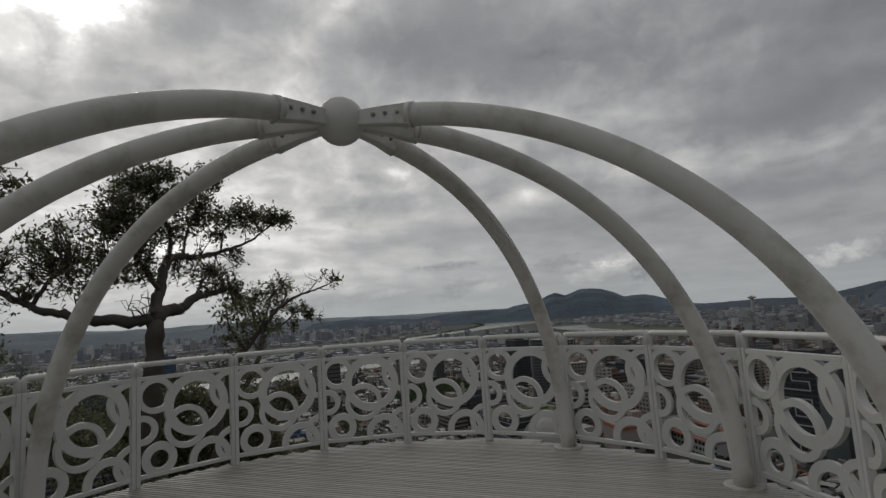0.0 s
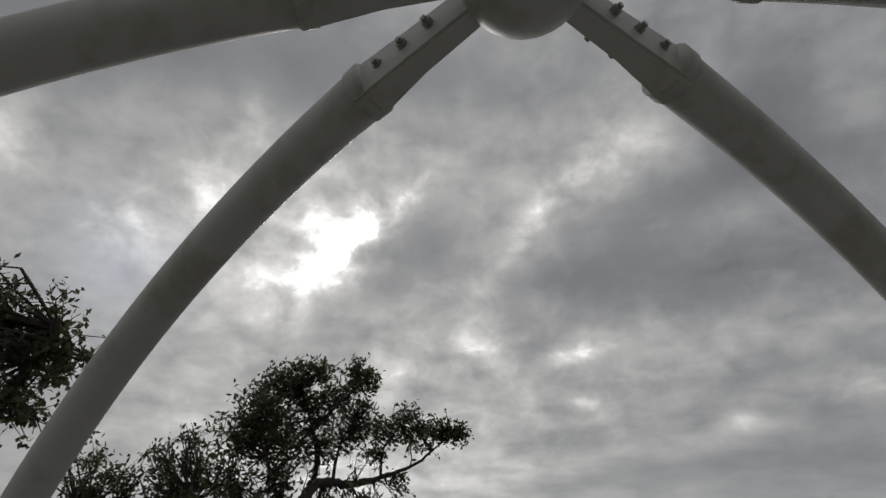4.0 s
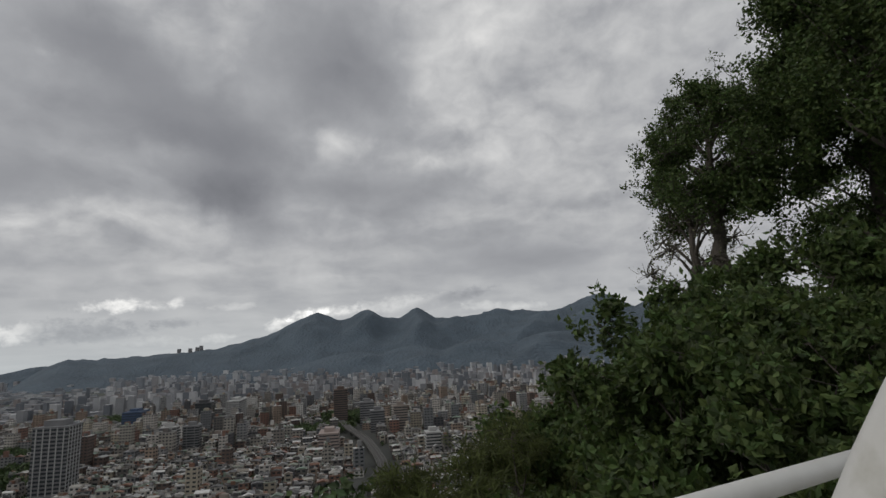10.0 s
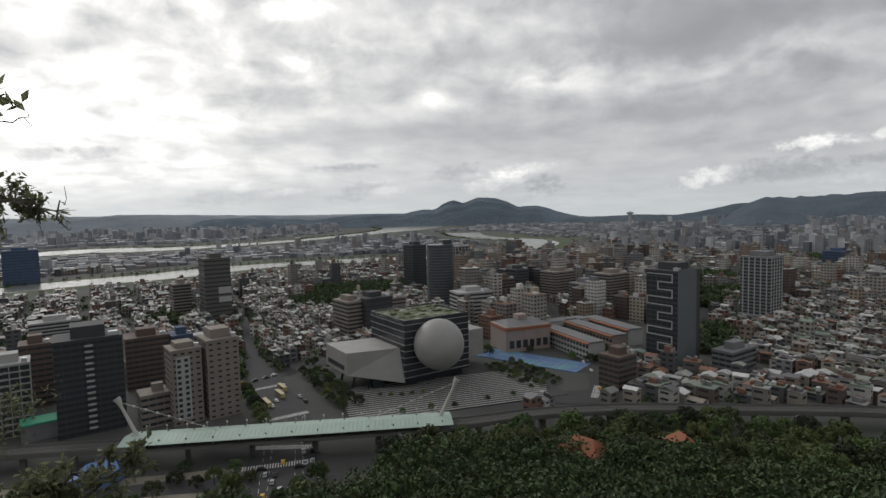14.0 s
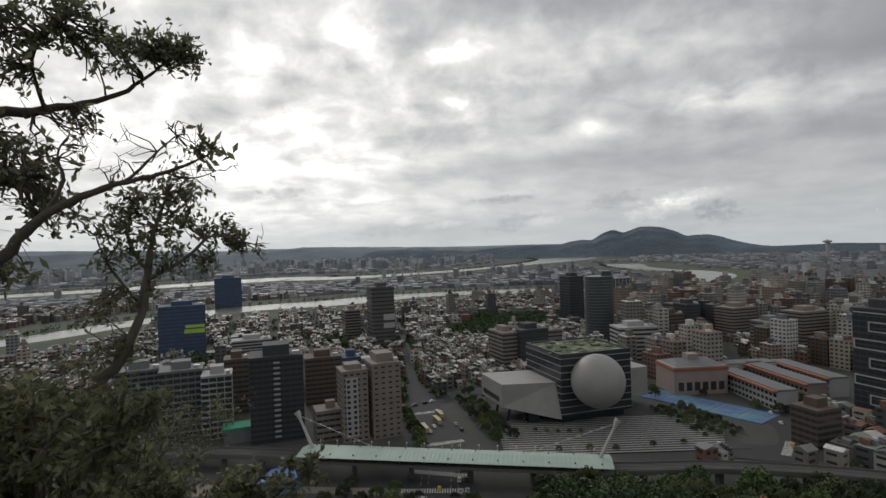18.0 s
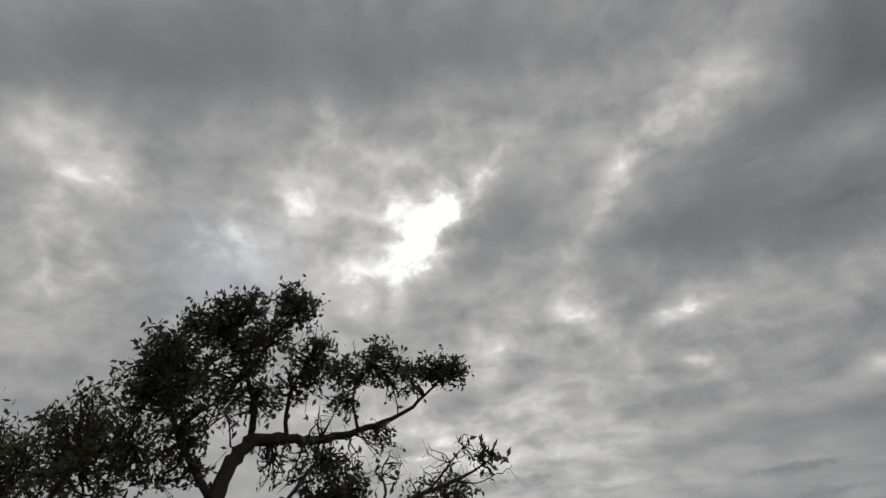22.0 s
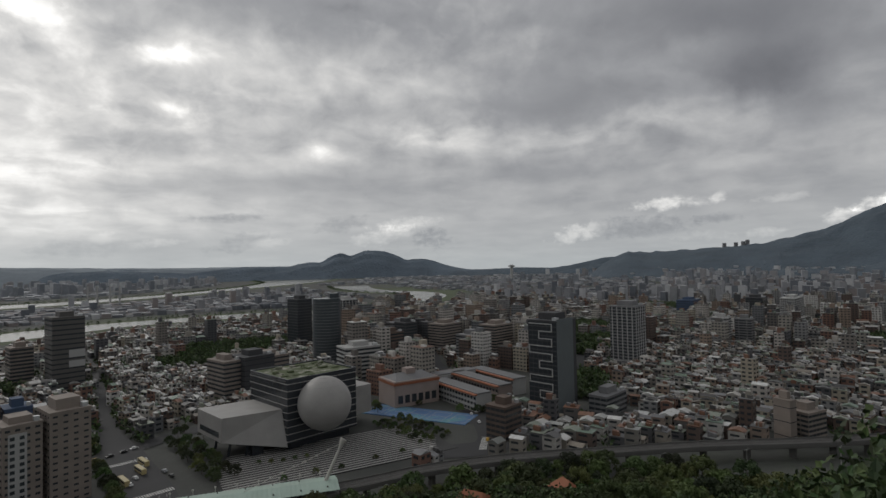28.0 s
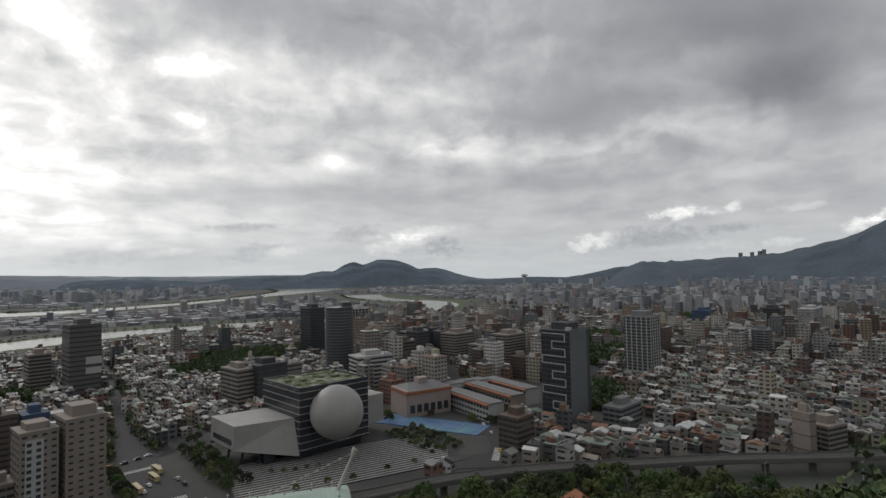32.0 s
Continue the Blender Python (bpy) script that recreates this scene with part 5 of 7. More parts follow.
# ---- city: the carpet of houses ----
class Soup:
    """Collects many boxes into one mesh with walls, roofs and panes as separate islands."""
    def __init__(self):
        self.v, self.f, self.m = [], [], []

    def quad(self, pts, mat):
        n = len(self.v)
        self.v += pts
        self.f.append(tuple(range(n, n + len(pts))))
        self.m.append(mat)

    def house(self, x, y, w, d, h, yaw, floors=0, slope=0.0, extra=False, z0=ZG - 1):
        c, s = math.cos(yaw), math.sin(yaw)

        def P(a, b, z):
            return (x + a * c - b * s, y + a * s + b * c, z)
        n = len(self.v)
        top = ZG + h
        hw, hd = w / 2, d / 2
        self.v += [P(-hw, -hd, z0), P(hw, -hd, z0), P(hw, hd, z0), P(-hw, hd, z0), P(-hw, -hd, top), P(hw, -hd, top), P(hw, hd, top), P(-hw, hd, top)]
        for q in ((0, 1, 5, 4), (1, 2, 6, 5), (2, 3, 7, 6), (3, 0, 4, 7)):
            self.f.append(tuple(n + i for i in q))
            self.m.append(0)
        n = len(self.v)
        tall = floors >= 5
        e = 0.06 if tall else 0.28
        k = 0.0 if tall else slope
        if floors < 5 and abs(slope) > 0.55 and max(w, d) < 14:
            # pitched sheet roof with a ridge and closed gables
            rise = 0.6 + abs(slope) * 0.9
            if slope > 0:
                b = [P(-hw - e, -hd - e, top), P(hw + e, -hd - e, top), P(hw + e, hd + e, top), P(-hw - e, hd + e, top), P(-hw - e, 0, top + rise), P(hw + e, 0, top + rise)]
                fs = ((0, 1, 5, 4), (2, 3, 4, 5), (0, 4, 3), (1, 2, 5), (3, 2, 1, 0))
            else:
                b = [P(-hw - e, -hd - e, top), P(hw + e, -hd - e, top), P(hw + e, hd + e, top), P(-hw - e, hd + e, top), P(0, -hd - e, top + rise), P(0, hd + e, top + rise)]
                fs = ((0, 4, 5, 3), (4, 1, 2, 5), (0, 1, 4), (2, 3, 5), (3, 2, 1, 0))
            self.v += b
            for q in fs:
                self.f.append(tuple(n + i for i in q))
                self.m.append(1)
            self.panes(P, w, d, hw, hd, h, floors)
            return
        self.v += [P(-hw - e, -hd - e, top + 0.15), P(hw + e, -hd - e, top + 0.15), P(hw + e, hd + e, top + 0.15 + k), P(-hw - e, hd + e, top + 0.15 + k),
                   P(-hw - e, -hd - e, top - 0.12), P(hw + e, -hd - e, top - 0.12), P(hw + e, hd + e, top - 0.12), P(-hw - e, hd + e, top - 0.12)]
        for q in ((0, 1, 2, 3), (4, 5, 1, 0), (5, 6, 2, 1), (6, 7, 3, 2), (7, 4, 0, 3)):
            self.f.append(tuple(n + i for i in q))
            self.m.append(1)
        self.panes(P, w, d, hw, hd, h, floors)
        if extra:
            if tall:
                # stair head and lift room in the wall's own colour
                a, b, ew, ed = rng.uniform(-0.3, 0.3) * hw, rng.uniform(-0.3, 0.3) * hd, hw * rng.uniform(0.25, 0.5), hd * rng.uniform(0.25, 0.5)
                eh = rng.uniform(3.0, 7.5)
                n = len(self.v)
                self.v += [P(a + p * ew, b + q * ed, top + zz) for zz in (0.1, eh) for p, q in ((-1, -1), (1, -1), (1, 1), (-1, 1))]
                for q in ((0, 1, 5, 4), (1, 2, 6, 5), (2, 3, 7, 6), (3, 0, 4, 7), (4, 5, 6, 7)):
                    self.f.append(tuple(n + i for i in q))
                    self.m.append(0)
            for _ in range(int(rng.integers(2, 6))):
                a, b = rng.uniform(-hw * 0.6, hw * 0.6), rng.uniform(-hd * 0.6, hd * 0.6)
                ew, ed = min(rng.uniform(0.5, 2.2), hw * 0.4), min(rng.uniform(0.5, 2.6), hd * 0.4)
                eh = rng.uniform(0.9, 3.0)
                n = len(self.v)
                zb = top + 0.1
                self.v += [P(a - ew, b - ed, zb), P(a + ew, b - ed, zb), P(a + ew, b + ed, zb), P(a - ew, b + ed, zb), P(a - ew, b - ed, zb + eh), P(a + ew, b - ed, zb + eh), P(a + ew, b + ed, zb + eh + 0.4), P(a - ew, b + ed, zb + eh + 0.4)]
                for q in ((0, 1, 5, 4), (1, 2, 6, 5), (2, 3, 7, 6), (3, 0, 4, 7), (4, 5, 6, 7)):
                    self.f.append(tuple(n + i for i in q))
                    self.m.append(1)

    def panes(self, P, w, d, hw, hd, h, floors):
        if floors:
            fh = h / floors
            for fl in range(floors):
                za, zb = ZG + fh * fl + fh * 0.35, ZG + fh * fl + fh * 0.78
                if za < ZG + 0.5:
                    continue
                for sx, L, off in ((0, w, hd), (1, d, hw), (2, w, hd), (3, d, hw)):
                    rc, rs = ((1, 0), (0, 1), (-1, 0), (0, -1))[sx]
                    out = P(off * rs, -off * rc, 0)
                    mid = P(0, 0, 0)
                    if (out[0] - mid[0]) * mid[0] + (out[1] - mid[1]) * mid[1] > 0:
                        continue
                    k = max(1, int(L / (3.4 if floors >= 5 else 3.9)))
                    for i in range(k):
                        a0, a1 = -L / 2 + L * (i + 0.2) / k, -L / 2 + L * (i + 0.76) / k
                        o = -off - 0.12
                        self.quad([P(a * rc - o * rs, a * rs + o * rc, z) for a, z in ((a0, za), (a1, za), (a1, zb), (a0, zb))], 2)

    def mesh(self, name, mats):
        me = bpy.data.meshes.new(name)
        me.from_pydata(self.v, [], self.f)
        me.polygons.foreach_set("material_index", self.m)
        for m in mats:
            me.materials.append(m)
        return me

    def make(self, name, mats, label, category):
        return tagged(new(name, self.mesh(name, mats)), label, category, kind="stuff")


def heading_of(x, y):
    return math.degrees(math.atan2(-x, y))


MATS = (M_HWALL, M_HROOF, M_GLASS)
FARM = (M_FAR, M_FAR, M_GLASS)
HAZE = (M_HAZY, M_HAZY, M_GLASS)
soups = {"houses_front": Soup(), "houses_mid": Soup(), "blocks_mid": Soup(), "blocks_far": Soup()}
near_houses = []
STREET_TREES = []
for q, w in R1:
    if q.y > 384:
        STREET_TREES += [(q.x - w / 2 - 3.5, q.y, 3.0), (q.x + w / 2 + 3.5, q.y + 3, 3.4)]
STREET = radians(5)


def street_yaw(x, y):
    a = heading_of(x, y)
    return radians(-38 if a < -35 else (-8 if a < 0 else 8)) + (radians(20) if a < -85 else 0)


VIA_AZ = sorted((heading_of(q.x, q.y), math.hypot(q.x, q.y)) for q in RAIL_LINE)
VIA_AZ = [p for p in VIA_AZ if p[0] > -84]


def via_r(a):
    """How far off the railway, or the tower row behind it, lies in a heading."""
    return float(np.interp(a, [p[0] for p in VIA_AZ], [p[1] for p in VIA_AZ], left=0.0)) if a < -8 else 395.0


def carpet(r0, r1, az0, az1, pitch, soup, lo, hi, floors, extra, tall=0.0, thall=(20, 45), seed=1):
    g = np.random.default_rng(seed)
    n = int(r1 / pitch) + 1
    for i in range(-n, n):
        for j in range(-n, n):
            bx, by = i * pitch + g.uniform(-0.12, 0.12) * pitch, j * pitch * 1.12 + g.uniform(-0.12, 0.12) * pitch
            u = g.uniform(size=6)
            if by < -r1 * 0.5:
                continue
            if i % 4 == 0 and r1 < 1400 and pitch != 17.3:
                if g.uniform() < 0.3:
                    ctx, cty = bx * math.cos(STREET) - by * math.sin(STREET), bx * math.sin(STREET) + by * math.cos(STREET)
                    if r0 < math.hypot(ctx, cty) < r1 and free(ctx, cty, 3) and ground_z(ctx, cty) < ZG + 0.3 and math.hypot(ctx, cty) > via_r(heading_of(ctx, cty)) + 14:
                        STREET_TREES.append((ctx, cty, g.uniform(2.2, 4.2)))
                continue
            c0, s0 = math.cos(STREET), math.sin(STREET)
            x, y = bx * c0 - by * s0, bx * s0 + by * c0
            r = math.hypot(x, y)
            if not (r0 <= r < r1):
                continue
            a = heading_of(x, y)
            if not (az1 <= a <= az0) or r < via_r(a) + 16:
                continue
            if ground_z(x, y) > ZG + 0.3 or not free(x, y, pitch * 0.45):
                continue
            w, d = pitch * (0.62 + 0.34 * u[0]), pitch * (0.7 + 0.36 * u[1])
            if pitch == 17.3:
                w, d = pitch * (0.5 + 0.45 * u[0]), pitch * (0.6 + 0.5 * u[1])
            h = lo + (hi - lo) * u[2] ** 1.4
            fl = floors
            busy = smoothstep(-15, -32, a) * 0.85 + 0.15 if r < 2300 else 1.0
            if pitch == 17.3:
                if u[5] < 0.42:
                    continue
                TAKEN.append((x, y, 9.5))
            elif r > 1150 and -45 < a < -26:
                if u[5] < 0.72:
                    continue
                busy = 0.0
            elif r > 2300 and -32 < a < -18:
                if u[5] < 0.86:
                    continue
                h, busy = 6.0, 0.0
            elif r > 1900 and -63 < a < -32:
                if u[5] < 0.68:
                    continue
                busy *= 0.5
            elif r > 700 and a < -58:
                busy *= 2.2
            if u[3] < tall * busy:
                h = thall[0] + (thall[1] - thall[0]) * u[4] ** 1.5
                w, d = (w * 1.1, d * 1.05) if r1 < 1400 else (w * 0.78, d * 0.7)
                fl = int(h / 3.3) if floors else 0
            elif floors:
                fl = max(2, int(h / 3.2))
            yaw = STREET + (u[5] - 0.5) * 0.22 + 0.25 * math.sin(x * 0.011 + 1.3) * math.cos(y * 0.013)
            if r < 400 and -98 < a < -42 and u[3] >= tall * busy and len(near_houses) < 290:
                near_houses.append((x, y, w, d, h, yaw, fl, (u[4] - 0.4) * 2.2))
            else:
                if pitch < 15 and fl < 5 and u[5] > 0.35:
                    # two narrow terraced houses of unlike height on one plot
                    cy, sy = math.cos(yaw), math.sin(yaw)
                    for q, hh, sl in ((-0.26, h, (u[4] - 0.4) * 2.2), (0.26, h * (0.72 + 0.5 * u[1]), (u[0] - 0.6) * 2.4)):
                        soup.house(x + q * w * cy, y + q * w * sy, w * 0.47, d, hh, yaw, fl, sl, extra)
                else:
                    soup.house(x, y, w, d, h, yaw, fl, (u[4] - 0.4) * 2.2, extra)


carpet(430, 1150, -30, -53, 17.3, soups["houses_mid"], 17, 38, 8, True, 0.3, (34, 52), 8)
TAKEN_ARR = np.array(TAKEN)
carpet(240, 720, 50, -124, 9.2, soups["houses_front"], 4.5, 12.5, 3, True, 0.022, (16, 28), 3)
carpet(720, 1350, 50, -124, 14.0, soups["houses_mid"], 7, 17, 3, True, 0.085, (18, 42), 4)
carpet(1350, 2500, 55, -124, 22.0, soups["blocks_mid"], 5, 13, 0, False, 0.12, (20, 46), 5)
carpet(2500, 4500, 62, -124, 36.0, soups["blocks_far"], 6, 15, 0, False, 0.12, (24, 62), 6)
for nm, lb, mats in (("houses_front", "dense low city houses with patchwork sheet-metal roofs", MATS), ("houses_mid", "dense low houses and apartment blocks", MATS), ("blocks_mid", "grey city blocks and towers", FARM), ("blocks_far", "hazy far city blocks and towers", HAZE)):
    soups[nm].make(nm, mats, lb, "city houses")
LABELS = ("low house with a patched sheet-metal roof", "narrow terraced house with a rooftop sheet-metal room", "concrete town house under a ribbed metal roof")
for i, (x, y, w, d, h, yaw, fl, sl) in enumerate(near_houses):
    s = Soup()
    s.house(0, 0, w, d, h, 0, 0, sl, True, ZG - 1)
    parts = {}
    ob = thing("house", Matrix.Translation((x, y, ZG)) @ Matrix.Rotation(yaw, 4, "Z"), LABELS[i % 3], "house", "houses at the foot of the hill")
    for slot, nm, mt in ((0, "wall", M_NWALL), (1, "roof", M_NROOF), (2, "rooftop_room", M_HROOF)):
        q = Soup()
        for jf, (f, m) in enumerate(zip(s.f, s.m)):
            if (0 if jf < 4 else 1 if jf < 9 else 2) == slot:
                q.quad([(s.v[k][0], s.v[k][1], s.v[k][2] - ZG) for k in f], 0)
        me = q.mesh(nm, ())
        bmm = bmesh.new()
        bmm.from_mesh(me)
        bmesh.ops.remove_doubles(bmm, verts=bmm.verts, dist=0.001)
        bmm.to_mesh(me)
        bmm.free()
        piece(nm, me, mt, ob)
    toward_x, toward_y = (-x * math.cos(yaw) - y * math.sin(yaw)), (x * math.sin(yaw) - y * math.cos(yaw))
    wx, wy = math.copysign(w / 2, toward_x), math.copysign(d / 2, toward_y)
    made = []
    for a in ((-w * 0.36, w * 0.2, wy - 0.07, wy + 0.07), (wx - 0.07, wx + 0.07, -d * 0.2, d * 0.36)):
        wm = boxmesh(*a, 0, 1.25)
        me = bpy.data.meshes.new("window")
        wm.to_mesh(me)
        wm.free()
        made.append(me)
    wme, side_me = made
    for k in range(fl):
        for me in (wme, side_me):
            p = piece("window", me, M_GLASS, ob)
            p.location.z = h / fl * k + 1.1

# tall landmarks far off
chim = thing("chimney_tower", Matrix.Translation((*spot(-48.05, 3300), ZG)), "tall white incinerator chimney with a round top room", "chimney")
bm = bmesh.new()
tube(bm, [(0, 0, 0), (0, 0, 95)], [9, 8], 12)
part("shaft", bm, W_WHITE, chim)
bm = bmesh.new()
tube(bm, [(0, 0, 78), (0, 0, 84), (0, 0, 90), (0, 0, 92)], [8, 20, 20, 8], 16)
part("top_room", bm, W_WHITE, chim)
for az in (-7.75, -9.45):
    bx, by = spot(az, 2160)
    br = thing("bridge_pylon", Matrix.Translation((bx, by, ZG)), "tall white double bridge pylon", "bridge pylon", "bridge pylons")
    for s in (-14, 14):
        bm = bmesh.new()
        tube(bm, [(s, 0, -1), (s, 0, 58)], [3.2, 2.4], 6)
        part("leg", bm, W_WHITE, br)
    part("cross_beam", boxmesh(-14, 14, -1.5, 1.5, 36, 40), W_WHITE, br)
ribbon("bridge_deck", [spot(-3, 1990), spot(-7.7, 2150), spot(-13, 2400)], [16, 16, 16], ZG + 14, M_VIA, "long pale road bridge over the river", "bridge")
for az, hh in ((-68.45, 1.38), (-69.4, 1.4), (-70.0, 1.48), (-70.35, 1.62)):
    ob = thing("ridge_tower", Matrix.Translation((*spot(az, 4700), EYE_Z + 4700 * math.tan(radians(0.3)))), "tall grey tower standing on the far ridge", "building", "towers on the ridge")
    part("wall", boxmesh(-11, 11, -11, 11, 0, 4700 * (math.tan(radians(hh)) - math.tan(radians(0.3))), 0.5), W_GREY, ob)

# ---- trees and shrubs ----
M_PALE_BARK = surface("pale_bark", (0.13, 0.115, 0.095), 0.95, 0, 0.35, 3, 40, 0.6, 0.02)
M_BARK = surface("dark_bark", (0.075, 0.065, 0.055), 0.95, 0, 0.35, 3, 40, 0.6, 0.02)
M_LEAF = surface("dark_leaf", (0.155, 0.165, 0.092), 0.45, 0, 0.35, 1.5, 30, 0.0, by="island", spread=0.45, hue=0.02)
M_LEAF2 = surface("green_leaf", (0.058, 0.09, 0.023), 0.75, 0, 0.3, 1.0, 30, 0.0, by="island", spread=0.45, hue=0.02)
M_CANOPY = surface("canopy_leaf", (0.04, 0.068, 0.018), 0.7, 0, 0.35, 0.15, 3, 0.0, by="island", spread=0.5, hue=0.03)
M_GRASS = surface("reed_leaf", (0.075, 0.092, 0.026), 0.8, 0, 0.3, 0.8, 20, 0.0, by="island", spread=0.4)
M_CROWN = surface("wood_leaf", (0.05, 0.072, 0.018), 0.75, 0, 0.3, 0.15, 3, 0.0, by="object", spread=0.62, hue=0.045)


def let_light_through(m, share):
    """Thin leaves pass part of the light that falls on their far side."""
    n, l = m.node_tree.nodes, m.node_tree.links
    b, out = n["Principled BSDF"], n["Material Output"]
    thin = n.new("ShaderNodeBsdfTranslucent")
    l.new(b.inputs["Base Color"].links[0].from_socket, thin.inputs[0])
    mix = n.new("ShaderNodeMixShader")
    mix.inputs[0].default_value = share
    l.new(b.outputs[0], mix.inputs[1])
    l.new(thin.outputs[0], mix.inputs[2])
    l.new(mix.outputs[0], out.inputs[0])


for m, share in ((M_LEAF, 0.58), (M_LEAF2, 0.3), (M_GRASS, 0.4)):
    let_light_through(m, share)


def leaf_mesh(name, mids, length, width, g, axes=None, droop=0.0):
    """Many small folded leaves, each a rhomb of two triangles, at the given places."""
    n = len(mids)
    d = g.normal(size=(n, 3))
    d[:, 2] -= droop
    d /= np.linalg.norm(d, axis=1, keepdims=True)
    if axes is not None:
        d -= axes * np.sum(d * axes, axis=1, keepdims=True)
        d /= np.linalg.norm(d, axis=1, keepdims=True)
    s = np.cross(d, g.normal(size=(n, 3)) if axes is None else axes)
    s /= np.linalg.norm(s, axis=1, keepdims=True)
    up = np.cross(s, d)
    L = length * g.uniform(0.65, 1.25, (n, 1))
    Wd = width * g.uniform(0.7, 1.2, (n, 1))
    mids = np.asarray(mids)
    v = np.stack([mids, mids + d * L * 0.45 + s * Wd * 0.5 + up * Wd * 0.15, mids + d * L, mids + d * L * 0.45 - s * Wd * 0.5 + up * Wd * 0.15], 1).reshape(-1, 3)
    f = np.arange(4 * n).reshape(-1, 4)
    me = bpy.data.meshes.new(name)
    me.from_pydata(v.tolist(), [], f.tolist())
    return me


def grow(name, label, limbs, puffs, leaf, seed, bark=M_BARK, leaves=M_LEAF, per=260, twigs=14, bare=(), base=None, category="tree", twig_r=0.012):
    """A tree from limbs (points with radii) and leafy puffs (place, radius, density) that its twigs reach for."""
    g = np.random.default_rng(seed)
    root = base or limbs[0][0][:3]
    ob = thing(name, Matrix.Translation(root), label, category)
    o = Vector(root)
    bm = bmesh.new()
    nodes = []
    for limb in limbs:
        pts = [Vector(p[:3]) - o for p in limb]
        rad = [p[3] for p in limb]
        fine_p, fine_r = [], []
        for i in range(len(pts) - 1):
            p0, p1, p2, p3 = pts[max(i - 1, 0)], pts[i], pts[i + 1], pts[min(i + 2, len(pts) - 1)]
            for s in range(5):
                t = s / 5
                q = 0.5 * ((2 * p1) + (p2 - p0) * t + (2 * p0 - 5 * p1 + 4 * p2 - p3) * t * t + (3 * p1 - p0 - 3 * p2 + p3) * t ** 3)
                r = rad[i] + (rad[i + 1] - rad[i]) * t
                q = q + Vector(g.normal(size=3) * r * 0.22)
                fine_p.append(q)
                fine_r.append(r * g.uniform(0.9, 1.12))
        fine_p.append(pts[-1])
        fine_r.append(rad[-1])
        tube(bm, fine_p, fine_r, 8 if max(rad) > 0.05 else 5)
        nodes += [(q, r) for q, r in zip(fine_p, fine_r)]
    leaf_at = []
    cand = [q for q, r in nodes if r < max(n[1] for n in nodes) * 0.75] or [q for q, r in nodes]
    for puff in list(puffs) + [(*b, 0.0) for b in bare]:
        c, R, dens = Vector(puff[0]) - o, puff[1], puff[2]
        start = min(cand, key=lambda q: (q - c).length)
        for k in range(max(5, int(twigs * min(1.0, R / 0.36))) if dens else max(4, twigs // 3)):
            off = Vector(g.normal(size=3))
            off = off.normalized() * R * g.uniform(0.25, 1.0) ** 0.5
            off.z *= 0.8
            tip = c + off
            s0 = start if k % 3 else min(cand, key=lambda q: (q - tip).length)
            m1 = s0.lerp(tip, 0.4) + Vector(g.normal(size=3)) * 0.12 * (tip - s0).length
            m2 = s0.lerp(tip, 0.75) + Vector(g.normal(size=3)) * 0.10 * (tip - s0).length
            tube(bm, [s0, m1, m2, tip], [twig_r * 1.3, twig_r, twig_r * 0.7, twig_r * 0.35], 4, False)
            path = [m1.lerp(m2, 0.4), m2, m2.lerp(tip, 0.5), tip]
            for q in path[1:]:
                side = q + Vector(g.normal(size=3)) * R * 0.3
                tube(bm, [q, side], [twig_r * 0.5, twig_r * 0.25], 3, False)
                path = path + [side]
            nl = int(per * dens / twigs)
            for _ in range(nl):
                q = path[int(g.integers(1, len(path)))]
                leaf_at.append(tuple(q + Vector(g.normal(size=3)) * (min(R * 0.10, 0.045 + R * 0.01) if R < 0.55 else R * 0.12)))
    part("trunk", bm, bark, ob, "", True)
    if leaf_at:
        piece("crown", leaf_mesh("crown", leaf_at, leaf[0], leaf[1], g), leaves, ob)
    return ob


# the old tree just beyond the balustrade
def ball_of(c, R, dens=1.0):
    return (c, R, dens)


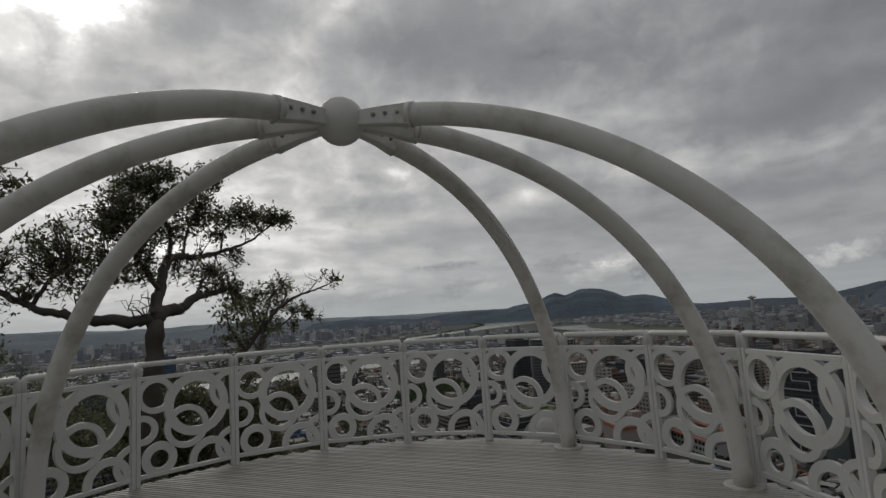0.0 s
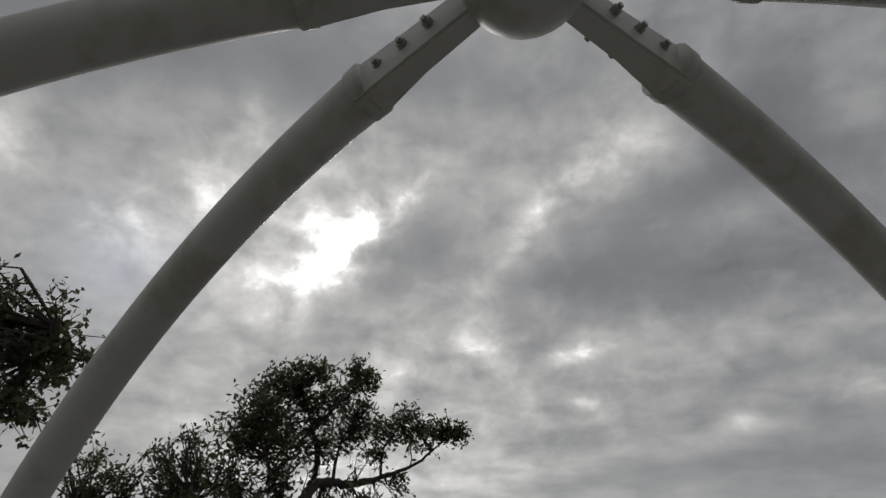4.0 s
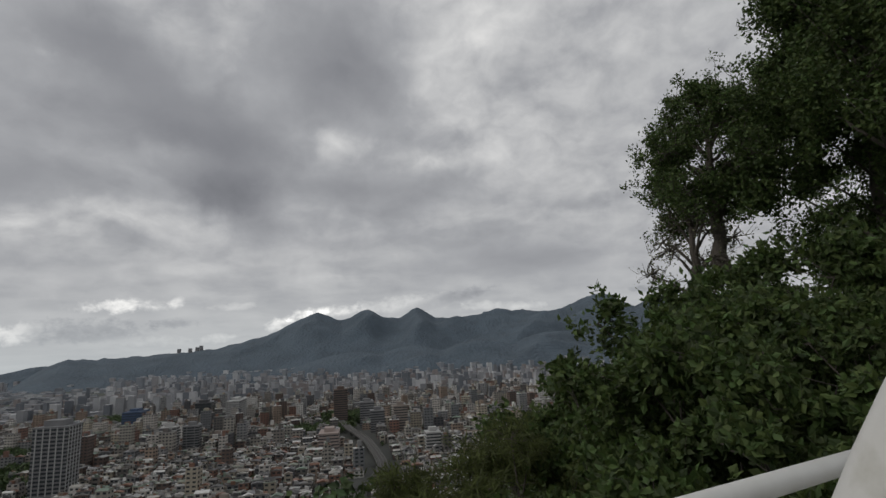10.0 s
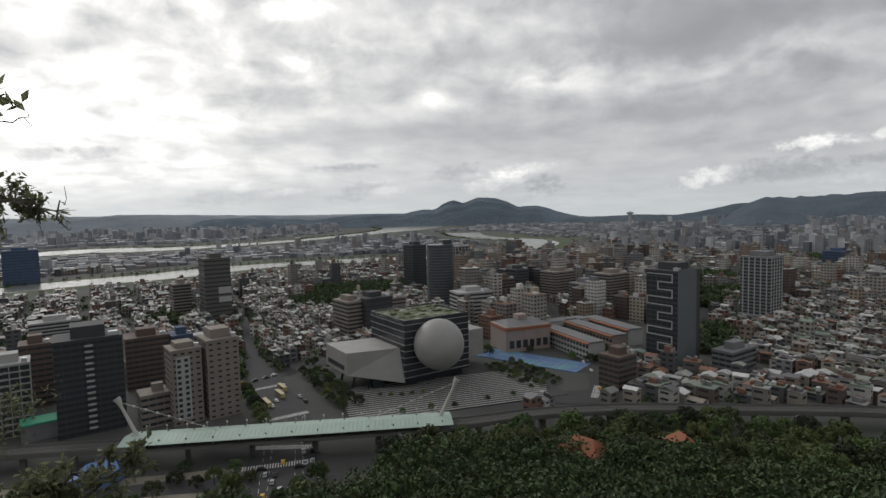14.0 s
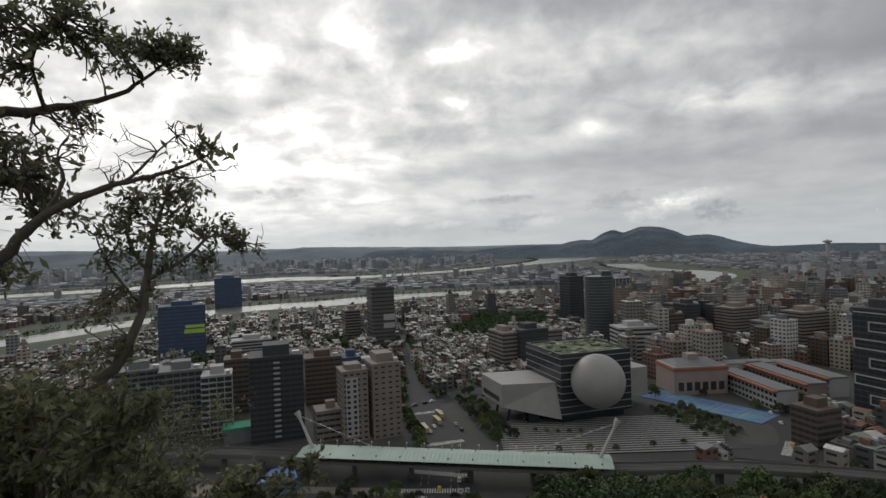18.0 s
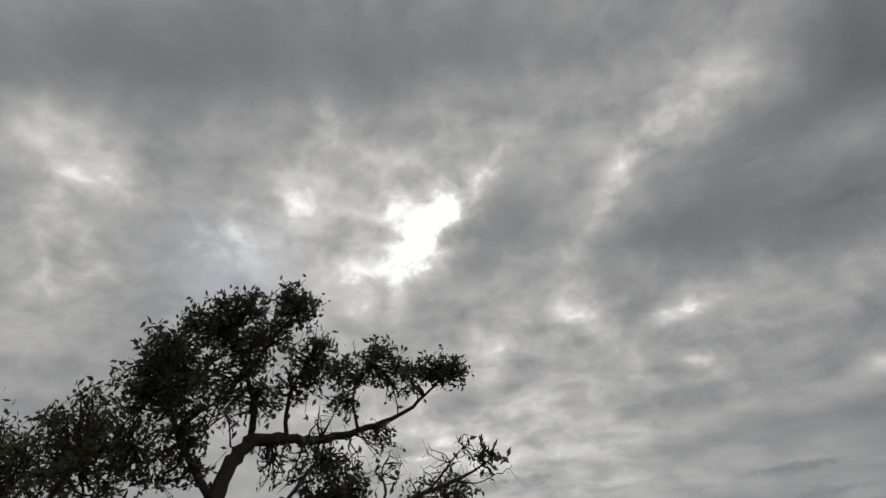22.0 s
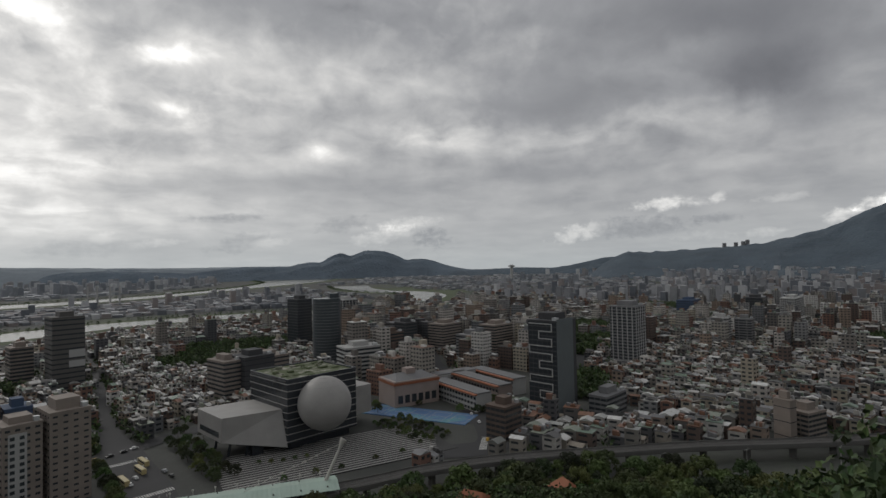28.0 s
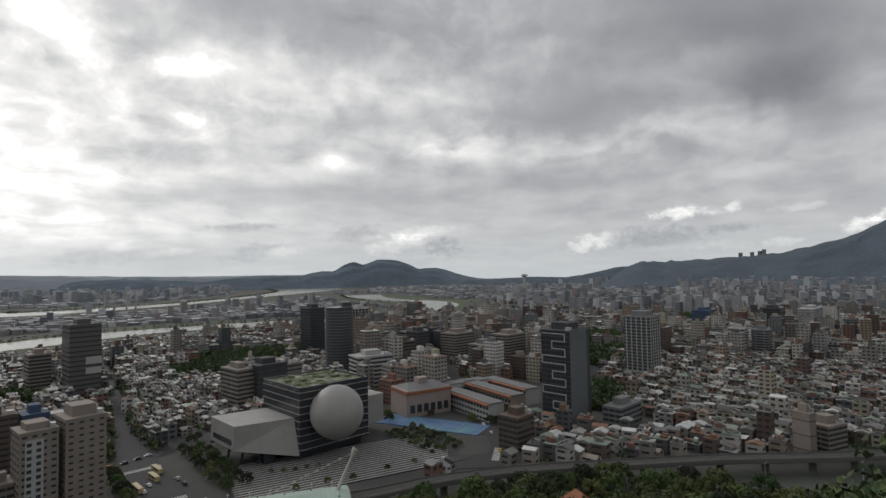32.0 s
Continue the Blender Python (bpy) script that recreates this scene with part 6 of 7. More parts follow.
grow("old_tree", "gnarled dark tree with a thick bent limb beyond the balustrade",
     [[(-2.45, 7.05, -5.0, 0.18), (-2.42, 7.08, -1.5, 0.165), (-2.38, 7.1, 0.4, 0.155), (-2.35, 7.12, 1.3, 0.15), (-2.33, 7.16, 1.75, 0.14)],
      [(-2.33, 7.16, 1.74, 0.12), (-2.15, 7.5, 1.88, 0.11), (-2.02, 7.78, 1.92, 0.1), (-1.8, 8.05, 2.12, 0.08), (-1.5, 8.3, 2.2, 0.055), (-1.2, 8.4, 2.3, 0.02)],
      [(-2.33, 7.16, 1.76, 0.115), (-2.34, 7.5, 2.22, 0.1), (-2.28, 7.8, 2.7, 0.09), (-2.22, 8.05, 2.92, 0.08), (-2.05, 8.6, 3.0, 0.066), (-1.8, 9.0, 3.04, 0.058), (-1.4, 9.4, 3.2, 0.045), (-0.9, 9.7, 3.42, 0.03), (-0.45, 9.8, 3.75, 0.018), (-0.2, 9.7, 3.95, 0.008)],
      [(-2.24, 8.0, 2.92, 0.045), (-2.2, 7.9, 3.3, 0.038), (-2.3, 7.8, 3.7, 0.028), (-2.5, 7.7, 4.3, 0.012)],
      [(-2.3, 7.8, 3.65, 0.026), (-1.9, 7.6, 3.95, 0.018), (-1.5, 7.45, 4.25, 0.008)],
      [(-2.05, 8.5, 3.0, 0.034), (-1.95, 8.3, 3.5, 0.024), (-1.75, 8.45, 4.0, 0.01)],
      [(-1.4, 9.35, 3.2, 0.024), (-1.3, 8.9, 3.6, 0.017), (-0.95, 8.8, 4.0, 0.008)],
      [(-2.32, 7.45, 2.25, 0.045), (-2.6, 7.2, 2.8, 0.034), (-2.75, 7.0, 3.4, 0.022), (-2.8, 7.0, 3.8, 0.01)],
      [(-2.33, 7.16, 1.7, 0.11), (-2.75, 7.05, 1.72, 0.098), (-3.2, 7.0, 1.76, 0.088), (-3.6, 7.05, 1.88, 0.078), (-4.1, 7.15, 2.0, 0.062), (-4.7, 7.2, 2.35, 0.045), (-5.3, 7.3, 2.6, 0.027)],
      [(-4.2, 7.15, 2.05, 0.045), (-3.9, 7.1, 2.5, 0.034), (-3.6, 7.1, 2.75, 0.022), (-3.1, 7.1, 2.8, 0.01)],
      [(-1.8, 8.05, 2.12, 0.03), (-1.65, 8.3, 2.5, 0.02), (-1.55, 8.5, 2.75, 0.01)]],
     [ball_of((-2.49, 7.65, 4.4), 0.36), ball_of((-2.2, 7.6, 4.5), 0.26), ball_of((-2.78, 7.63, 4.05), 0.34), ball_of((-1.51, 7.45, 4.28), 0.28), ball_of((-1.58, 7.5, 4.5), 0.18), ball_of((-1.73, 8.4, 4.08), 0.34), ball_of((-2.15, 7.73, 3.75), 0.32, 0.6),
      ball_of((-0.92, 8.8, 4.0), 0.34), ball_of((-1.27, 8.6, 3.8), 0.32, 0.9), ball_of((-0.24, 9.85, 4.1), 0.34), ball_of((0.02, 9.6, 3.92), 0.24), ball_of((-0.55, 9.5, 4.05), 0.28, 0.9), ball_of((-1.93, 8.28, 3.6), 0.3, 0.6), ball_of((-2.46, 6.95, 3.35), 0.3, 0.6), ball_of((-2.77, 6.95, 3.71), 0.34), ball_of((-2.63, 7.1, 2.8), 0.32, 0.7), ball_of((-2.45, 7.5, 3.15), 0.26, 0.45),
      ball_of((-1.7, 8.75, 2.72), 0.34, 0.45), ball_of((-1.3, 8.6, 2.52), 0.34, 0.6), ball_of((-1.5, 8.35, 2.36), 0.28, 0.6), ball_of((-1.1, 8.45, 2.2), 0.28, 0.6), ball_of((-0.95, 8.4, 1.9), 0.26, 0.5), ball_of((-1.05, 9.5, 3.1), 0.22, 0.35), ball_of((-2.3, 7.75, 4.05), 0.34, 0.8), ball_of((-1.95, 7.8, 4.15), 0.3, 0.7), ball_of((-2.2, 7.9, 3.35), 0.34, 0.5), ball_of((-2.6, 7.5, 3.55), 0.36, 0.7), ball_of((-1.6, 8.4, 3.75), 0.3, 0.6), ball_of((-1.5, 8.9, 3.45), 0.26, 0.4), ball_of((-2.5, 7.3, 2.55), 0.26, 0.4), ball_of((-2.05, 8.4, 2.6), 0.3, 0.3), ball_of((-0.75, 9.2, 3.75), 0.26, 0.6), ball_of((-2.95, 7.5, 4.3), 0.28, 0.8),
      ball_of((-2.95, 7.2, 3.25), 0.36, 0.8), ball_of((-3.05, 7.25, 3.5), 0.3, 0.7), ball_of((-3.2, 7.1, 2.85), 0.34, 0.7), ball_of((-3.7, 7.1, 2.9), 0.4, 0.8), ball_of((-4.3, 7.2, 2.9), 0.42, 0.8), ball_of((-4.9, 7.3, 2.9), 0.48), ball_of((-5.4, 7.4, 3.0), 0.48),
      ball_of((-4.3, 7.2, 2.4), 0.38, 0.6), ball_of((-5.1, 7.2, 2.3), 0.42, 0.8), ball_of((-2.95, 7.0, 2.55), 0.34, 0.6), ball_of((-3.3, 7.2, 3.5), 0.38, 0.8), ball_of((-3.5, 7.0, 2.4), 0.38, 0.7), ball_of((-3.1, 7.3, 3.9), 0.32, 0.6), ball_of((-4.0, 7.2, 3.3), 0.4, 0.7)],
     (0.1, 0.046), 11, per=380, twigs=24, bare=[((-2.5, 6.9, 2.1), 0.25), ((-1.6, 8.7, 2.6), 0.4), ((-1.2, 9.2, 2.85), 0.35), ((-1.7, 8.9, 3.3), 0.3)])
grow("small_tree", "slender grey-barked tree with a loose open crown",
     [[(-2.4, 9.8, -5.0, 0.085), (-1.3, 9.8, -0.5, 0.07), (-0.88, 9.8, 0.27, 0.06), (-0.6, 9.8, 0.94, 0.05), (-0.54, 9.8, 1.4, 0.042), (-0.45, 9.75, 1.8, 0.028), (-0.3, 9.8, 2.3, 0.012)],
      [(-0.54, 9.8, 1.35, 0.03), (-0.75, 9.85, 1.7, 0.022), (-0.7, 9.8, 2.2, 0.01)],
      [(-0.55, 9.8, 1.25, 0.028), (-0.1, 9.75, 1.5, 0.022), (0.2, 9.7, 1.75, 0.016), (0.5, 9.7, 1.7, 0.01), (0.85, 9.7, 1.6, 0.005)],
      [(-0.6, 9.8, 0.9, 0.022), (-0.95, 9.8, 1.4, 0.016), (-1.1, 9.8, 1.8, 0.008)]],
     [ball_of((-0.65, 9.8, 2.25), 0.3, 0.8), ball_of((-0.21, 9.8, 2.35), 0.34, 0.9), ball_of((-0.91, 9.8, 1.95), 0.34, 0.8), ball_of((-0.48, 9.8, 1.88), 0.36, 0.8), ball_of((-0.02, 9.8, 1.98), 0.32, 0.8), ball_of((0.37, 9.8, 1.82), 0.26, 0.8), ball_of((0.56, 9.8, 1.66), 0.2, 0.7), ball_of((-0.29, 9.8, 1.5), 0.3, 0.6), ball_of((-0.85, 9.8, 1.5), 0.28, 0.6), ball_of((-0.62, 9.8, 1.1), 0.22, 0.5), ball_of((0.1, 9.75, 1.45), 0.22, 0.5), ball_of((-1.2, 9.8, 0.9), 0.3, 0.5), ball_of((-1.0, 9.8, 0.3), 0.35, 0.5)],
     (0.085, 0.045), 12, per=330, twigs=18, bark=M_PALE_BARK, bare=[((0.75, 9.7, 1.6), 0.28), ((-0.2, 9.8, 2.4), 0.35)], twig_r=0.009)
def thin_branch(p):
    """The branch stands well clear of the balustrade, thicker and farther out than it was first laid down."""
    at = (1.52 + (p[0] - 1.52) * 1.42, 2.45 + (p[1] - 2.45) * 1.42, 1.54 + (p[2] - 1.54) * 1.42)
    return at + (p[3] * 1.35,) if len(p) > 3 else at


grow("branching_tree", "long thin side branch with sparse leaves and bare twigs",
     [[thin_branch(p) for p in limb] for limb in [[(-0.75, 5.2, -2.5, 0.05), (-0.4, 5.3, 0.6, 0.042), (-0.12, 5.35, 1.25, 0.034), (0.14, 5.4, 1.58, 0.028), (0.3, 5.4, 1.75, 0.024), (0.45, 5.45, 1.84, 0.019), (0.62, 5.45, 1.9, 0.014), (0.78, 5.5, 1.95, 0.011), (0.93, 5.5, 2.01, 0.007), (1.04, 5.55, 2.09, 0.004)],
      [(0.3, 5.4, 1.74, 0.014), (0.36, 5.42, 1.9, 0.01), (0.33, 5.45, 2.03, 0.006), (0.38, 5.45, 2.12, 0.003)],
      [(0.62, 5.45, 1.9, 0.009), (0.74, 5.45, 2.02, 0.006), (0.84, 5.5, 2.14, 0.003)],
      [(-0.12, 5.35, 1.2, 0.02), (-0.3, 5.3, 1.5, 0.014), (-0.35, 5.3, 1.75, 0.007)],
      [(0.78, 5.5, 1.95, 0.007), (0.9, 5.55, 1.93, 0.004), (1.02, 5.6, 1.98, 0.002)]]],
     [(thin_branch(c), 1.35 * R, d) for c, R, d in [ball_of((0.88, 5.5, 2.1), 0.12, 0.3), ball_of((1.0, 5.55, 2.08), 0.1, 0.4), ball_of((0.0, 5.35, 1.62), 0.2, 0.6), ball_of((-0.3, 5.3, 1.7), 0.26, 0.8), ball_of((-0.2, 5.3, 1.4), 0.22, 0.7), ball_of((0.16, 5.4, 1.46), 0.14, 0.5), ball_of((-0.45, 5.3, 1.0), 0.3, 0.8), ball_of((0.36, 5.44, 2.02), 0.12, 0.2)]],
     (0.095, 0.042), 16, per=260, twigs=16, bare=[(thin_branch(c), 1.4 * R) for c, R in [((0.7, 5.47, 2.08), 0.16), ((0.9, 5.5, 2.12), 0.16), ((0.5, 5.45, 2.0), 0.14), ((0.35, 5.45, 2.08), 0.14), ((1.0, 5.55, 2.0), 0.14)]], twig_r=0.005)
grow("leaning_tree", "dark leaning tree close to the balustrade",
     [[(-4.3, 3.2, -3.0, 0.109), (-4.1, 3.15, 0.3, 0.095), (-3.75, 3.05, 1.6, 0.082), (-3.6, 3.2, 2.4, 0.061), (-3.5, 3.3, 2.9, 0.041), (-3.3, 3.3, 3.4, 0.02)],
      [(-3.75, 3.1, 1.7, 0.048), (-4.2, 3.2, 2.2, 0.034), (-4.6, 3.3, 2.7, 0.02)]],
     [ball_of((-3.3, 3.35, 3.2), 0.32), ball_of((-3.6, 3.2, 3.45), 0.4), ball_of((-4.0, 3.1, 3.2), 0.45), ball_of((-3.5, 3.3, 2.75), 0.35, 0.8), ball_of((-4.4, 3.2, 2.8), 0.5), ball_of((-4.7, 3.4, 2.3), 0.5), ball_of((-4.2, 3.0, 3.7), 0.5)],
     (0.075, 0.04), 13, per=700, twigs=24)


def shrub(name, label, x, y, h, w, seed, leaf=(0.13, 0.07), leaves=M_LEAF2, n=900, z0=None):
    """A shrub of stems and broad leaves, its outline broken into tufts."""
    g = np.random.default_rng(seed)
    z = ground_z(x, y) - 0.1 if z0 is None else z0
    tufts = [((x + g.normal() * w * 0.42, y + g.normal() * w * 0.42, z + h * g.uniform(0.35, 1.0)), w * g.uniform(0.22, 0.4), 1.0) for _ in range(10)]
    limbs = [[(x, y, z, 0.05), (x + (c[0] - x) * 0.4, y + (c[1] - y) * 0.4, z + (c[2] - z) * 0.6, 0.03), (*c, 0.012)] for c, R, d in tufts[:6]]
    return grow(name, label, limbs, tufts, leaf, seed, leaves=leaves, per=n / 10, twigs=8, category="shrub", twig_r=0.01)


# undergrowth on the far side of the left balustrade
k = 0
for az, D, top in ((58, 7, 6), (52, 9, 5), (46, 7.5, 1), (41, 10, 4), (36, 8.5, -1), (33, 12, 3), (29, 9, -6), (25, 12, -5.5), (20, 10, -9), (15, 13, -13), (64, 8, 8), (70, 9, 9), (48, 13, 7), (56, 13, 10), (64, 13, 12), (38, 15, 4), (10, 12, -16), (44, 6, -8), (54, 6, -5), (33, 6.5, -12)):
    x, y = spot(az, D)
    zt = EYE_Z + D * math.tan(radians(top))
    shrub("shrub", "dense dark green shrub below the balustrade", x, y, D * 0.24 + 0.8, D * 0.15 + 0.45, 40 + k, (0.085, 0.045), M_LEAF, 4200, z0=zt - D * 0.24 - 0.8)
    k += 1
for az, D, el, w in ((31, 6.5, -11, 1.3), (25, 6.0, -12, 1.2), (19, 6.5, -13.5, 1.1), (36, 7.5, -9, 1.4), (14, 7.0, -17, 1.0), (28, 8.5, -8, 1.3)):
    dx, dy = spot(az, D)
    shrub("shrub", "dense dark green shrub below the balustrade", 1.56 + dx, 2.62 + dy, 2.2, w, 300 + k, (0.1, 0.045), M_LEAF, 4200, z0=1.53 + D * math.tan(radians(el)) - 2.2)
    k += 1
# thicket on the slope to the right of the deck, falling away towards the city
STAND = (1.58, 2.4)


def skyline(az):
    """How high the thicket reaches, in degrees seen from the rail."""
    return float(np.interp(-az, [80, 88.5, 95, 101, 104.5, 110.5, 115, 119, 123, 127, 135, 150], [-16.5, -11.4, -8.0, -6.4, -4.6, -1.7, 1.3, 4.0, 6.4, 7.0, 6.4, 8.0]))


def on_slope(name, label, az, D, el, w, h, leaf, leaves, n):
    global k
    dx, dy = spot(az, D)
    shrub(name, label, STAND[0] + dx, STAND[1] + dy, h, w, 80 + k, leaf, leaves, n, z0=1.53 + D * math.tan(radians(el)) - h)
    k += 1


for q in range(17):
    az = -104 - 3.0 * q
    on_slope("shrub", "leafy green thicket on the hillside", az, 21 + 3 * math.sin(q * 2.1), skyline(az) + 0.9 * math.sin(q * 1.7) - 0.6, 2.7, 5.5, (0.24, 0.14), M_LEAF2, 6500)
for q in range(13):
    az = -106 - 3.8 * q
    on_slope("shrub", "leafy green thicket on the hillside", az, 14 + 1.5 * math.sin(q * 1.3), skyline(az) - 5.0 + 1.2 * math.sin(q * 2.9), 2.1, 4.5, (0.2, 0.125), M_LEAF2, 6500)
for q in range(10):
    az = -105 - 5.4 * q
    on_slope("shrub", "broad-leaved climber-hung shrub below the rail", az, 9.5 + math.sin(q * 2.3), skyline(az) - 11.5 + 1.5 * math.sin(q * 1.9), 1.6, 3.6, (0.17, 0.12), M_LEAF2, 6500)
for q in range(6):
    az = -110 - 7.5 * q
    on_slope("shrub", "broad-leaved climber-hung shrub below the rail", az, 7.0, skyline(az) - 20, 1.4, 3.0, (0.15, 0.11), M_LEAF2, 5000)
for q in range(9):
    az = -90.5 - 1.7 * q
    on_slope("reeds", "pale yellow-green feathery bamboo grass on the slope", az, 12.5 + 1.8 * math.sin(q * 2.4), skyline(az) - 1.2 - 2.6 * (q % 3), 1.5, 4.2, (0.3, 0.03), M_GRASS, 5200)


def big_tree(name, label, az, D, base_z, top_z, crown_w, seed, leaves=M_LEAF2, n=9000, dens=1.0, leaf=(0.28, 0.16)):
    g = np.random.default_rng(seed)
    x, y = spot(az, D)
    h = top_z - base_z
    limbs = [[(x, y, base_z - 2, 0.55), (x + 0.3, y, base_z + h * 0.25, 0.45), (x - 0.2, y + 0.2, base_z + h * 0.5, 0.32), (x, y, base_z + h * 0.85, 0.1)]]
    puffs = []
    for i in range(16):
        a, t = 2.4 * i + g.uniform(-0.3, 0.3), 0.28 + 0.72 * (i / 15) ** 0.9
        R = crown_w * (0.45 + 0.6 * math.sin(math.pi * min(t, 0.97)) ** 0.7) * 0.72
        c = (x + math.cos(a) * R * g.uniform(0.5, 1.0), y + math.sin(a) * R * g.uniform(0.5, 1.0), base_z + h * t)
        s = (x, y, base_z + h * max(t - 0.22, 0.15))
        limbs.append([(*s, 0.16), ((s[0] + c[0]) / 2, (s[1] + c[1]) / 2, (s[2] + c[2]) / 2 + 0.3, 0.1), (*c, 0.03)])
        puffs.append((c, crown_w * g.uniform(0.26, 0.4), dens))
    return grow(name, label, limbs, puffs, leaf, seed, leaves=leaves, per=n / 16, twigs=14, twig_r=0.05)


big_tree("large_tree", "tall broad dark green tree on the ridge", -133.2, 46, -2, 30, 12.6, 301, n=100000, leaf=(0.34, 0.22))
big_tree("large_tree", "tall dark green tree behind the ridge trees", -132.0, 54, 5, 27, 9.0, 306, n=60000, leaf=(0.36, 0.22))
big_tree("large_tree", "broad dark green tree with spreading boughs", -119.0, 45, 8.0, 20.0, 6.6, 302, n=36000)
big_tree("thin_tree", "thin half-bare tree with fine branches", -116.6, 46, 1.5, 13.0, 5.0, 303, n=1500, leaves=M_LEAF, leaf=(0.26, 0.14))
big_tree("large_tree", "tall dark green tree among thicket", -146, 36, -2, 24, 8.0, 304, n=40000)


# ---- wood on the hill ----
def canopy_mesh(seed, n, size):
    g = np.random.default_rng(seed)
    pts, out = [], []
    lumps = 17
    for k in range(lumps):
        a, lift = 2.4 * k + g.uniform(-0.3, 0.3), (k + 0.5) / lumps
        ring = math.sqrt(1 - lift ** 1.6) * g.uniform(0.6, 0.85)
        c = np.array((math.cos(a) * ring, math.sin(a) * ring, -0.25 + 0.95 * lift * g.uniform(0.85, 1.1)))
        R = g.uniform(0.2, 0.33)
        d = g.normal(size=(n // lumps, 3))
        d /= np.linalg.norm(d, axis=1, keepdims=True)
        d[:, 2] = np.abs(d[:, 2]) * 1.15 - 0.3
        pts.append(c + d * R * g.uniform(0.86, 1.04, (len(d), 1)))
        o = d + g.normal(size=d.shape) * 0.12
        out.append(o / np.linalg.norm(o, axis=1, keepdims=True))
    return leaf_mesh("crown", np.concatenate(pts), size, size * 0.7, g, np.concatenate(out))


CANOPY = [canopy_mesh(900 + i, 1320, 0.15) for i in range(5)]
bm = bmesh.new()
tube(bm, [(0, 0, -0.9), (0.02, 0, -0.3), (0, 0.02, 0.2)], [0.06, 0.045, 0.02], 6)
TRUNK = bpy.data.meshes.new("trunk")
bm.to_mesh(TRUNK)
bm.free()
for me in CANOPY:
    me.materials.append(M_CROWN)
TRUNK.materials.append(M_BARK)
proto = []
for i, me in enumerate(CANOPY):
    ob = thing("tree", Matrix.Translation((0, 0, -300)), "round-crowned dark green broadleaf tree in the wood", "tree", "trees of the wood")
    piece("trunk", TRUNK, None, ob)
    piece("crown", me, None, ob)
    proto.append(ob)
used = set()


def plant(x, y, R, i, z=None):
    z = ground_z(x, y) if z is None else z
    m = Matrix.Translation((x, y, z + R * (0.85 + 0.25 * math.sin(i * 1.7)))) @ Matrix.Rotation(i * 2.1, 4, "Z")
    p = proto[i % 5]
    if i % 5 not in used:
        used.add(i % 5)
        p.scale = (R, R, R)
        p.matrix_world = m @ Matrix.Diagonal((R, R, R, 1))
        return p
    p.scale = (R, R, R)
    return copy_thing(p, m)


g1 = np.random.default_rng(21)
spots = []
for r in np.arange(64, 300, 7.0):
    for a in np.arange(58, -100, -math.degrees(7.6 / r)):
        x, y = spot(a + g1.uniform(-0.4, 0.4) * math.degrees(6 / r), r + g1.uniform(-2.5, 2.5))
        rr, aa = math.hypot(x, y), heading_of(x, y)
        edge = via_r(aa) - 6 if aa < -29 else (194 if aa > -17.5 else 240 if aa < -22 else 205)
        if rr > edge - 4 or (aa > -20 and rr > 218 + 10 * math.sin(aa)):
            continue
        if any((x - q.x) ** 2 + (y - q.y) ** 2 < (w / 2 + 3) ** 2 for q, w in R2[::2]) and aa > -60:
            continue
        spots.append((x, y, rr, aa, 3.4 + 5.2 * g1.uniform() ** 1.6))
spots.sort(key=lambda s: -s[2] + (0 if -90 < s[3] < 12 else 300))
small_pts, small_axes = [], []
for i, (x, y, rr, aa, R) in enumerate(spots):
    if i < 290:
        plant(x, y, R, i)
    else:
        z = ground_z(x, y) + R * 0.85
        for q in range(9):
            a, lift = 2.4 * q + R, (q + 0.5) / 9
            ring = R * math.sqrt(1 - lift ** 1.6) * 0.75
            d = g1.normal(size=(20, 3))
            d /= np.linalg.norm(d, axis=1, keepdims=True)
            d[:, 2] = np.abs(d[:, 2]) * 1.1 - 0.3
            small_pts.append(np.array((x + ring * math.cos(a), y + ring * math.sin(a), z + R * (0.9 * lift - 0.2))) + d * R * 0.34)
            small_axes.append(d)
if small_pts:
    wood = new("wood", leaf_mesh("wood", np.concatenate(small_pts), 1.4, 1.05, g1, np.concatenate(small_axes)))
    wood.data.materials.append(M_CANOPY)
    tagged(wood, "dense dark green wood covering the hillside", "woodland", kind="stuff")
# park and street trees of the city
park_pts = []
for x, y, R in PARKS:
    for _ in range(int(R * R / 16)):
        a, q = g1.uniform(0, 6.28), R * math.sqrt(g1.uniform())
        px, py, s = x + q * math.cos(a), y + q * math.sin(a), g1.uniform(3.0, 5.5)
        d = g1.normal(size=(50, 3))
        d /= np.linalg.norm(d, axis=1, keepdims=True)
        park_pts.append(np.array((px, py, ZG + s * 1.1)) + d * s * (1, 1, 0.8))
for x, y, s in STREET_TREES:
    d = g1.normal(size=(20, 3))
    d /= np.linalg.norm(d, axis=1, keepdims=True)
    park_pts.append(np.array((x, y, ZG + s)) + d * s * (1, 1, 0.8))
for ln, off in ((W1, 1), (R5, 1), (R5, -1), (W2, 1)):
    for (q, w), (q2, _) in zip(ln, ln[1:]):
        dd = (q2 - q).normalized()
        for t in range(0, max(1, int((q2 - q).length / 9))):
            c = q + dd * 9 * t + Vector((-dd.y, dd.x, 0)) * off * (w / 2 + 14 + g1.uniform(-9, 12))
            s = g1.uniform(2.5, 4.5)
            d = g1.normal(size=(20, 3))
            d /= np.linalg.norm(d, axis=1, keepdims=True)
            park_pts.append(np.array((c.x, c.y, ZG + s)) + d * s * (1, 1, 0.8))
pk = new("park_trees", leaf_mesh("park_trees", np.concatenate(park_pts), 3.0, 2.4, g1))
pk.data.materials.append(M_CANOPY)
tagged(pk, "dark green trees of city parks and river banks", "park trees", kind="stuff")
i = 400
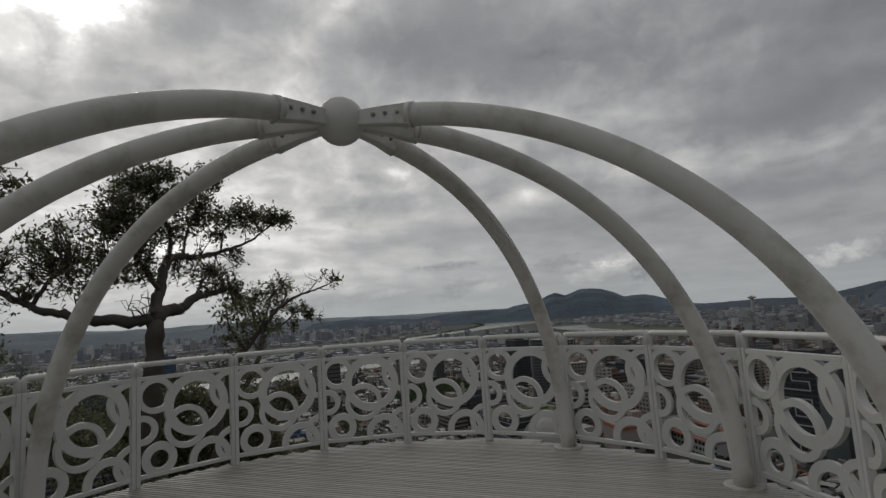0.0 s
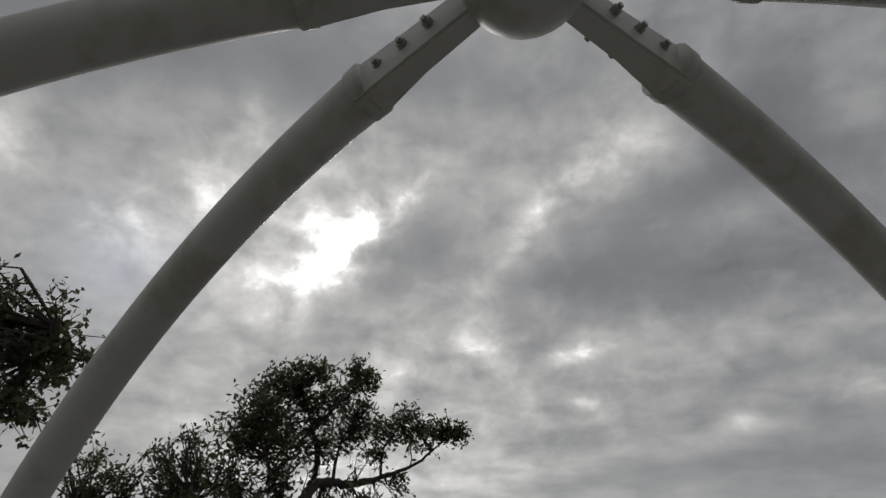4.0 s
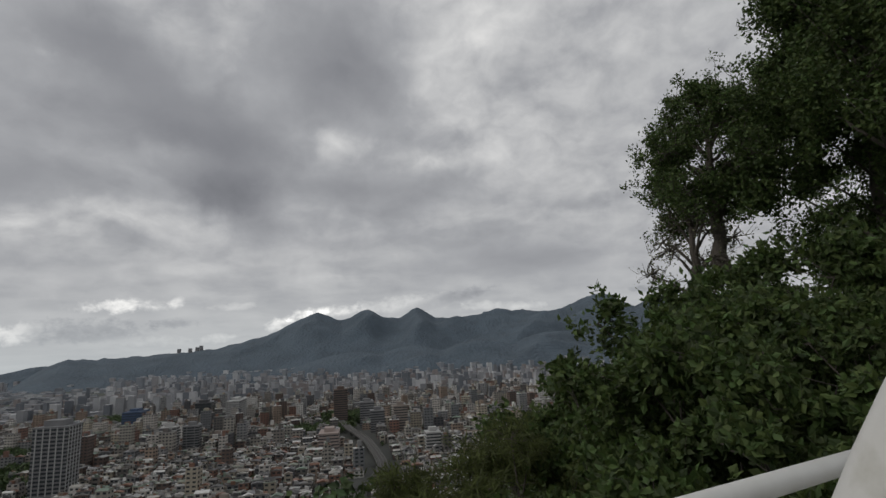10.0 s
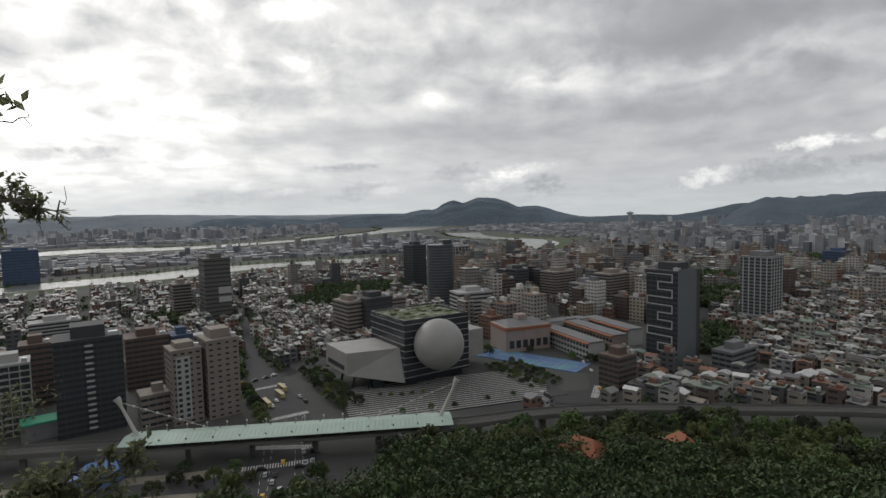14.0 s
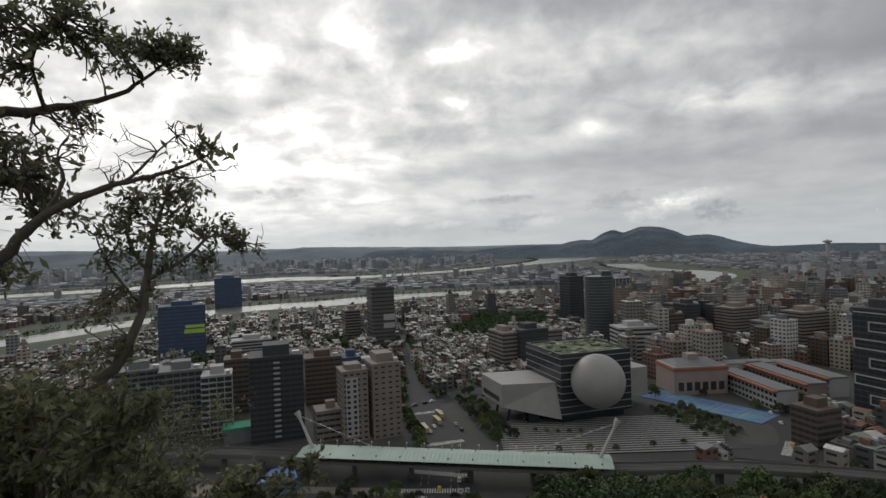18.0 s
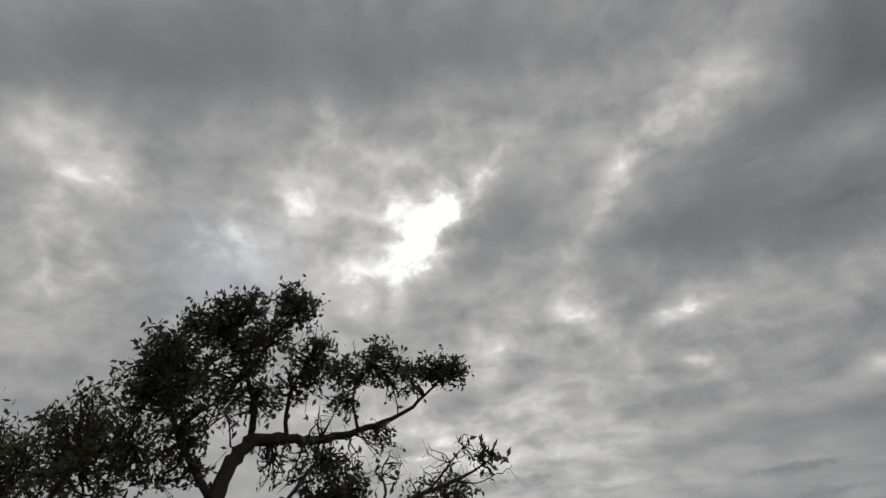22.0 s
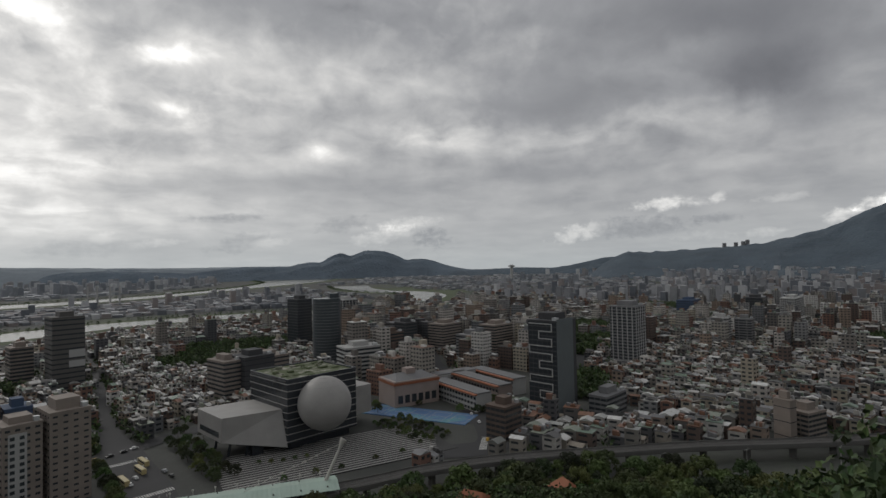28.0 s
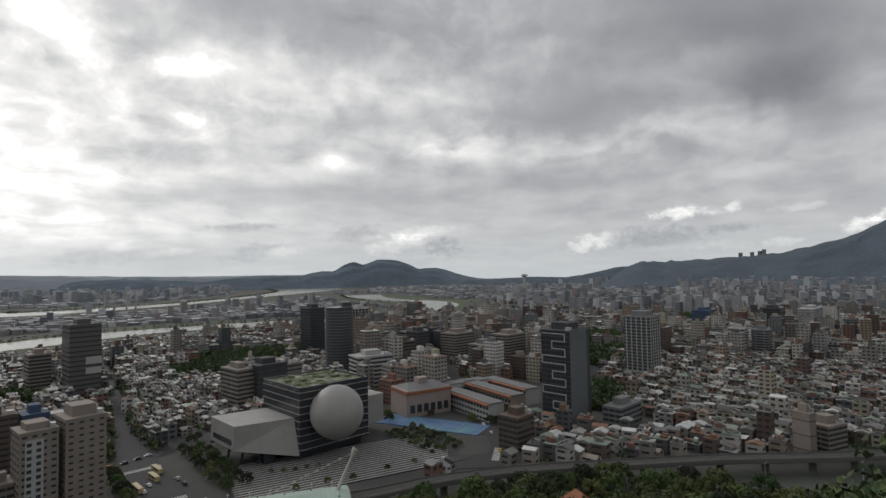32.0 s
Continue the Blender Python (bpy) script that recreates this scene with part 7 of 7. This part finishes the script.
for x, y, R in [(93 + 9 * (k % 2) + 2 * math.sin(k), 288 + 4.6 * k, 3.4 + 1.2 * math.sin(2.3 * k) ** 2) for k in range(19)] + [(112 + 7 * k, 372 + 4 * (k % 2), 3.4) for k in range(7)] + [(120 + 6 * k, 300 - 2.4 * k, 1.6) for k in range(5)] + [(51 - 0.02 * k, 294 + 8 * k, 4.2 + 0.6 * (k % 2)) for k in range(9)] + [(232, 352, 4), (226, 340, 4), (228, 360, 4.2), (272, 300, 4), (276, 285, 4), (280, 268, 3.6), (286, 256, 4), (300, 268, 4.4), (308, 282, 4.4), (318, 262, 4), (262, 336, 3), (120, 268, 2.2), (136, 264, 2.2), (150, 262, 2.0), (172, 262, 2.0), (188, 258, 2.0), (30, 370, 4), (34, 382, 4.4), (54, 396, 4), (100, 384, 4), (106, 392, 3.6)] + [(*spot(a, D), q) for a, D, q in ((10.8, 233, 5.4), (12.5, 236, 4.2), (5.6, 234, 5.2), (4.0, 238, 4.0), (7.6, 236, 3.4), (2.0, 232, 3.6), (0.4, 236, 4.4), (-1.6, 246, 4.2), (-3.4, 240, 3.4), (-5.0, 238, 4.2), (-7.0, 245, 3.6), (-8.4, 236, 3.2), (-2.4, 256, 3.4), (16, 245, 3.6), (19, 240, 4.6), (22, 248, 4.4), *[(-0.5 - 2.1 * q % 17, 198 + 9 * (q % 4) + 2 * (q % 3), 3.2 + 0.5 * (q % 4)) for q in range(22)], (-22, 262, 4.0), (-24, 268, 3.6), (-26, 262, 4.2))] + [(207 + 5.2 * (q % 6) + 1.5 * math.sin(q * 2.1), 264 + 6.5 * (q // 6) + 1.5 * math.cos(q * 3.3), 1.8 + 0.9 * math.sin(q * 1.3) ** 2) for q in range(54) if q % 6 < 5 or q > 12] + [(283 + 4 * (q % 7), 286 + 5 * (q // 7) + 5 * (q % 3), 3.4 + 0.5 * (q % 3)) for q in range(14)] + [(108, 228, 3.6), (114, 222, 3.2), (122, 219, 3.4), (130, 214, 3.2), (102, 236, 2.6)]:
    t = plant(x, y, R, i, max(ZG, ground_z(x, y)))
    t.name = "street_tree"
    t["label"], t["group"] = "small round street tree beside the pavement", "street trees"
    i += 1

# ---- traffic and street furniture ----
M_TYRE = surface("tyre", (0.02, 0.02, 0.02), 0.9)
CARS = [paint("car_white", (0.6, 0.6, 0.6), rough=0.35), paint("car_black", (0.03, 0.03, 0.03), rough=0.3), paint("car_silver", (0.3, 0.31, 0.32), rough=0.3), paint("taxi_yellow", (0.55, 0.33, 0.03), rough=0.35), paint("bus_cream", (0.42, 0.35, 0.18), rough=0.4)]


def vehicle_meshes(L, W2_, H, bus=False):
    bm = bmesh.new()
    if bus:
        box(bm, -L / 2, L / 2, -W2_ / 2, W2_ / 2, 0.35, H)
        bmesh.ops.bevel(bm, geom=list(bm.edges), offset=0.12, segments=1, affect="EDGES")
    else:
        prof = [(-L / 2, 0.3), (L / 2, 0.3), (L / 2, 0.7), (L * 0.25, 0.88), (L * 0.12, H), (-L * 0.28, H), (-L * 0.44, 0.9), (-L / 2, 0.8)]
        a, b = ([bm.verts.new((x, s * W2_ / 2 * (0.86 if z > 1 else 1), z)) for x, z in prof] for s in (-1, 1))
        bm.faces.new(a)
        bm.faces.new(b[::-1])
        for k in range(8):
            bm.faces.new((a[(k + 1) % 8], a[k], b[k], b[(k + 1) % 8]))
        bmesh.ops.recalc_face_normals(bm, faces=bm.faces)
    body = bpy.data.meshes.new("body")
    bm.to_mesh(body)
    bm.free()
    bm = bmesh.new()
    if bus:
        for s in (-1, 1):
            box(bm, -L * 0.46, L * 0.46, s * W2_ / 2 - 0.02, s * W2_ / 2 + 0.02, H * 0.52, H * 0.84)
        box(bm, L / 2 - 0.02, L / 2 + 0.02, -W2_ * 0.44, W2_ * 0.44, H * 0.45, H * 0.86)
    else:
        for s in (-1, 1):
            box(bm, -L * 0.3, L * 0.16, s * W2_ * 0.45 - 0.03, s * W2_ * 0.45 + 0.03, 0.95, H - 0.12)
        box(bm, L * 0.155, L * 0.215, -W2_ * 0.4, W2_ * 0.4, 0.95, H - 0.12)
        box(bm, -L * 0.39, -L * 0.33, -W2_ * 0.4, W2_ * 0.4, 0.95, H - 0.15)
    glass = bpy.data.meshes.new("window")
    bm.to_mesh(glass)
    bm.free()
    glass.materials.append(M_GLASS)
    bm = bmesh.new()
    tube(bm, [(0, -0.12, 0), (0, 0.12, 0)], 0.33 if not bus else 0.48, 12)
    wheel = bpy.data.meshes.new("wheel")
    bm.to_mesh(wheel)
    bm.free()
    wheel.materials.append(M_TYRE)
    return body, glass, wheel


CAR_ME, BUS_ME = vehicle_meshes(4.4, 1.8, 1.5), vehicle_meshes(11.5, 2.5, 3.1, True)


def vehicle(x, y, yaw, col, bus=False, label=""):
    body, glass, wheel = BUS_ME if bus else CAR_ME
    L, Wd = (11.5, 2.5) if bus else (4.4, 1.8)
    ob = thing("bus" if bus else "car", Matrix.Translation((x, y, ZG + 0.37)) @ Matrix.Rotation(radians(yaw), 4, "Z"), label, "bus" if bus else "car", "traffic")
    b = new("body", body.copy())
    b.parent = ob
    b.data.materials.append(CARS[col])
    piece("window", glass, None, ob)
    for sx in (-0.31, 0.31):
        for sy in (-0.5, 0.5):
            w = piece("wheel", wheel, None, ob)
            w.location = (sx * L, sy * Wd * 0.92, 0.33 if not bus else 0.48)
    return ob


TONE = ("white", "black", "silver", "yellow")
for k, (x, y, yaw) in enumerate([(36 + 3.5 * (j % 4) + 2.2 * (j // 4), 216 + 8 * (j // 4) + (j % 3), 76) for j in (0, 2, 3, 5, 8, 9, 14)] + [(58 + 3.4 * (j % 2) + 2.5 * (j // 2), 236 + 12 * (j // 2), -104) for j in range(6)] + [(60, 318, 100), (64, 326, 100), (70, 340, 100), (79, 316, 96), (78, 326, 96), (52, 372, 190), (60, 374, 192), (68, 377, 15), (74, 380, 15), (40, 240, -14), (55, 234, -14), (240, 240, 40), (262, 270, 58), (272, 288, 58)]):
    c = int(g1.integers(0, 3)) if k % 6 else 3
    vehicle(x, y, yaw, c, False, "%s saloon car on the asphalt road" % TONE[c])
for x, y, yaw in ((58, 322, 96), (72, 346, 97), (68, 334, 97)):
    vehicle(x, y, yaw, 4, True, "cream yellow city bus on the road")
# road markings
M_MARK = paint("road_paint", (0.5, 0.5, 0.48))
marks = thing("road_markings", Matrix.Translation((0, 0, ZG + 0.37)), "white zebra crossings and lane lines on the asphalt", "road marking", kind="structure")
zm = boxmesh(-0.28, 0.28, -2.2, 2.2, 0, 0.02)
zme = bpy.data.meshes.new("zebra_bar")
zm.to_mesh(zme)
zm.free()
zme.materials.append(M_MARK)
for cx, cy, yaw, n in ((48, 241, -15, 27), (53, 259, -28, 25), (64, 298, 4, 22), (62, 356, 4, 26), (235, 238, 40, 20)):
    for k in range(n):
        p = piece("zebra_bar", zme, None, marks)
        o = (k - n / 2) * 1.15
        p.location = (cx + o * math.cos(radians(yaw)), cy + o * math.sin(radians(yaw)), 0)
        p.rotation_euler.z = radians(yaw)
lm = boxmesh(-1.6, 1.6, -0.09, 0.09, 0, 0.02)
lme = bpy.data.meshes.new("lane_line")
lm.to_mesh(lme)
lm.free()
lme.materials.append(M_MARK)
for lane in (-9, -5.5, 5.5, 9):
    for k in range(14):
        p = piece("lane_line", lme, None, marks)
        p.location = (41 + lane + 0.25 * 7 * k, 208 + 7 * k, 0)
        p.rotation_euler.z = radians(76)
# painted roof houses under the trees
for x, y, w, d, h, yaw in ((147, 156, 12, 15, 5, 20), (195, 148, 9, 11, 6, -20)):
    z = ground_z(x, y)
    ob = thing("temple_roof_house", Matrix.Translation((x, y, z)) @ Matrix.Rotation(radians(yaw), 4, "Z"), "small house with an orange tiled hip roof among trees", "house")
    part("wall", boxmesh(-w / 2, w / 2, -d / 2, d / 2, -8, h + 3), W_BEIGE, ob)
    bm = bmesh.new()
    v = [bm.verts.new(p) for p in ((-w / 2 - 1, -d / 2 - 1, h + 2.6), (w / 2 + 1, -d / 2 - 1, h + 2.6), (w / 2 + 1, d / 2 + 1, h + 2.6), (-w / 2 - 1, d / 2 + 1, h + 2.6), (0, -d / 4, h + 7), (0, d / 4, h + 7))]
    for f in ((0, 1, 4), (1, 2, 5, 4), (2, 3, 5), (3, 0, 4, 5)):
        bm.faces.new([v[i] for i in f])
    part("roof", bm, W_ORANGE, ob, "orange tiled hip roof")
# street lamps along the railway
for k, q in enumerate(RAIL_LINE[38:84:6]):
    ob = thing("street_lamp", Matrix.Translation((q.x - 12, q.y - 12, ZG)), "tall white double-armed street lamp", "street lamp", "street lamps")
    bm = bmesh.new()
    tube(bm, [(0, 0, 0), (0, 0, 11)], [0.18, 0.1], 8)
    part("pole", bm, W_WHITE, ob)
    for s in (-1, 1):
        bm = bmesh.new()
        tube(bm, [(0, 0, 10.8), (s * 1.2, 0, 11.4), (s * 2.6, 0, 11.3)], 0.1, 6)
        part("arm", bm, W_WHITE, ob)
